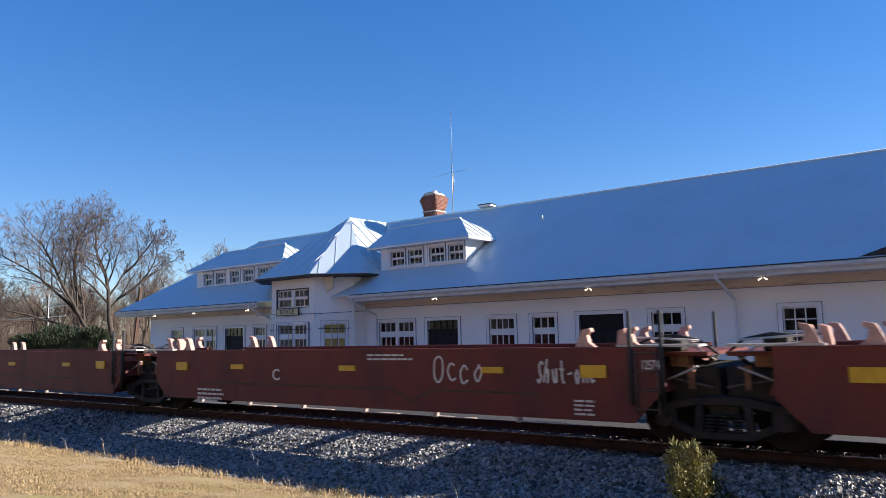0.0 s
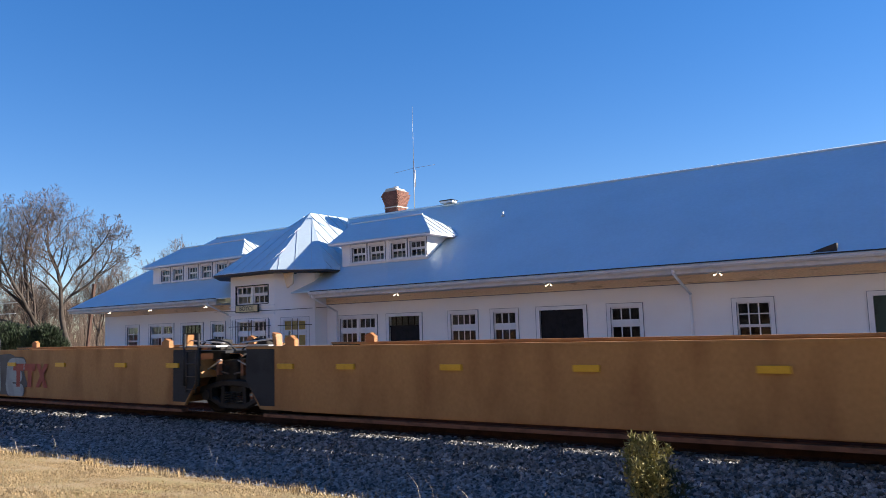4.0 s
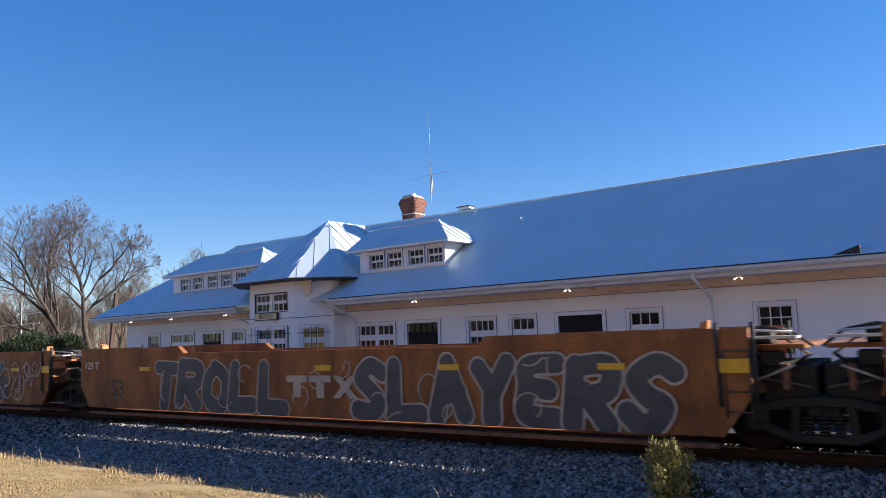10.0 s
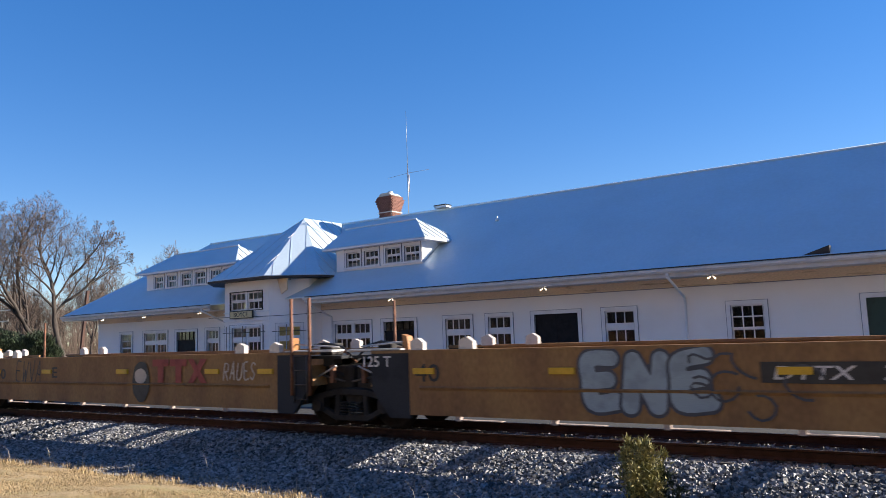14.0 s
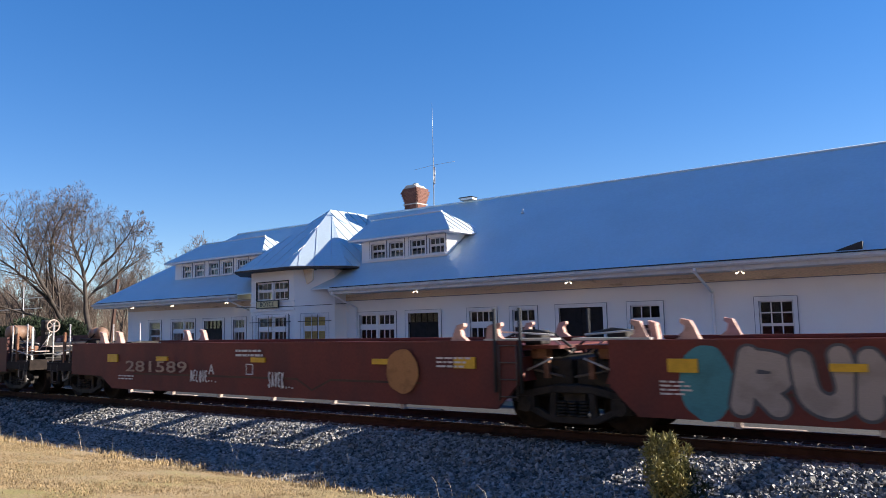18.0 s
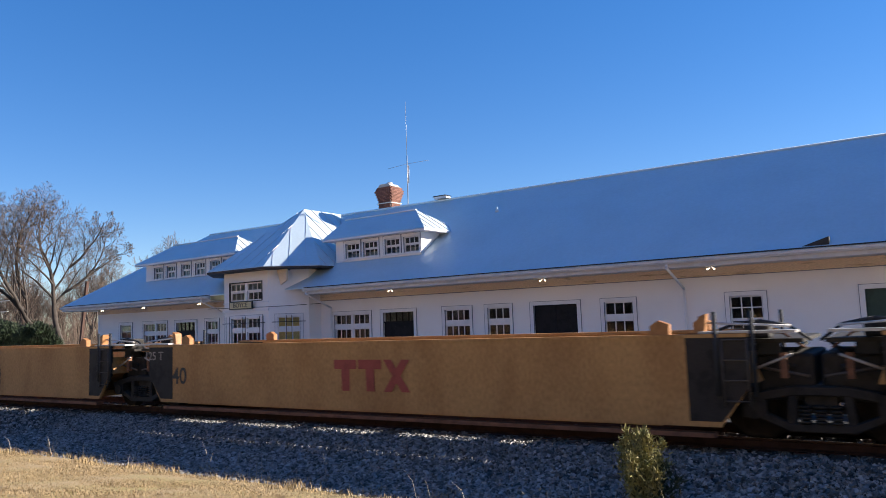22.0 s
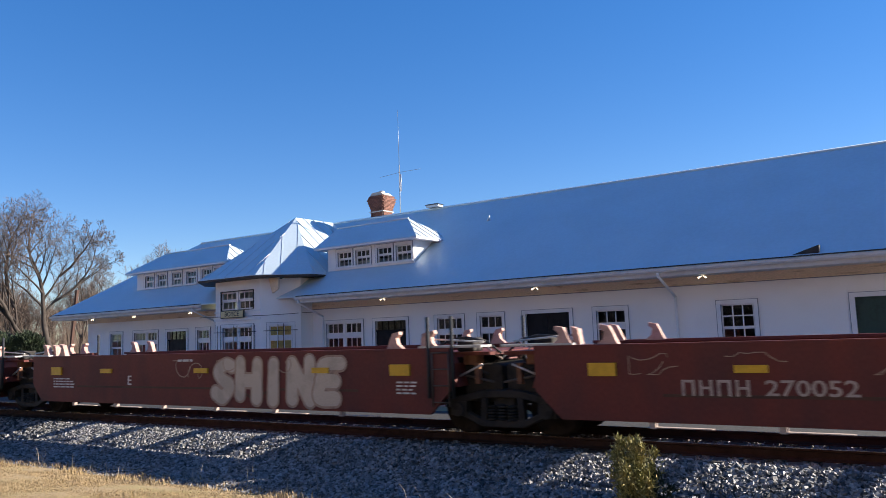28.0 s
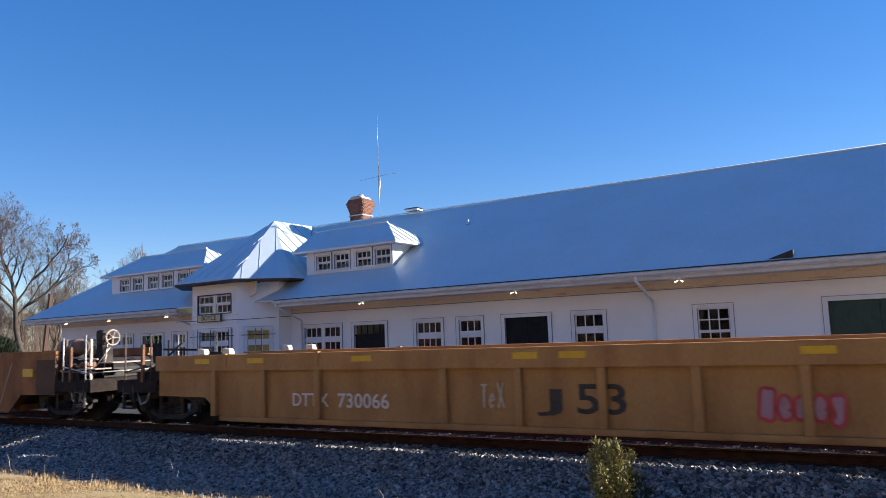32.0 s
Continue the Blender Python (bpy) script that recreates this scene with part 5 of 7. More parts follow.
def fitted(me, x0, x1, z0, z1, u, name, label):
    """Places a mesh of writing so that it fills the box."""
    co = np.empty(len(me.vertices) * 3)
    me.vertices.foreach_get("co", co)
    co = co.reshape(-1, 3)
    lo, hi = co.min(0), co.max(0)
    sx, sz = (x1 - x0) / max(1e-3, hi[0] - lo[0]), (z1 - z0) / max(1e-3, hi[2] - lo[2])
    ob = part(name, me, None, CARS[u], label)
    ob.location = (x0 - lo[0] * sx, side_y(u), z0 - lo[2] * sz)
    ob.scale = (sx, 1, sz)
    return ob


def blocks(u, x0, x1, z0, z1, mat, n=4):
    """Lettering of a company name, as plain upright and level bars."""
    w, h = (x1 - x0) / n, z1 - z0
    for i in range(n):
        a, y = x0 + i * w, side_y(u)
        t = 0.17 * w
        lie = (z1 - 0.17 * h, z0 + 0.42 * h)[i % 2]
        bm = boxes((a, a + t, y, y + 0.001, z0, z1), (a + 0.58 * w, a + 0.58 * w + t, y, y + 0.001, z0, z1), (a + t, a + 0.58 * w, y, y + 0.001, lie, lie + 0.16 * h))
        part("mark_block", bm, mat, CARS[u])


def swirls(u, x0, x1, z0, z1, mat, count, seed, width=0.03):
    """Loose curling spray strokes."""
    g = random.Random(seed)
    for _ in range(count):
        x, z, a = g.uniform(x0, x1), g.uniform(z0 + 0.1, z1 - 0.1), g.uniform(0, 6.28)
        curl, y = g.choice((-1, 1)) * g.uniform(0.25, 0.75), side_y(u)
        pts = []
        for _ in range(g.randint(8, 14)):
            pts.append((x, z, a))
            x, z = x + 0.11 * math.cos(a), z + 0.11 * math.sin(a)
            a += curl * g.uniform(0.4, 1.3)
            if not (z0 + 0.04 < z < z1 - 0.04) or not x0 < x < x1:
                a += 1.2
                x, z = min(max(x, x0), x1), min(max(z, z0 + 0.04), z1 - 0.04)
        bm = bmesh.new()
        side = [[bm.verts.new((px - k * width / 2 * math.sin(pa), y, pz + k * width / 2 * math.cos(pa))) for px, pz, pa in pts] for k in (-1, 1)]
        for i in range(len(pts) - 1):
            bm.faces.new((side[0][i], side[0][i + 1], side[1][i + 1], side[1][i]))
        part("spray_stroke", bm, mat, CARS[u], "curling spray stroke")


def stencil(u, text, x0, x1, z0, z1, mat):
    if text == "=":
        return blocks(u, x0, x1, z0, z1, mat)
    if text.startswith("BN__"):
        blocks(u, x0, x0 + (x1 - x0) * 0.38, z0, z1, mat)
        text, x0 = text[4:], x0 + (x1 - x0) * 0.44
    return fitted(letters(text.replace("/", "\n"), 1.0, mat, deep=0.0005, fat=0.012), x0, x1, z0, z1, u, "stencil", "stencilled " + ("number" if any(c.isdigit() for c in text) else "letter"))


def small_print(u, rows, x0, x1, z0, z1, mat):
    h = (z1 - z0) / rows
    y = side_y(u)
    for r in range(rows):
        spans, x = [], x0
        end = x1 - RNG.uniform(0, 0.3) * (x1 - x0)
        while x < end:
            w = RNG.uniform(0.06, 0.22)
            spans.append((x, min(end, x + w), z1 - (r + 0.72) * h, z1 - (r + 0.25) * h))
            x += w + 0.03
        bm = bmesh.new()
        for a, b, lo, hi in spans:
            box(bm, a, b, y, y + 0.001, lo, hi)
        part("small_print", bm, mat, CARS[u], "row of small stencilled print")


def patch(u, x0, x1, z0, z1, mat):
    y = side_y(u)
    n = 5
    top = [(x0 + (x1 - x0) * i / n, z1 - RNG.uniform(0, 0.02)) for i in range(n + 1)]
    low = [(x0 + (x1 - x0) * i / n, z0 + RNG.uniform(0, 0.02)) for i in range(n, -1, -1)]
    return part("paint_patch", prism(low[::-1] + top[::-1], y, y + 0.001), mat, CARS[u], "painted-over patch")


def framed_box(u, x0, x1, z0, z1, mat):
    y, t = side_y(u), 0.025
    bm = boxes((x0, x1, y, y + 0.001, z0, z0 + t), (x0, x1, y, y + 0.001, z1 - t, z1), (x0, x0 + t, y, y + 0.001, z0 + t, z1 - t), (x1 - t, x1, y, y + 0.001, z0 + t, z1 - t))
    return part("stencilled_frame", bm, mat, CARS[u])


def cloud(u, x0, x1, z0, z1, mat):
    """A soft-edged field of spray paint."""
    y = side_y(u)
    cx, cz, n = (x0 + x1) / 2, (z0 + z1) / 2, 40
    ph = RNG.uniform(0, 6)
    wob = 0.08 if (x1 - x0) > 1.6 else 0.02
    pts = []
    for i in range(n):
        a = i * 2 * math.pi / n
        r = 1 + wob * math.sin(5 * a + ph) + wob * 0.6 * math.sin(9 * a + 2 * ph)
        sq = 1.0 if wob < 0.05 else 0.62
        c, s = math.cos(a), math.sin(a)
        pts.append((cx + (x1 - x0) / 2 * r * math.copysign(abs(c) ** sq, c) * 0.96, max(0.28, min(1.56, cz + (z1 - z0) / 2 * r * math.copysign(abs(s) ** sq, s) * 0.96))))
    return part("paint_field", prism(pts, y, y + 0.001), mat, CARS[u], "field of spray paint")


def slant_logo(u, x0, x1, z0, z1, mat):
    """The railway's wordmark as plain leaning blocks over a long flash."""
    h = z1 - z0
    w = (x1 - x0) / 4.3
    for i in range(4):
        a = x0 + (i + 0.25) * w
        y = side_y(u)
        lo = z0 + 0.34 * h
        part("logo_block", prism([(a, lo), (a + 0.8 * w, lo), (a + 0.98 * w, z1), (a + 0.2 * w, z1)], y, y + 0.001), mat, CARS[u], "faded leaning logo block")
        part("logo_gap", prism([(a + 0.26 * w, lo + 0.16 * h), (a + 0.62 * w, lo + 0.16 * h), (a + 0.67 * w, lo + 0.3 * h), (a + 0.3 * w, lo + 0.3 * h)], y - 0.0008, y - 0.0004), KINDS[CONSIST[u][0]]["paint"], CARS[u])
    y = side_y(u)
    part("logo_flash", prism([(x0 - 0.05, z0 + 0.1 * h), (x1 - 0.6 * w, z0 + 0.1 * h), (x1 - 0.4 * w, z0 + 0.25 * h), (x0 + 0.1 * w, z0 + 0.25 * h)], y, y + 0.001), mat, CARS[u], "faded logo flash")


def block_logo(u, x0, x1, z0, z1, mat):
    """The car owner's mark as two tapering slabs and a chevron pair."""
    w, h = (x1 - x0) / 3.0, z1 - z0
    for i in range(2):
        a = x0 + i * w
        y = side_y(u)
        part("logo_slab", prism([(a, z1 - 0.3 * h), (a + 0.3 * w, z1 - 0.3 * h), (a + 0.32 * w, z0), (a + 0.64 * w, z0), (a + 0.64 * w, z1 - 0.3 * h), (a + 0.92 * w, z1 - 0.3 * h), (a + 0.92 * w, z1), (a, z1)][::-1], y, y + 0.001), mat, CARS[u], "faded logo slab")
    a = x0 + 2 * w
    for up in (1, -1):
        zc, ze = (z0, z1) if up > 0 else (z1, z0)
        y = side_y(u)
        pts = [(a, zc), (a + 0.3 * w, zc), (a + w, ze), (a + 0.68 * w, ze)]
        part("logo_chevron", prism(pts if up > 0 else pts[::-1], y, y + 0.001), mat, CARS[u], "faded logo chevron")


def number_panel(u, digits, x0, x1, z0, z1):
    patch(u, x0, x1, z0, z1, M_PLATE)
    w, h = x1 - x0, z1 - z0
    fitted(letters("DTTX", 1.0, M_WHITE, shear=0.2, deep=0.0005, fat=0.012), x0 + 0.05 * w, x0 + 0.37 * w, z0 + 0.2 * h, z1 - 0.2 * h, u, "stencil", "white stencilled letters")
    fitted(letters(digits, 1.0, M_WHITE, shear=0.2, deep=0.0005, fat=0.012), x0 + 0.46 * w, x1 - 0.06 * w, z0 + 0.18 * h, z1 - 0.18 * h, u, "stencil", "white stencilled number")


# a sprayed alphabet: strokes of x,y points in a unit box, ~ marks a curved one
HANDWRITING = {
    "A": "0,0 .5,1 1,0|.2,.35 .8,.35", "B": "0,0 0,1|~0,1 .7,.95 .75,.6 .1,.52|~.1,.52 .95,.45 .9,.05 0,0", "C": "~.95,.85 .5,1 .05,.75 .05,.25 .5,0 .95,.15",
    "D": "0,0 0,1|~0,1 .8,.9 .95,.5 .8,.1 0,0", "E": "~.95,1 .1,.95 .05,.5 .1,.05 .95,0|.05,.52 .75,.52", "F": "0,0 0,1 .95,1|0,.52 .7,.52",
    "G": "~.95,.85 .5,1 .05,.75 .05,.25 .5,0 .95,.2 .95,.45|.95,.45 .55,.45", "H": "0,0 0,1|1,0 1,1|0,.5 1,.5", "I": ".5,0 .5,1", "J": "~.8,1 .8,.25 .45,0 .05,.2|.4,1 1,1",
    "K": "0,0 0,1|.95,1 .05,.45 .95,0", "L": "0,1 0,0 .95,0", "M": "0,0 .1,1 .5,.4 .9,1 1,0", "N": "0,0 0,1 1,0 1,1", "O": "~.5,1 .05,.75 .05,.25 .5,0 .95,.25 .95,.75 .5,1",
    "P": "0,0 0,1|~0,1 .85,.95 .9,.55 0,.45", "Q": "~.5,1 .05,.75 .05,.25 .5,0 .95,.25 .95,.75 .5,1|.6,.3 1,-.05", "R": "0,0 0,1|~0,1 .85,.95 .9,.55 .1,.48|.3,.48 .95,0",
    "S": "~.95,.88 .5,1 .1,.78 .45,.52 .9,.3 .55,0 .05,.12", "T": "0,1 1,1|.5,1 .5,0", "U": "~0,1 .03,.25 .5,0 .97,.25 1,1", "V": "0,1 .5,0 1,1", "W": "0,1 .25,0 .5,.65 .75,0 1,1",
    "X": "0,0 1,1|0,1 1,0", "Y": "0,1 .5,.45 1,1|.5,.45 .4,0", "Z": "0,1 1,1 0,0 1,0", "9": "~.9,.7 .5,1 .1,.75 .5,.45 .9,.7 .8,.2 .3,0", "3": "~.1,.9 .6,1 .85,.75 .4,.53 .9,.25 .5,0 .05,.12",
    "7": "0,1 1,1 .35,0", "c": "~.8,.55 .4,.65 .1,.35 .4,0 .85,.1", "o": "~.5,.65 .1,.35 .5,0 .9,.35 .5,.65", "e": "~.1,.35 .85,.38 .5,.65 .1,.35 .4,0 .9,.1", "n": "0,0 .1,.6|~.1,.4 .5,.65 .85,.4 .9,0",
    "h": "0,0 .1,1|~.08,.35 .5,.6 .85,.35 .9,0", "u": "~.05,.6 .1,.15 .45,0 .85,.2 .9,.6|.88,.3 .95,0", "t": "~.5,1 .45,.2 .8,.05|.1,.65 .9,.65", "l": "~.3,0 .5,.5 .5,1 .3,.6 .4,.1 .8,0",
    "f": "~.9,.9 .55,1 .45,.5 .4,0|.1,.5 .8,.5", "r": "0,0 .1,.6|~.08,.35 .5,.65 .9,.55", "i": ".5,0 .5,.6|.5,.85 .52,.87", "k": "0,0 .05,1|.8,.6 .05,.3 .9,0", "y": "0,.6 .45,.1|~.9,.6 .4,-.1 0,-.25",
    "-": ".1,.4 .9,.4", ".": ".4,.02 .55,.02"}


def pen_strokes(ch, x0, x1, z0, z1, lean, turn, shake):
    """The strokes of one letter in its box, each a row of points."""
    out = []
    ct, st = math.cos(radians(turn)), math.sin(radians(turn))
    for text in HANDWRITING[ch].split("|"):
        curved = text[0] == "~"
        pts = [tuple(float(v) for v in p.split(",")) for p in text.lstrip("~").split()]
        pts = [(u + RNG.uniform(-shake, shake), v + RNG.uniform(-shake, shake)) for u, v in pts]
        fine = []
        for i in range(len(pts) - 1):
            p0, p1, p2, p3 = pts[max(0, i - 1)], pts[i], pts[i + 1], pts[min(len(pts) - 1, i + 2)]
            for k in range(5 if curved else 2):
                t = k / (5 if curved else 2)
                if curved:
                    fine.append(tuple(0.5 * (2 * b + (c - a) * t + (2 * a - 5 * b + 4 * c - d) * t * t + (3 * b - a - 3 * c + d) * t ** 3) for a, b, c, d in zip(p0, p1, p2, p3)))
                else:
                    fine.append((p1[0] + (p2[0] - p1[0]) * t, p1[1] + (p2[1] - p1[1]) * t))
        fine.append(pts[-1])
        row = []
        for u, v in fine:
            x, z = (u - 0.5 + lean * (v - 0.5)) * (x1 - x0), (v - 0.5) * (z1 - z0)
            row.append(((x0 + x1) / 2 + x * ct - z * st, (z0 + z1) / 2 + x * st + z * ct))
        out.append(row)
    return out


def blob(rows, radius, y, lo, hi, g=0.026):
    """A flat shape of all points within radius of the strokes, between the heights lo and hi."""
    a = np.array([p for row in rows for p in row[:-1]])
    b = np.array([p for row in rows for p in row[1:]])
    xs = np.arange(min(a[:, 0].min(), b[:, 0].min()) - radius * 1.3 - 2 * g, max(a[:, 0].max(), b[:, 0].max()) + radius * 1.3 + 2 * g, g)
    zs = np.arange(min(a[:, 1].min(), b[:, 1].min()) - radius * 1.3 - 2 * g, max(a[:, 1].max(), b[:, 1].max()) + radius * 1.3 + 2 * g, g)
    px, pz = np.meshgrid(xs, zs, indexing="ij")
    best = np.full(px.shape, 9.0)
    for (ax, az), (bx, bz) in zip(a, b):
        dx, dz = bx - ax, bz - az
        t = np.clip(((px - ax) * dx + (pz - az) * dz) / max(1e-9, dx * dx + dz * dz), 0, 1)
        best = np.minimum(best, np.hypot(px - ax - t * dx, pz - az - t * dz))
    f = radius * (1.1 - 0.2 * (pz - zs[0]) / (zs[-1] - zs[0])) - best
    verts, faces = [], []

    def face(points):
        k = len(verts)
        verts.extend((x, y, min(hi, max(lo, z))) for x, z in points)
        faces.append(tuple(range(k, k + len(points))))

    inside = f > 0
    count = inside[:-1, :-1].astype(int) + inside[1:, :-1] + inside[1:, 1:] + inside[:-1, 1:]
    for j in range(len(zs) - 1):
        run = None
        for i in range(len(xs) - 1):
            c = count[i, j]
            if c == 4:
                run = i if run is None else run
                continue
            if run is not None:
                face(((xs[run], zs[j]), (xs[i], zs[j]), (xs[i], zs[j + 1]), (xs[run], zs[j + 1])))
                run = None
            if c == 0:
                continue
            ring, pts = ((i, j), (i + 1, j), (i + 1, j + 1), (i, j + 1)), []
            for p, q in zip(ring, ring[1:] + ring[:1]):
                fp, fq = f[p], f[q]
                if fp > 0:
                    pts.append((xs[p[0]], zs[p[1]]))
                if (fp > 0) != (fq > 0):
                    t = fp / (fp - fq)
                    pts.append((xs[p[0]] + (xs[q[0]] - xs[p[0]]) * t, zs[p[1]] + (zs[q[1]] - zs[p[1]]) * t))
            if len(pts) > 2:
                face(pts)
    me = bpy.data.meshes.new("spray_letter")
    me.from_pydata(verts, [], faces)
    return me


def graffiti(u, text, x0, x1, z0, z1, fill, edge, style):
    """Hand-sprayed letters, each a little turned and uneven, with an outline."""
    share, rim = {"fat": (0.125, 0.05), "bubble": (0.15, 0.045), "thin": (0.13, 0.034), "line": (0.02, 0.0)}[style]
    slot = (x1 - x0) / len(text)
    base = side_y(u, 0.002)
    high = KINDS[CONSIST[u][0]]["top"] - 0.005
    low = KINDS[CONSIST[u][0]]["bot"] + 0.01
    for i, ch in enumerate(text):
        if ch == " ":
            continue
        turn, dz, lean = RNG.uniform(-7, 7), RNG.uniform(-0.04, 0.04) * (z1 - z0), RNG.uniform(-0.12, 0.2) if style != "line" else 0.22
        over = 0.8 if style == "line" else 1.12
        r = min(share * (z1 - z0), 0.18 * slot) if style != "line" else 0.018
        mid = x0 + (i + 0.5) * slot
        inset = r + rim
        half = max(0.12 * slot, slot * over / 2 - inset)
        rows = pen_strokes(ch if ch in HANDWRITING else ch.upper(), mid - half, mid + half, z0 + inset + dz, z1 - inset + dz, lean, turn, 0.05)
        for radius, mat, name, dy in ((r + rim, edge, "letter_outline", 0.0), (r, fill, "spray_letter", 0.001)):
            if mat is None:
                continue
            me = blob(rows, radius, base - 0.0022 * i - dy, low, high, 0.026 if style != "line" else 0.016)
            me.materials.append(mat)
            part(name, me, None, CARS[u], "sprayed graffiti letter" if name == "spray_letter" or style == "line" else "sprayed letter outline")
    LAYER[u] += 0.0022 * len(text)


stencil(1, "C", 5.55, 5.80, 0.92, 1.18, M_WHITE)
small_print(1, 2, 8.51, 9.72, 1.37, 1.53, M_WHITE)
graffiti(1, "Occo", 10.21, 11.45, 0.97, 1.50, None, M_WHITE, "line")
graffiti(1, "Shut-one", 12.52, 13.67, 1.00, 1.40, None, M_WHITE, "line")
stencil(1, "12574", 14.46, 14.74, 1.26, 1.41, M_WHITE)
small_print(1, 4, 13.23, 13.72, 0.47, 0.76, M_WHITE)
small_print(1, 4, 2.76, 3.96, 0.28, 0.70, M_WHITE)
stencil(2, "D", 5.30, 5.54, 0.81, 1.03, M_WHITE)
slant_logo(2, 8.42, 11.27, 0.77, 1.25, M_FADE)
small_print(2, 2, 6.92, 9.37, 1.36, 1.49, M_WHITE)
small_print(2, 4, 13.46, 14.00, 0.70, 0.98, M_WHITE)
graffiti(3, "WRC", 1.29, 4.23, 0.34, 1.51, M_SILVER, M_BLACK, "bubble")
graffiti(3, "ESP", 4.23, 6.64, 0.43, 1.54, M_GREYP, M_BLACK, "bubble")
graffiti(3, "AWLE", 6.64, 8.66, 0.35, 1.54, M_SILVER, M_BLACK, "bubble")
graffiti(3, "PENO", 8.66, 11.43, 0.34, 1.49, M_SILVER, M_BLACK, "bubble")
graffiti(3, "CREL", 11.43, 13.99, 0.28, 1.53, M_SILVER, M_BLACK, "bubble")
stencil(4, "BN__239819", 2.86, 4.87, 0.82, 1.11, M_WHITE)
stencil(4, "A", 6.04, 6.24, 0.83, 1.05, M_WHITE)
graffiti(4, "DEC", 2.10, 5.39, 0.46, 1.52, M_SILVER, M_BLACK, "fat")
graffiti(4, "OADI", 5.39, 7.92, 0.36, 1.50, M_GREYP, M_BLACK, "fat")
small_print(4, 1, 7.88, 8.95, 1.36, 1.50, M_WHITE)
graffiti(4, "AKASE", 8.88, 13.55, 0.35, 1.48, M_SILVER, M_BLACK, "fat")
stencil(4, "1257", 14.09, 14.53, 0.97, 1.14, M_OCHRE)
stencil(5, "40", 1.33, 2.01, 0.55, 0.96, M_BLACK)
number_panel(5, "743897", 2.93, 5.52, 0.85, 1.15)
patch(5, 5.52, 13.82, 0.87, 1.58, M_YELLOW)
cloud(5, 5.35, 13.95, 0.17, 0.95, M_GREENP)
graffiti(5, "DEK", 5.52, 9.27, 0.25, 1.56, M_SLATE, M_GREENP, "thin")
graffiti(5, "ERNS", 9.02, 13.80, 0.26, 1.47, M_SLATE, M_GREENP, "thin")
cloud(6, 1.6, 7.15, 0.22, 1.5, M_SLATE)
graffiti(6, "JABIE", 1.65, 7.11, 0.21, 1.47, M_BLUEGREY, M_SLATE, "bubble")
block_logo(6, 6.42, 8.37, 0.53, 1.21, M_LOGORED)
stencil(6, "125 T", 0.52, 0.93, 1.26, 1.45, M_WHITE)
stencil(9, "40", 1.53, 2.05, 0.49, 0.91, M_BLACK)
number_panel(9, "743897", 2.96, 5.33, 0.87, 1.11)
graffiti(9, "SINKE", 9.33, 12.85, 0.30, 1.62, M_SILVER, M_BLACK, "bubble")
small_print(9, 3, 15.08, 15.70, 1.07, 1.39, M_WHITE)
stencil(10, "53", 1.46, 1.66, 1.06, 1.18, M_WHITE)
stencil(10, "48", 2.18, 2.35, 1.06, 1.18, M_WHITE)
stencil(10, "45", 2.62, 2.79, 1.07, 1.18, M_WHITE)
stencil(10, "20/40", 3.36, 3.55, 0.91, 1.18, M_WHITE)
stencil(10, "=", 3.79, 4.40, 0.98, 1.20, M_WHITE)
stencil(10, "211581", 4.69, 5.48, 0.99, 1.20, M_WHITE)
small_print(10, 3, 3.84, 4.40, 0.70, 0.89, M_WHITE)
small_print(10, 2, 4.74, 5.42, 0.68, 0.90, M_WHITE)
patch(10, 6.84, 7.31, 0.80, 1.17, M_FADE)
small_print(10, 2, 1.53, 2.17, 0.57, 0.71, M_WHITE)
stencil(10, "A", 10.11, 10.35, 0.94, 1.14, M_WHITE)
slant_logo(10, 11.05, 14.67, 0.84, 1.20, M_WHITE)
stencil(10, "53", 16.22, 16.72, 0.69, 1.01, M_WHITE)
stencil(10, "20/40", 15.79, 16.01, 0.89, 1.18, M_WHITE)
stencil(10, "45", 16.63, 16.81, 1.06, 1.17, M_WHITE)
stencil(10, "48", 17.05, 17.23, 1.06, 1.17, M_WHITE)
stencil(10, "53", 17.80, 17.97, 1.06, 1.16, M_WHITE)
small_print(10, 2, 14.97, 15.55, 0.54, 0.79, M_WHITE)
stencil(11, "125T", 1.74, 2.57, 0.53, 0.83, M_WHITE)
stencil(11, "20/40", 3.52, 3.72, 0.92, 1.19, M_WHITE)
stencil(11, "=", 3.95, 4.59, 0.97, 1.20, M_WHITE)
stencil(11, "211581", 4.83, 5.57, 0.98, 1.20, M_WHITE)
small_print(11, 2, 4.02, 4.58, 0.57, 0.84, M_WHITE)
small_print(11, 2, 4.88, 5.54, 0.68, 0.86, M_WHITE)
patch(11, 6.92, 7.41, 0.79, 1.15, M_FADE)
stencil(11, "C", 10.02, 10.21, 0.94, 1.19, M_WHITE)
slant_logo(11, 12.32, 15.88, 0.82, 1.19, M_WHITE)
stencil(11, "53", 16.45, 16.95, 0.70, 1.00, M_WHITE)
stencil(11, "20/40", 15.97, 16.17, 0.89, 1.19, M_WHITE)
small_print(11, 4, 17.24, 17.87, 0.37, 0.81, M_WHITE)
stencil(12, "125T", 1.66, 2.39, 0.56, 0.81, M_WHITE)
slant_logo(12, 6.15, 9.71, 0.86, 1.22, M_WHITE)
patch(12, 5.30, 5.79, 0.83, 1.15, M_FADE)
stencil(12, "B", 10.29, 10.48, 0.90, 1.14, M_WHITE)
stencil(12, "=", 12.29, 12.95, 1.00, 1.21, M_WHITE)
stencil(12, "211581", 13.27, 14.00, 1.00, 1.21, M_WHITE)
small_print(12, 2, 12.34, 12.92, 0.75, 0.89, M_WHITE)
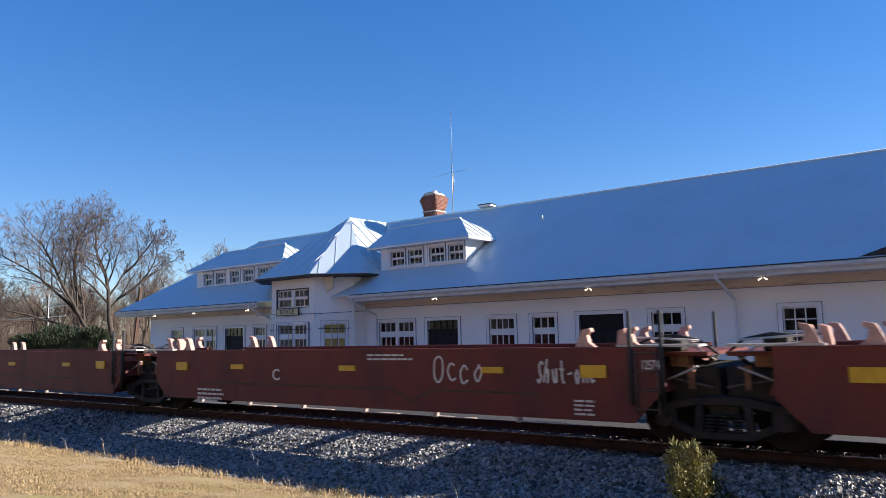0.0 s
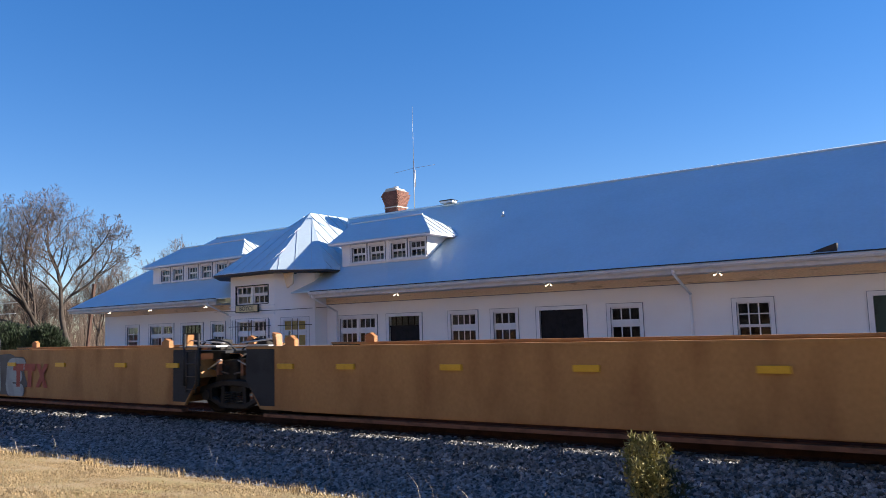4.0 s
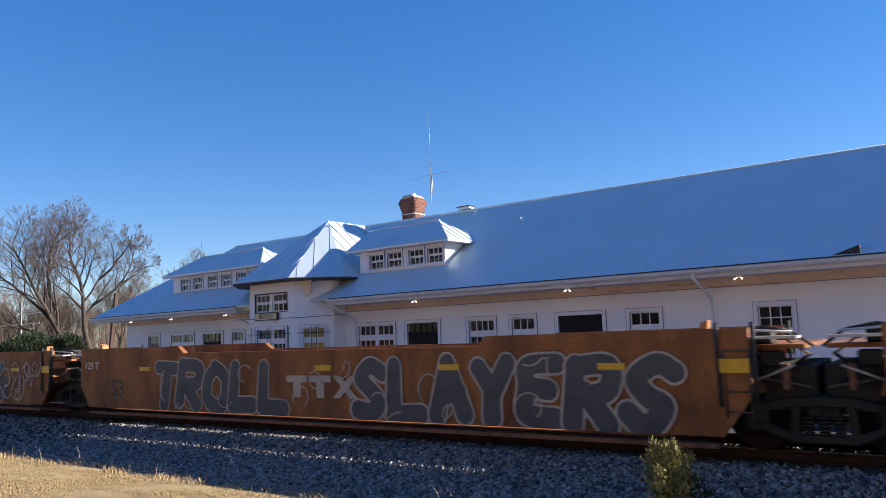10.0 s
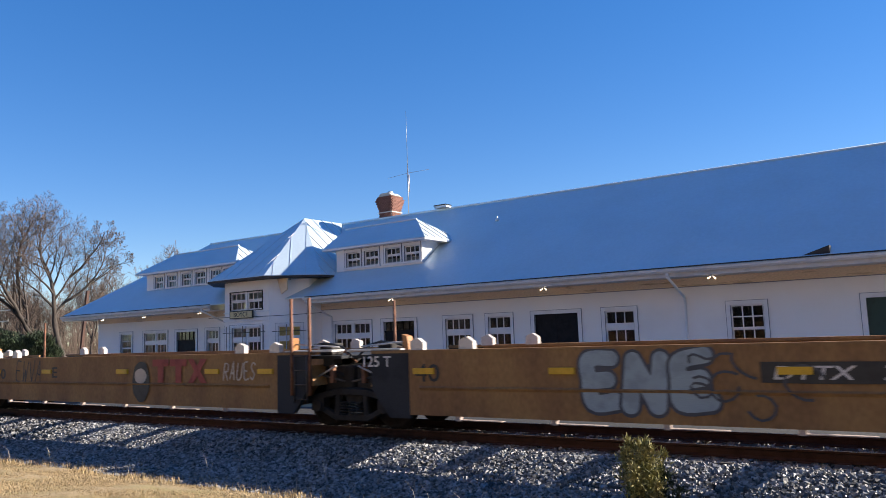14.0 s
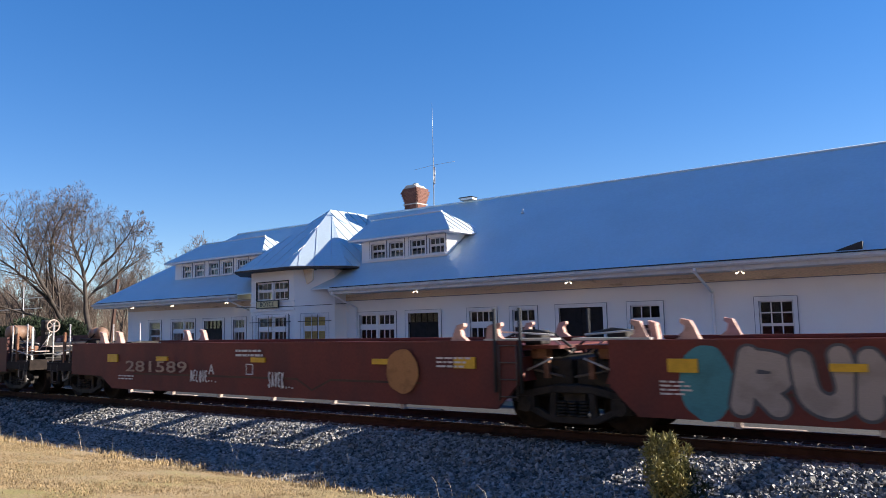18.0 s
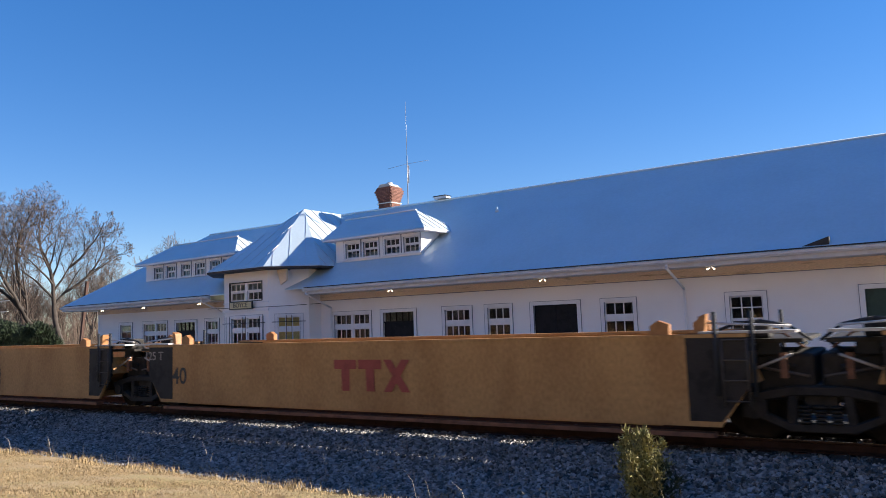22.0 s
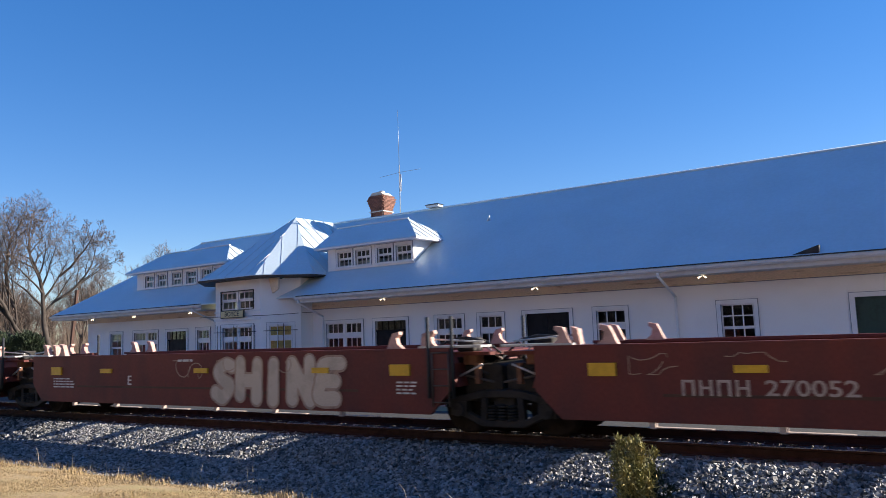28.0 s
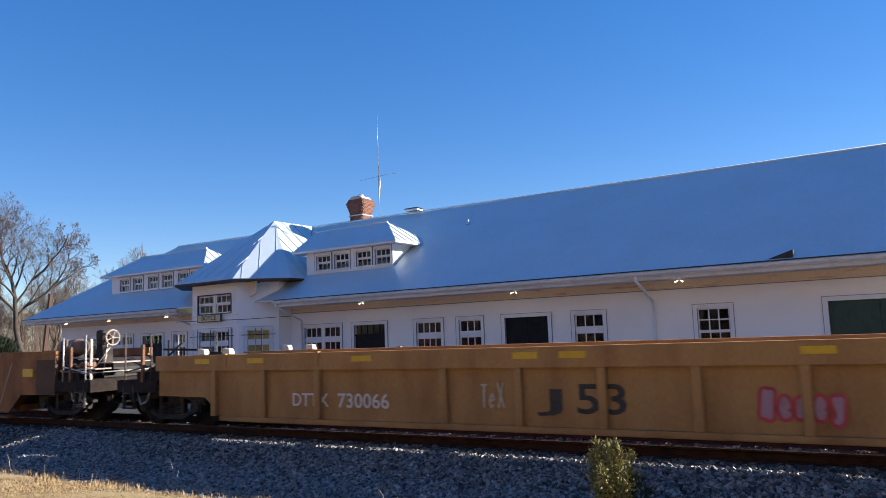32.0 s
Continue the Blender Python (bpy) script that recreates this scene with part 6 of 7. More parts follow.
small_print(12, 2, 13.27, 13.93, 0.76, 0.89, M_WHITE)
stencil(12, "53", 16.82, 17.33, 0.72, 1.06, M_WHITE)
stencil(12, "20/40", 3.76, 4.01, 0.88, 1.20, M_WHITE)
stencil(13, "DTTX", 5.39, 6.51, 0.88, 1.16, M_WHITE)
stencil(13, "733172", 6.73, 8.16, 0.90, 1.16, M_WHITE)
cloud(13, 8.15, 16.61, 0.18, 1.65, M_SLATE)
graffiti(13, "YB", 8.30, 11.08, 0.31, 1.61, M_SLATE, M_SILVER, "thin")
graffiti(13, "RSE", 11.08, 13.85, 0.28, 1.61, M_SLATE, M_SILVER, "thin")
graffiti(13, "NOK", 13.85, 16.16, 0.28, 1.61, M_SLATE, M_SILVER, "thin")
graffiti(13, "Wiro", 17.09, 18.06, 0.76, 1.39, None, M_PINK, "line")
stencil(14, "125 T", 1.12, 1.77, 1.30, 1.50, M_WHITE)
stencil(14, "53", 2.44, 3.01, 0.57, 1.03, M_BLACK)
graffiti(14, "TROLL", 4.39, 9.36, 0.25, 1.55, M_SLATE, M_SILVER, "thin")
block_logo(14, 9.28, 11.37, 0.68, 1.15, M_SILVER)
graffiti(14, "SLAYERS", 11.22, 17.95, 0.22, 1.60, M_SLATE, M_SILVER, "bubble")
stencil(15, "53", 1.76, 2.40, 0.57, 1.04, M_BLACK)
graffiti(15, "GARY", 5.19, 9.79, 0.29, 1.64, M_ORANGE, M_BROWNP, "thin")
graffiti(15, "CHEEKS", 13.37, 18.82, 0.33, 1.72, M_BROWNP, M_GREYP, "thin")
number_panel(15, "733172", 11.52, 14.64, 0.83, 1.19)
number_panel(16, "760807", 4.29, 7.51, 1.01, 1.36)
stencil(16, "B", 8.13, 8.40, 1.06, 1.31, M_BLACK)
graffiti(16, "ESEL", 1.6, 4.1, 0.42, 1.51, M_OLDGREY, M_BLACK, "bubble")
stencil(17, "125 T", 0.64, 1.37, 1.28, 1.51, M_WHITE)
patch(17, 1.27, 1.42, 1.00, 1.20, M_WHITE)
stencil(17, "40", 1.95, 2.49, 1.03, 1.35, M_BLACK)
patch(17, 2.99, 4.89, 0.35, 1.54, M_GREYP)
graffiti(17, "MZ", 3.01, 4.87, 0.37, 1.54, M_GREYP, M_BLACK, "bubble")
cloud(17, 4.91, 5.48, 0.85, 1.53, M_GREYP)
graffiti(17, "ZEN", 7.43, 10.05, 0.41, 1.56, M_GREYP, M_BLACK, "bubble")
block_logo(17, 9.92, 11.73, 0.96, 1.54, M_LOGORED)
stencil(18, "125 T", 0.56, 1.23, 1.28, 1.49, M_WHITE)
patch(18, 1.16, 1.31, 1.01, 1.17, M_WHITE)
stencil(18, "40", 1.89, 2.39, 1.02, 1.34, M_BLACK)
graffiti(18, "JPOB", 2.95, 7.03, 0.36, 1.48, M_GREYP, M_BLACK, "bubble")
graffiti(18, "eN", 6.95, 8.67, 0.89, 1.55, M_BLACK, M_SLATE, "fat")
block_logo(18, 9.84, 11.72, 0.95, 1.56, M_LOGORED)
graffiti(18, "RANEX", 12.16, 13.07, 0.96, 1.53, None, M_DULL, "line")
stencil(19, "125 T", 0.54, 1.17, 1.28, 1.49, M_WHITE)
patch(19, 1.11, 1.28, 1.00, 1.18, M_WHITE)
stencil(19, "40", 2.04, 2.64, 0.99, 1.29, M_BLACK)
stencil(19, "E", 5.17, 5.42, 1.04, 1.33, M_BLACK)
graffiti(19, "EWVA", 3.20, 4.67, 0.88, 1.52, None, M_BLACK, "line")
cloud(19, 8.87, 9.60, 0.43, 1.48, M_BLACK)
cloud(19, 8.97, 9.47, 0.90, 1.29, M_CREAM)
block_logo(19, 9.70, 11.73, 0.94, 1.50, M_LOGORED)
graffiti(19, "RAUES", 12.29, 13.39, 0.99, 1.42, None, M_CREAM, "line")
stencil(20, "125 T", 0.65, 1.33, 1.29, 1.50, M_WHITE)
stencil(20, "40", 1.90, 2.45, 1.01, 1.34, M_BLACK)
graffiti(20, "ENE", 5.22, 7.40, 0.51, 1.57, M_BLUEGREY, M_SLATE, "fat")
number_panel(20, "760807", 8.00, 11.30, 1.02, 1.34)
cloud(20, 11.90, 13.18, 0.39, 1.53, M_BLACK)
cloud(20, 12.05, 13.05, 0.49, 1.46, M_GREYP)
graffiti(22, "937", 9.57, 13.96, 0.24, 1.57, M_BLUEGREY, M_GREYP, "fat")
graffiti(22, "KASER", 14.27, 17.32, 0.38, 1.63, M_GREYP, M_PLATE, "fat")
small_print(22, 5, 17.41, 18.45, 0.56, 1.32, M_WHITE)
stencil(23, "53", 1.46, 2.26, 0.61, 1.07, M_WHITE)
stencil(23, "125T", 0.67, 1.15, 1.36, 1.52, M_WHITE)
stencil(23, "48", 2.23, 2.43, 1.40, 1.56, M_WHITE)
stencil(23, "45", 2.69, 2.88, 1.40, 1.56, M_WHITE)
stencil(23, "40/20", 3.45, 3.66, 1.31, 1.56, M_WHITE)
graffiti(23, "ROUSE", 4.16, 8.05, 0.34, 1.60, M_BLUEGREY, M_SLATE, "bubble")
small_print(23, 1, 8.32, 8.89, 1.01, 1.10, M_WHITE)
stencil(23, "B", 10.6, 10.8, 0.92, 1.14, M_WHITE)
small_print(23, 1, 8.3, 9.6, 0.98, 1.08, M_WHITE)
small_print(23, 4, 18.49, 19.05, 0.79, 1.18, M_WHITE)
stencil(24, "A", 6.15, 6.37, 0.86, 1.10, M_WHITE)
graffiti(24, "MELQUE...", 5.44, 6.50, 0.67, 0.96, None, M_WHITE, "line")
graffiti(24, "SAVEK...", 8.28, 9.16, 0.61, 0.96, None, M_WHITE, "line")
stencil(24, "281589", 2.72, 5.36, 0.87, 1.16, M_FADE)
small_print(24, 2, 7.20, 8.48, 1.27, 1.48, M_WHITE)
framed_box(24, 7.57, 7.81, 0.88, 1.13, M_WHITE)
small_print(24, 2, 2.38, 3.16, 0.64, 0.79, M_WHITE)
cloud(24, 11.74, 12.56, 0.59, 1.49, M_OCHRE)
small_print(24, 3, 12.98, 13.77, 1.11, 1.34, M_WHITE)
cloud(25, 1.96, 2.80, 0.36, 1.56, M_TEAL)
graffiti(25, "RUNER", 2.80, 6.80, 0.50, 1.55, M_GREYP, M_SLATE, "bubble")
small_print(25, 4, 1.68, 2.19, 0.75, 1.00, M_WHITE)
cloud(25, 11.64, 12.56, 0.67, 1.53, M_OCHRE)
cloud(25, 11.82, 12.41, 0.79, 1.44, M_RED)
cloud(25, 11.93, 12.31, 0.93, 1.32, M_OCHRE)
small_print(25, 4, 12.92, 13.72, 1.07, 1.39, M_WHITE)
cloud(26, 2.30, 4.62, 0.44, 1.61, M_BLUEGREY)
stencil(26, "D", 5.14, 5.31, 0.88, 1.15, M_WHITE)
cloud(26, 5.50, 6.74, 0.85, 1.58, M_TEAL)
graffiti(26, "STRANSE", 5.84, 11.70, 0.35, 1.59, M_GREYP, M_BLACK, "bubble")
cloud(26, 11.29, 11.95, 0.76, 1.40, M_TEAL)
cloud(26, 11.76, 12.54, 0.66, 1.56, M_OCHRE)
small_print(26, 1, 11.77, 12.79, 0.47, 0.62, M_WHITE)
small_print(26, 4, 1.67, 2.11, 0.79, 1.05, M_WHITE)
stencil(27, "C", 5.06, 5.26, 0.91, 1.17, M_WHITE)
graffiti(27, "YUNO", 4.90, 5.44, 1.34, 1.57, None, M_WHITE, "line")
graffiti(27, "SIMALS", 4.43, 5.20, 0.51, 0.79, None, M_WHITE, "line")
small_print(27, 4, 1.75, 2.23, 0.78, 1.05, M_WHITE)
cloud(27, 5.58, 11.04, 0.39, 0.9, M_PINK)
graffiti(27, "DEIDME", 5.69, 10.52, 0.51, 1.52, M_BLUEGREY, M_PLATE, "fat")
cloud(27, 11.75, 12.65, 0.67, 1.55, M_OCHRE)
small_print(27, 4, 13.05, 13.69, 1.11, 1.37, M_WHITE)
cloud(28, 1.38, 8.67, 0.8, 1.5, M_TEAL)
graffiti(28, "RUINR", 2.02, 7.80, 0.42, 1.54, M_GREYP, M_PLATE, "bubble")
stencil(28, "B", 9.41, 9.63, 0.88, 1.15, M_WHITE)
stencil(28, "=", 10.36, 11.62, 0.91, 1.15, M_FADE)
stencil(28, "237949", 11.79, 13.06, 0.88, 1.19, M_DULL)
stencil(28, "L 261-6", 14.02, 14.44, 0.81, 0.92, M_WHITE)
small_print(28, 2, 10.84, 12.34, 0.65, 0.79, M_WHITE)
small_print(28, 2, 12.39, 13.64, 0.66, 0.79, M_WHITE)
framed_box(28, 7.76, 8.01, 0.90, 1.15, M_WHITE)
stencil(29, "40", 1.72, 2.25, 0.70, 1.13, M_BLACK)
number_panel(29, "743238", 3.70, 6.02, 0.88, 1.18)
stencil(30, "125 T", 0.72, 1.39, 1.25, 1.46, M_GREYP)
stencil(30, "40", 1.74, 2.27, 0.68, 1.08, M_BLACK)
block_logo(30, 6.92, 8.82, 0.63, 1.25, M_LOGORED)
stencil(31, "40", 1.61, 2.24, 0.53, 0.99, M_BLACK)
block_logo(31, 6.81, 8.75, 0.64, 1.21, M_LOGORED)
graffiti(31, "OMPHY", 9.77, 12.08, 0.50, 1.25, None, M_BLACK, "line")
stencil(32, "40", 1.64, 2.03, 0.71, 1.06, M_BLACK)
cloud(32, 3.25, 4.26, 0.31, 1.51, M_BLACK)
cloud(32, 3.30, 4.11, 0.39, 1.40, M_OCHRE)
stencil(32, "C", 2.68, 3.14, 0.41, 1.23, M_SLATE)
block_logo(32, 6.77, 8.67, 0.61, 1.24, M_LOGORED)
graffiti(32, "nftl", 9.69, 12.24, 0.40, 1.39, None, M_BLACK, "line")
stencil(33, "125-T", 0.57, 1.04, 1.29, 1.48, M_WHITE)
stencil(33, "40", 1.53, 2.00, 0.57, 0.97, M_BLACK)
graffiti(33, "WORE", 1.78, 5.52, 0.28, 1.43, M_OLDGREY, M_BROWNP, "thin")
stencil(33, "A", 9.26, 9.51, 0.89, 1.13, M_LOGORED)
number_panel(33, "743238", 9.73, 11.95, 0.84, 1.14)
patch(33, 9.57, 9.84, 0.32, 1.55, M_SLATE)
small_print(33, 3, 15.27, 15.71, 1.12, 1.39, M_WHITE)
stencil(34, "DTTX", 1.81, 2.45, 0.52, 0.76, M_WHITE)
stencil(34, "745817", 3.31, 4.31, 0.52, 0.74, M_WHITE)
stencil(34, "40", 6.32, 6.93, 0.53, 0.96, M_OCHRE)
stencil(35, "B", 5.87, 6.06, 0.86, 1.12, M_WHITE)
slant_logo(35, 7.83, 10.77, 0.75, 1.31, M_FADE)
small_print(35, 1, 7.06, 9.01, 1.40, 1.48, M_WHITE)
framed_box(35, 7.28, 7.53, 0.82, 1.09, M_WHITE)
stencil(35, "270052", 2.38, 4.84, 0.83, 1.09, M_FADE)
slant_logo(37, 8.43, 11.42, 0.78, 1.25, M_FADE)
small_print(37, 4, 13.64, 14.15, 0.72, 0.97, M_WHITE)
stencil(38, "E", 5.19, 5.34, 0.87, 1.10, M_WHITE)
small_print(38, 4, 1.89, 2.93, 0.76, 1.05, M_WHITE)
small_print(38, 1, 7.11, 7.74, 1.40, 1.51, M_WHITE)
graffiti(38, "SHINE", 8.31, 12.23, 0.43, 1.53, M_CREAM, M_FADE, "bubble")
small_print(38, 4, 13.51, 14.03, 0.75, 1.02, M_WHITE)
stencil(39, "=", 3.29, 4.33, 0.82, 1.06, M_DULL)
stencil(39, "270052", 4.47, 5.66, 0.83, 1.06, M_DULL)
stencil(39, "A", 6.39, 6.60, 0.84, 1.06, M_WHITE)
slant_logo(39, 8.25, 11.20, 0.77, 1.32, M_FADE)
graffiti(39, "Neek", 11.83, 13.15, 0.80, 1.40, None, M_FADE, "line")
small_print(39, 1, 6.80, 9.47, 1.42, 1.52, M_WHITE)
framed_box(39, 7.80, 8.02, 0.85, 1.08, M_WHITE)
stencil(39, "L 261-9", 14.08, 14.51, 0.84, 0.95, M_WHITE)
small_print(39, 3, 13.82, 14.55, 1.35, 1.52, M_WHITE)
small_print(39, 2, 11.81, 13.79, 0.66, 0.79, M_WHITE)
stencil(40, "53", 1.36, 2.58, 0.48, 1.01, M_BLACK)
number_panel(40, "766908", 5.02, 8.22, 0.89, 1.26)
cloud(40, 8.35, 9.48, 0.36, 1.61, M_TEAL)
graffiti(40, "PELSK", 8.60, 14.14, 0.38, 1.62, M_CREAM, M_BLACK, "bubble")
cloud(40, 14.09, 14.74, 0.92, 1.39, M_TEAL)
stencil(41, "53", 1.92, 2.70, 0.48, 0.98, M_BLACK)
cloud(41, 3.65, 10.65, 0.54, 1.59, M_PURPLE)
patch(41, 4.17, 10.45, 1.15, 1.57, M_SLATE)
graffiti(41, "ASEN", 11.08, 15.20, 0.35, 1.4, M_TEAL, M_BLUEGREY, "thin")
graffiti(41, "MARI", 15.20, 18.39, 0.35, 1.4, M_BROWNP, M_BLUEGREY, "thin")
stencil(42, "53", 1.79, 2.55, 0.49, 0.93, M_BLACK)
stencil(42, "125 T", 0.48, 1.18, 1.40, 1.59, M_WHITE)
graffiti(42, "LENS", 4.29, 8.11, 0.36, 1.65, M_OLDGREY, M_SLATE, "bubble")
stencil(42, "B", 10.85, 11.10, 1.01, 1.23, M_BLACK)
number_panel(42, "766908", 11.49, 14.70, 0.90, 1.23)
graffiti(42, "SKV", 14.83, 18.03, 0.46, 1.54, None, M_GREYP, "line")
stencil(43, "DTTX", 4.05, 4.99, 0.58, 0.84, M_WHITE)
stencil(43, "730066", 5.23, 6.46, 0.56, 0.85, M_WHITE)
stencil(43, "53", 10.20, 11.02, 0.55, 1.04, M_BLACK)
stencil(43, "J", 9.48, 9.94, 0.51, 0.95, M_BLACK)
graffiti(43, "Nerey", 12.96, 14.10, 0.52, 1.03, M_PINK, M_REDP, "fat")
graffiti(43, "TeX", 8.42, 8.91, 0.61, 1.04, None, M_CREAM, "line")
patch(43, 13.01, 13.47, 1.34, 1.46, M_REFLECT)
swirls(29, 6.2, 9.4, 0.32, 1.5, M_RUSTLINE, 15, 21, 0.045)
swirls(13, 9.0, 19.0, 0.3, 1.6, M_SILVER, 26, 3, 0.035)
swirls(3, 1.4, 14.2, 0.32, 1.5, M_BLACK, 22, 4, 0.04)
swirls(4, 2.0, 12.5, 0.32, 1.5, M_BLACK, 16, 5, 0.04)
swirls(4, 2.0, 12.5, 0.32, 1.5, M_CREAM, 8, 6, 0.03)
swirls(14, 2.6, 17.6, 0.3, 1.5, M_SILVER, 12, 7, 0.03)
swirls(17, 4.2, 8.0, 0.3, 1.5, M_BLACK, 8, 8, 0.04)
swirls(5, 3.6, 13.5, 0.32, 1.5, M_BLACK, 14, 9, 0.045)
swirls(41, 2.6, 18.0, 0.3, 1.5, M_BROWNP, 16, 10, 0.05)
swirls(22, 11.0, 18.0, 0.3, 1.5, M_GREYP, 6, 11, 0.03)
swirls(33, 1.9, 5.4, 0.3, 1.4, M_CREAM, 6, 12, 0.04)
swirls(38, 6.4, 11.0, 1.0, 1.5, M_FADE, 4, 13, 0.02)
swirls(39, 2.5, 7.6, 1.1, 1.5, M_FADE, 5, 14, 0.015)
swirls(20, 7.0, 10.0, 0.3, 1.5, M_SLATE, 6, 15, 0.04)
swirls(23, 10.4, 11.8, 1.25, 1.58, M_WHITE, 7, 31, 0.018)
swirls(23, 12.6, 13.9, 1.2, 1.58, M_WHITE, 8, 32, 0.018)
swirls(23, 16.45, 17.6, 1.0, 1.5, M_GREYP, 9, 33, 0.022)
swirls(23, 16.7, 17.9, 0.6, 1.1, M_GREYP, 8, 36, 0.022)
swirls(23, 8.0, 8.9, 1.25, 1.55, M_WHITE, 5, 34, 0.016)
swirls(4, 12.6, 13.4, 1.2, 1.5, M_SILVER, 6, 35, 0.03)
# ---- trees and shrubs ----
M_BARK = material("grey_brown_bark", (0.052, 0.04, 0.033), 0.9, vary=0.3, scale=3, fine=30, bump=0.3)
M_TWIG = material("tan_winter_twigs", (0.13, 0.093, 0.073), 0.9, vary=0.25, scale=0.4, bump=0, island=0.3)
# Very pale bark, so the added wood throws fill light on the station
M_FILLWOOD = material("pale_fill_bark", (0.44, 0.38, 0.32), 0.9, vary=0.3, scale=0.4, bump=0, island=0.4)
M_CEDARSHADE = material("shaded_cedar_foliage", (0.035, 0.045, 0.02), 0.85, vary=0.3, scale=5, bump=0, island=0.5)
M_NEEDLE = material("dark_evergreen_foliage", (0.02, 0.036, 0.014), 0.8, vary=0.35, scale=1.2, bump=0, island=0.5)
M_CEDAR = material("olive_cedar_foliage", (0.25, 0.215, 0.075), 0.8, vary=0.3, scale=5, bump=0, island=0.5, second=(0.16, 0.16, 0.05), patch=(0.42, 0.6))


def limb_mesh(name, rows, sides, mat):
    verts, faces = [], []
    for p, q, r, r2 in rows:
        d = (q - p).normalized()
        a = d.orthogonal().normalized()
        b = d.cross(a)
        k = len(verts)
        for c, rad in ((p, r), (q + d * r2 * 0.4, r2)):
            for j in range(sides):
                t = j * 2 * math.pi / sides
                verts.append(tuple(c + (a * math.cos(t) + b * math.sin(t)) * rad))
        for j in range(sides):
            faces.append((k + j, k + (j + 1) % sides, k + sides + (j + 1) % sides, k + sides + j))
    me = bpy.data.meshes.new(name)
    me.from_pydata(verts, [], faces)
    me.materials.append(mat)
    for f in me.polygons:
        f.use_smooth = sides > 4
    return me


def bough(rng, segs, twigs, p, d, bend, length, r, level, top):
    """One smooth limb that turns by bend on its way and carries alternate side limbs."""
    n = max(4, int(length / 0.55)) if level < 2 else 4
    axis = d.cross(Vector((rng.uniform(-1, 1), rng.uniform(-1, 1), rng.uniform(-1, 1)))).normalized() if bend is None else bend[0]
    total = rng.uniform(-0.5, 0.5) if bend is None else bend[1]
    side = rng.choice((-1, 1))
    end = max(0.011, r * (0.22 if level < 2 else 0.4))
    for i in range(n):
        d = Matrix.Rotation(total / n, 3, axis) @ d
        d = (d + Vector((rng.uniform(-1, 1), rng.uniform(-1, 1), rng.uniform(-0.7, 1))) * (0.15 if level < 2 else 0.17)).normalized()
        q = p + d * (length / n)
        ra, rb = r + (end - r) * i / n, r + (end - r) * (i + 1) / n
        (segs if level < 2 else twigs).append((p, q, ra, rb))
        if level < top and (i + 1) / n > (0.36 if level == 0 else 0.2):
            for _ in range(2 if level >= top - 1 and i % 2 else 1):
                side = -side
                out = d.cross(Vector((rng.uniform(-0.8, 0.8), rng.uniform(-0.2, 0.2) + 1, rng.uniform(-0.3, 0.3)))).normalized()
                e = (d + out * side * rng.uniform(0.5, 1.0) + Vector((0, 0, 0.22))).normalized()
                left = 1 - 0.55 * (i + 1) / n
                bough(rng, segs, twigs, q, e, None, length * left * rng.uniform(0.38, 0.55) if level == 0 else length * left * rng.uniform(0.6, 0.98), max(0.012, rb * 0.62), level + 1, top)
        p = q


def limbed_tree(m, seed, limbs, top, label):
    """limbs: start across and up, heading and turn in degrees, length, thickness."""
    rng = random.Random(seed)
    segs, twigs = [], []
    for u, w, heading, turn, length, r in limbs:
        a = radians(heading)
        d = Vector((math.cos(a), rng.uniform(-0.12, 0.12), math.sin(a))).normalized()
        start = Vector((u, 0, w))
        if w > 0.5:
            start = min((q for _, q, ra, rb in segs if rb > r * 0.45), key=lambda q: (q - start).length)
        bough(rng, segs, twigs, start, d, (Vector((0, -1, 0)), radians(turn)), length, r, 0, top)
    tree = thing("tree", m, label, "tree", "bare winter trees")
    part("trunk", limb_mesh("trunk", segs, 7, M_BARK), None, tree, "grey-brown trunk and limbs")
    part("crown", limb_mesh("crown", twigs, 3, M_TWIG), None, tree, "fine bare twigs")
    return tree


# the tall one beside the station; its stems lean apart
limbed_tree(pose(-60.5, 34.4, -0.3, 0, 0, 60.4), 8, [(0, 0, 112, 2, 12.6, 0.25), (-1.8, 4.3, 140, 18, 8.6, 0.15), (-1.3, 3.2, 160, 16, 8.4, 0.13), (0.1, 6.0, 126, -24, 7.6, 0.17), (0.4, 0, 93, 4, 12.8, 0.26), (0, 8.1, 45, 4, 4.8, 0.12), (0.2, 5.7, 27, 38, 6.2, 0.13), (2.3, 7.0, 40, -14, 3.8, 0.08)], 4, "tall broad bare tree with leaning grey stems")
wood = [limbed_tree(pose(x, y, 0), sd, [(0, -0.3, 88, 5, 10.5, 0.17), (0.1, 2.2, 115, -14, 7.5, 0.11), (0.05, 2.8, 62, 16, 7.5, 0.11), (0, 4.2, 125, -20, 5.0, 0.08)], 3, "bare leafless tree at the edge of the wood") for x, y, sd in ((-118, 58, 21), (-100, 62, 22), (-106, 55, 23))]
rng = random.Random(9)
for i in range(84):
    y = rng.uniform(52, 92)
    ratio = rng.uniform(-2.75, -1.32) if i < 72 else rng.uniform(-1.32, -0.95)
    t = copy_thing(wood[i % 3], pose(ratio * y, y, rng.uniform(-0.5, 0.2), 0, 0, rng.uniform(0, 360)))
    sc = rng.uniform(0.75, 1.1) if i < 72 else rng.uniform(0.7, 0.9)
    t.scale = (sc, sc, sc)
rows = []
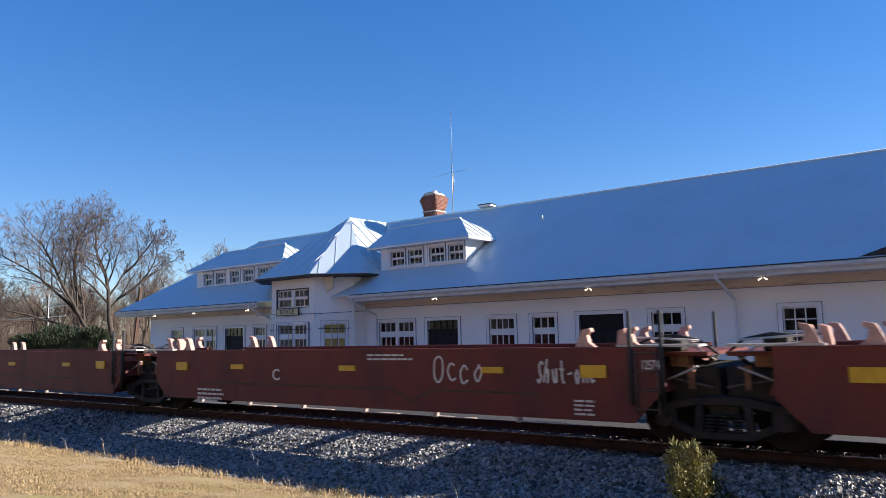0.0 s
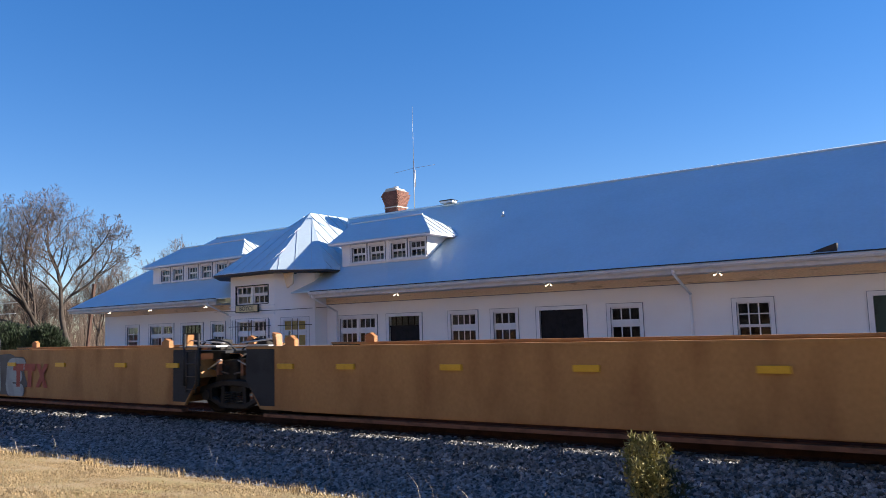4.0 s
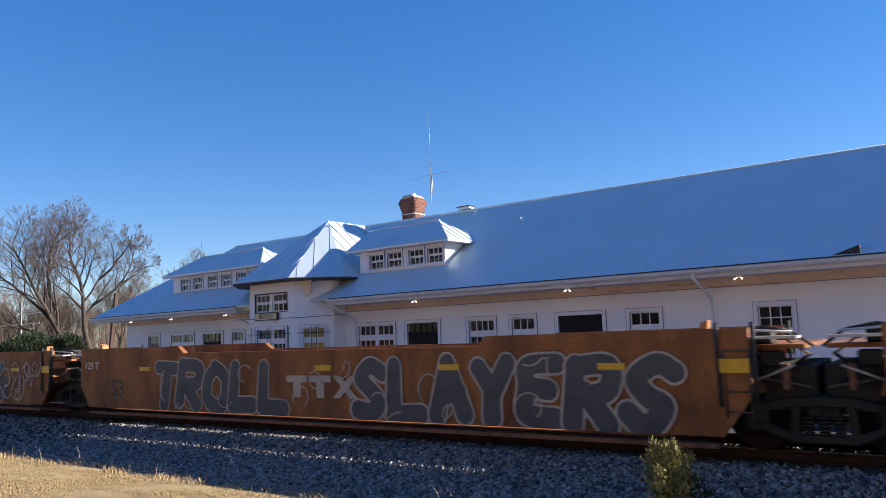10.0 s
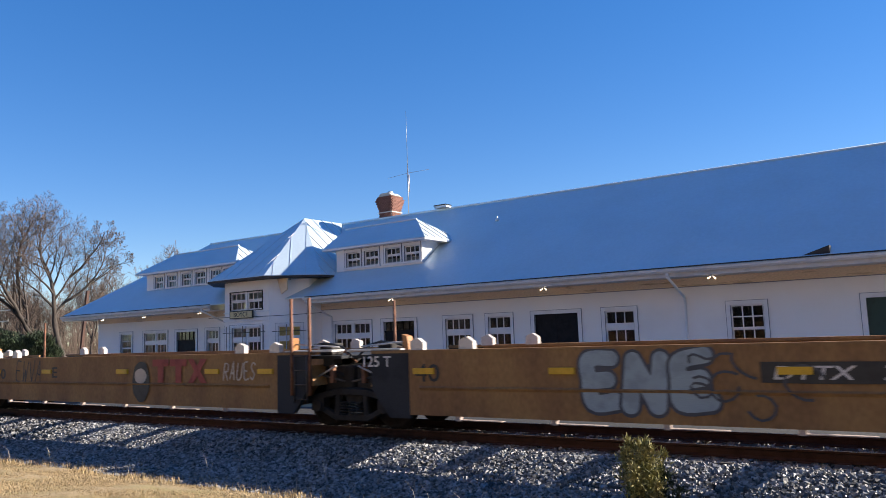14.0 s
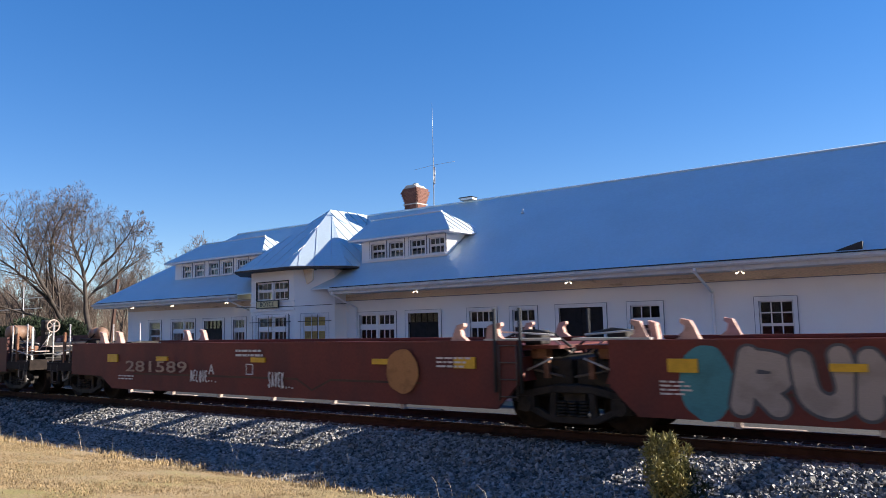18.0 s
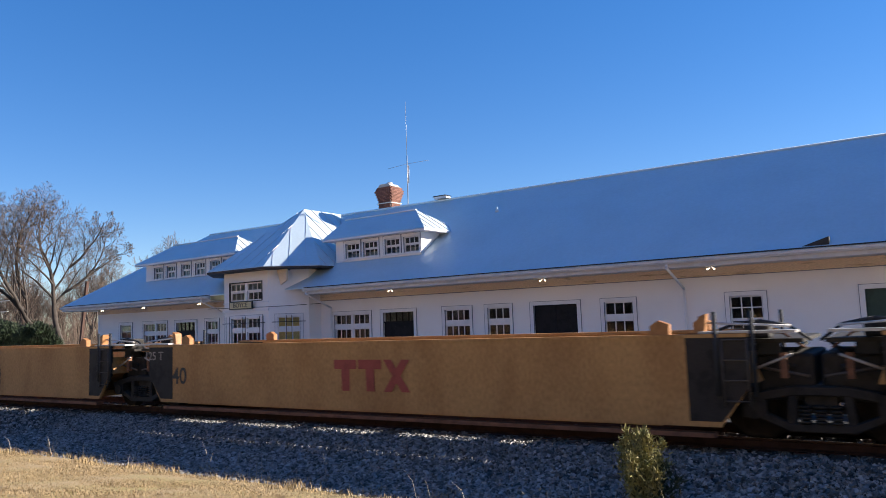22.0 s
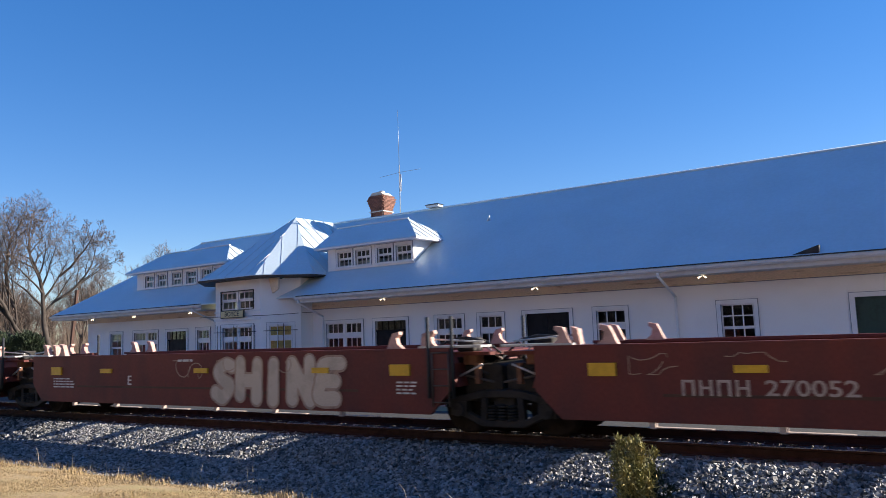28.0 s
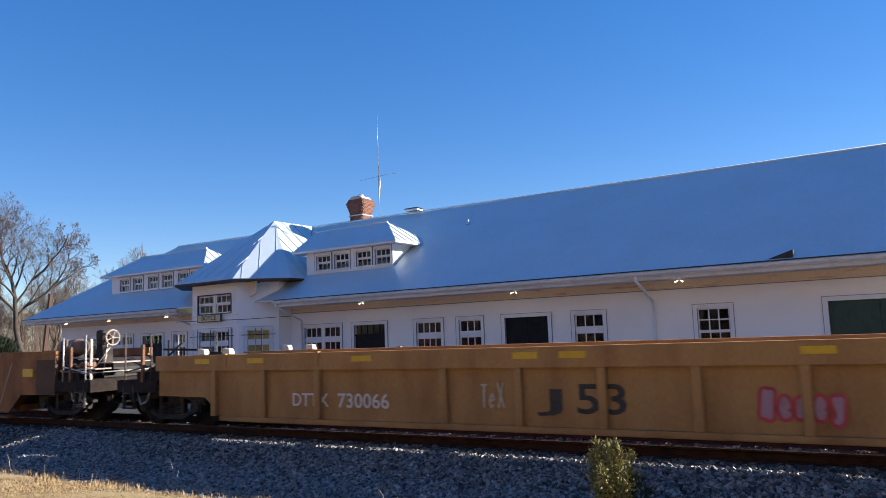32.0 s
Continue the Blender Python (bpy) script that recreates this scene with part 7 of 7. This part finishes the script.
for i in range(4200):
    y = rng.uniform(50, 85)
    x = rng.uniform(-2.8, -1.3) * y
    p = Vector((x, y, -0.2))
    q = p + Vector((rng.uniform(-0.8, 0.8), rng.uniform(-0.8, 0.8), rng.uniform(1.5, 7)))
    rows.append((p, q, 0.028, 0.01))
    for j in range(2):
        s = p.lerp(q, rng.uniform(0.3, 0.9))
        rows.append((s, s + Vector((rng.uniform(-1, 1), rng.uniform(-1, 1), rng.uniform(0.2, 1.3))), 0.02, 0.008))
tagged(new("thicket", limb_mesh("thicket", rows, 3, M_TWIG)), "thicket of tan leafless brush under far trees", "brush", kind="stuff")


def needles(name, count, radius, height, seed, mat, size, fall=1.0):
    """Small tufts in an uneven upright crown."""
    g = np.random.default_rng(seed)
    lobes = [(g.uniform(-0.45, 0.45), g.uniform(-0.45, 0.45), g.uniform(0.2, 0.85), g.uniform(0.22, 0.42)) for _ in range(14)]
    v, f = [], []
    for _ in range(count):
        lx, ly, lz, lr = lobes[g.integers(len(lobes))]
        d = g.normal(size=3)
        d /= np.linalg.norm(d)
        c = np.array([lx * (1 - 0.7 * lz * fall), ly * (1 - 0.7 * lz * fall), lz]) + d * lr * g.uniform(0.55, 1.0) * np.array([1, 1, 0.6])
        c = c * (radius, radius, height)
        if c[2] < 0:
            continue
        a = g.normal(size=3)
        a /= np.linalg.norm(a)
        up = np.array([d[0] * 0.7, d[1] * 0.7, 0.8]) * size * g.uniform(0.7, 1.5)
        w = np.cross(a, up)
        w = w / (np.linalg.norm(w) + 1e-9) * size * 0.22
        k = len(v)
        v += [tuple(c - w), tuple(c + w), tuple(c + up)]
        f.append((k, k + 1, k + 2))
    me = bpy.data.meshes.new(name)
    me.from_pydata(v, [], f)
    me.materials.append(mat)
    return me


for x, y, r, h, sd in ((-61.0, 30, 3.2, 3.9, 1), (-57.0, 30.5, 2.4, 3.3, 2), (-66, 30, 3.2, 3.0, 3)):
    ev = thing("evergreen_shrub", pose(x, y, -0.2), "dense dark green evergreen shrub by the line", "shrub", "evergreen shrubs")
    part("stem", tubes(((0, 0, 0), (0.1, 0, h * 0.6), 0.12, 0.05)), M_BARK, ev)
    part("foliage", needles("foliage", 9000, r, h, sd, M_NEEDLE, 0.2, 0.6), None, ev)

def sprays(name, count, stems, reach, height, seed, mat, size):
    """Feathery sprays along stems that fan upwards from the foot."""
    g = np.random.default_rng(seed)
    v, f = [], []
    for _ in range(stems):
        turn, lean, top = g.uniform(0, 6.283), g.uniform(0.1, 1.0), g.uniform(0.62, 1.0)
        end = np.array([math.cos(turn) * reach * lean, math.sin(turn) * reach * lean, height * top * (1.05 - 0.35 * lean)])
        low = g.uniform(0.05, 0.3)
        for _ in range(count):
            k = g.uniform(low, 1.0)
            width = (0.085 if k < 0.75 else 0.085 * (1.05 - k) / 0.3) * reach / 0.3
            c = end * k * np.array([min(1, 0.35 + k), min(1, 0.35 + k), 1]) + g.normal(size=3) * width * np.array([0.6, 0.6, 0.5])
            d = end / np.linalg.norm(end) * 0.7 + g.normal(size=3) * 0.55
            d = d / np.linalg.norm(d) * size * g.uniform(0.6, 1.5)
            w = np.cross(d, g.normal(size=3))
            w = w / (np.linalg.norm(w) + 1e-9) * size * 0.16
            if c[2] < 0.01:
                continue
            i = len(v)
            v += [tuple(c - w), tuple(c + w), tuple(c + d)]
            f.append((i, i + 1, i + 2))
    me = bpy.data.meshes.new(name)
    me.from_pydata(v, [], f)
    me.materials.append(mat)
    return me


cedar = thing("cedar_sapling", pose(-3.02, 9.15, -0.5), "small olive-green cedar sapling growing in the stones", "shrub")
part("stem", tubes(((0, 0, 0), (0.02, 0, 0.8), 0.02, 0.008)), M_BARK, cedar)
part("foliage", sprays("foliage", 340, 19, 0.41, 1.12, 12, M_CEDAR, 0.075), None, cedar)
# the sapling's shaded side is put into this darker foliage colour
part("shaded_foliage", sprays("shaded_foliage", 320, 12, 0.36, 0.74, 15, M_CEDARSHADE, 0.07), None, cedar, "side sprays coloured dark green for the shaded side").location = (0.1, 0.12, 0)

M_POST = material("red_brown_post_wood", (0.08, 0.042, 0.032), 0.85, vary=0.3, scale=3, fine=25, bump=0.2, stretch=(3, 3, 0.5))
post = thing("utility_post", pose(-60.45, 36.0, 0, 0, 8.9, 0), "leaning red-brown timber post behind the station end", "post")
part("shaft", soft_box(-0.12, 0.12, -0.12, 0.12, -0.3, 6.5, 0.03), M_POST, post)
part("cap", boxes((-0.14, 0.14, -0.14, 0.14, 6.501, 6.57)), M_POST, post)
rack = thing("utility_pole", pose(-95.1, 45.0, 0), "pale metal pole with long level cross rails before the wood", "pole")
part("pole", tubes(((0, 0, -0.3), (0, 0, 7.9), 0.06)), M_PIPE, rack)
for x0, x1, z in ((-0.3, 7.5, 6.3), (-13.7, 4.7, 5.0)):
    part("cross_rail", boxes((x0, x1, -0.16, -0.061, z - 0.045, z + 0.045)), M_PIPE, rack)


# added unseen wood behind the camera: closes the place, shows in panes, bounces light
rows = []
for i in range(22000):
    x = rng.uniform(-110, 130)
    p = Vector((x, rng.uniform(-62, -34 if x < -18 else -13), 0.3))
    h = rng.uniform(6, 18)
    q = p + Vector((rng.uniform(-1.2, 1.2), rng.uniform(-1.2, 1.2), h))
    rows.append((p, q, 0.16, 0.08))
    s = p.lerp(q, rng.uniform(0.3, 0.9))
    rows.append((s, s + Vector((rng.uniform(-2.5, 2.5), rng.uniform(-1, 1), rng.uniform(0.5, 3))), 0.09, 0.04))
tagged(new("fill_woodland", limb_mesh("fill_woodland", rows, 3, M_FILLWOOD)), "unseen pale leafless wood behind the camera, added to bounce light", "wood", kind="stuff")



# what sets the cars apart, for their labels
PAINT = {0: "plain sides", 1: "white scrawled tags", 2: "a faded railway logo", 3: "large silver graffiti letters", 4: "silver graffiti and a white number", 5: "green graffiti letters", 6: "pale graffiti and a red logo", 7: "plain sides", 8: "plain sides", 9: "silver graffiti letters", 10: "white stencils", 11: "white stencils", 12: "white stencils", 13: "dark outlined graffiti", 14: "black graffiti words", 15: "brown graffiti letters", 16: "a black number panel", 17: "white and black graffiti", 18: "black bubble graffiti", 19: "a round black painted shape", 20: "white graffiti and number panel", 21: "plain sides", 22: "pale graffiti letters", 23: "blue-grey graffiti letters", 24: "white scrawled tags", 25: "grey bubble graffiti", 26: "grey bubble graffiti", 27: "mauve graffiti letters", 28: "teal-backed graffiti", 29: "a black number panel", 30: "a faded red logo", 31: "a red logo and black tag", 32: "a red logo and sprayed circle", 33: "faded graffiti and number panel", 34: "a worn white number", 35: "a large faded logo", 36: "plain sides", 37: "a faded railway logo", 38: "cream graffiti letters", 39: "a white number and logo", 40: "cream and teal graffiti", 41: "plum and blue graffiti", 42: "grey graffiti letters", 43: "a small pink graffiti"}
for i, (car, row) in enumerate(zip(CARS, CONSIST)):
    car["label"] = "%s container well car with %s" % (KINDS[row[0]]["hue"], PAINT[i])


def motions():
    times = [2.0 * i for i in range(17)]
    for car, (code, u0, le, re_) in zip(CARS, CONSIST):
        walk(car, [(t, pose(u0 - travelled(t), TRACK_Y, 0)) for t in times])
        # the wheels turn while the car rolls past
        for ws in [o for o in car.children if o.name.startswith("wheelset")]:
            x = ws.location.x
            inside = [f / FPS for f in range(0, 32 * FPS + 1) if -34 < u0 + x - travelled(f / FPS) < 4]
            if not inside:
                continue
            rows, turn = [], 0.0
            if inside[0] > 0:
                rows.append((0.0, pose(x, 0, 0.475)))
            for t in inside:
                rows.append((t, pose(x, 0, 0.475, 0, turn, 0)))
                turn -= 84.0
            if inside[-1] < 32:
                rows.append((32.0, pose(x, 0, 0.475, 0, turn + 84.0, 0)))
            walk(ws, rows)


motions()
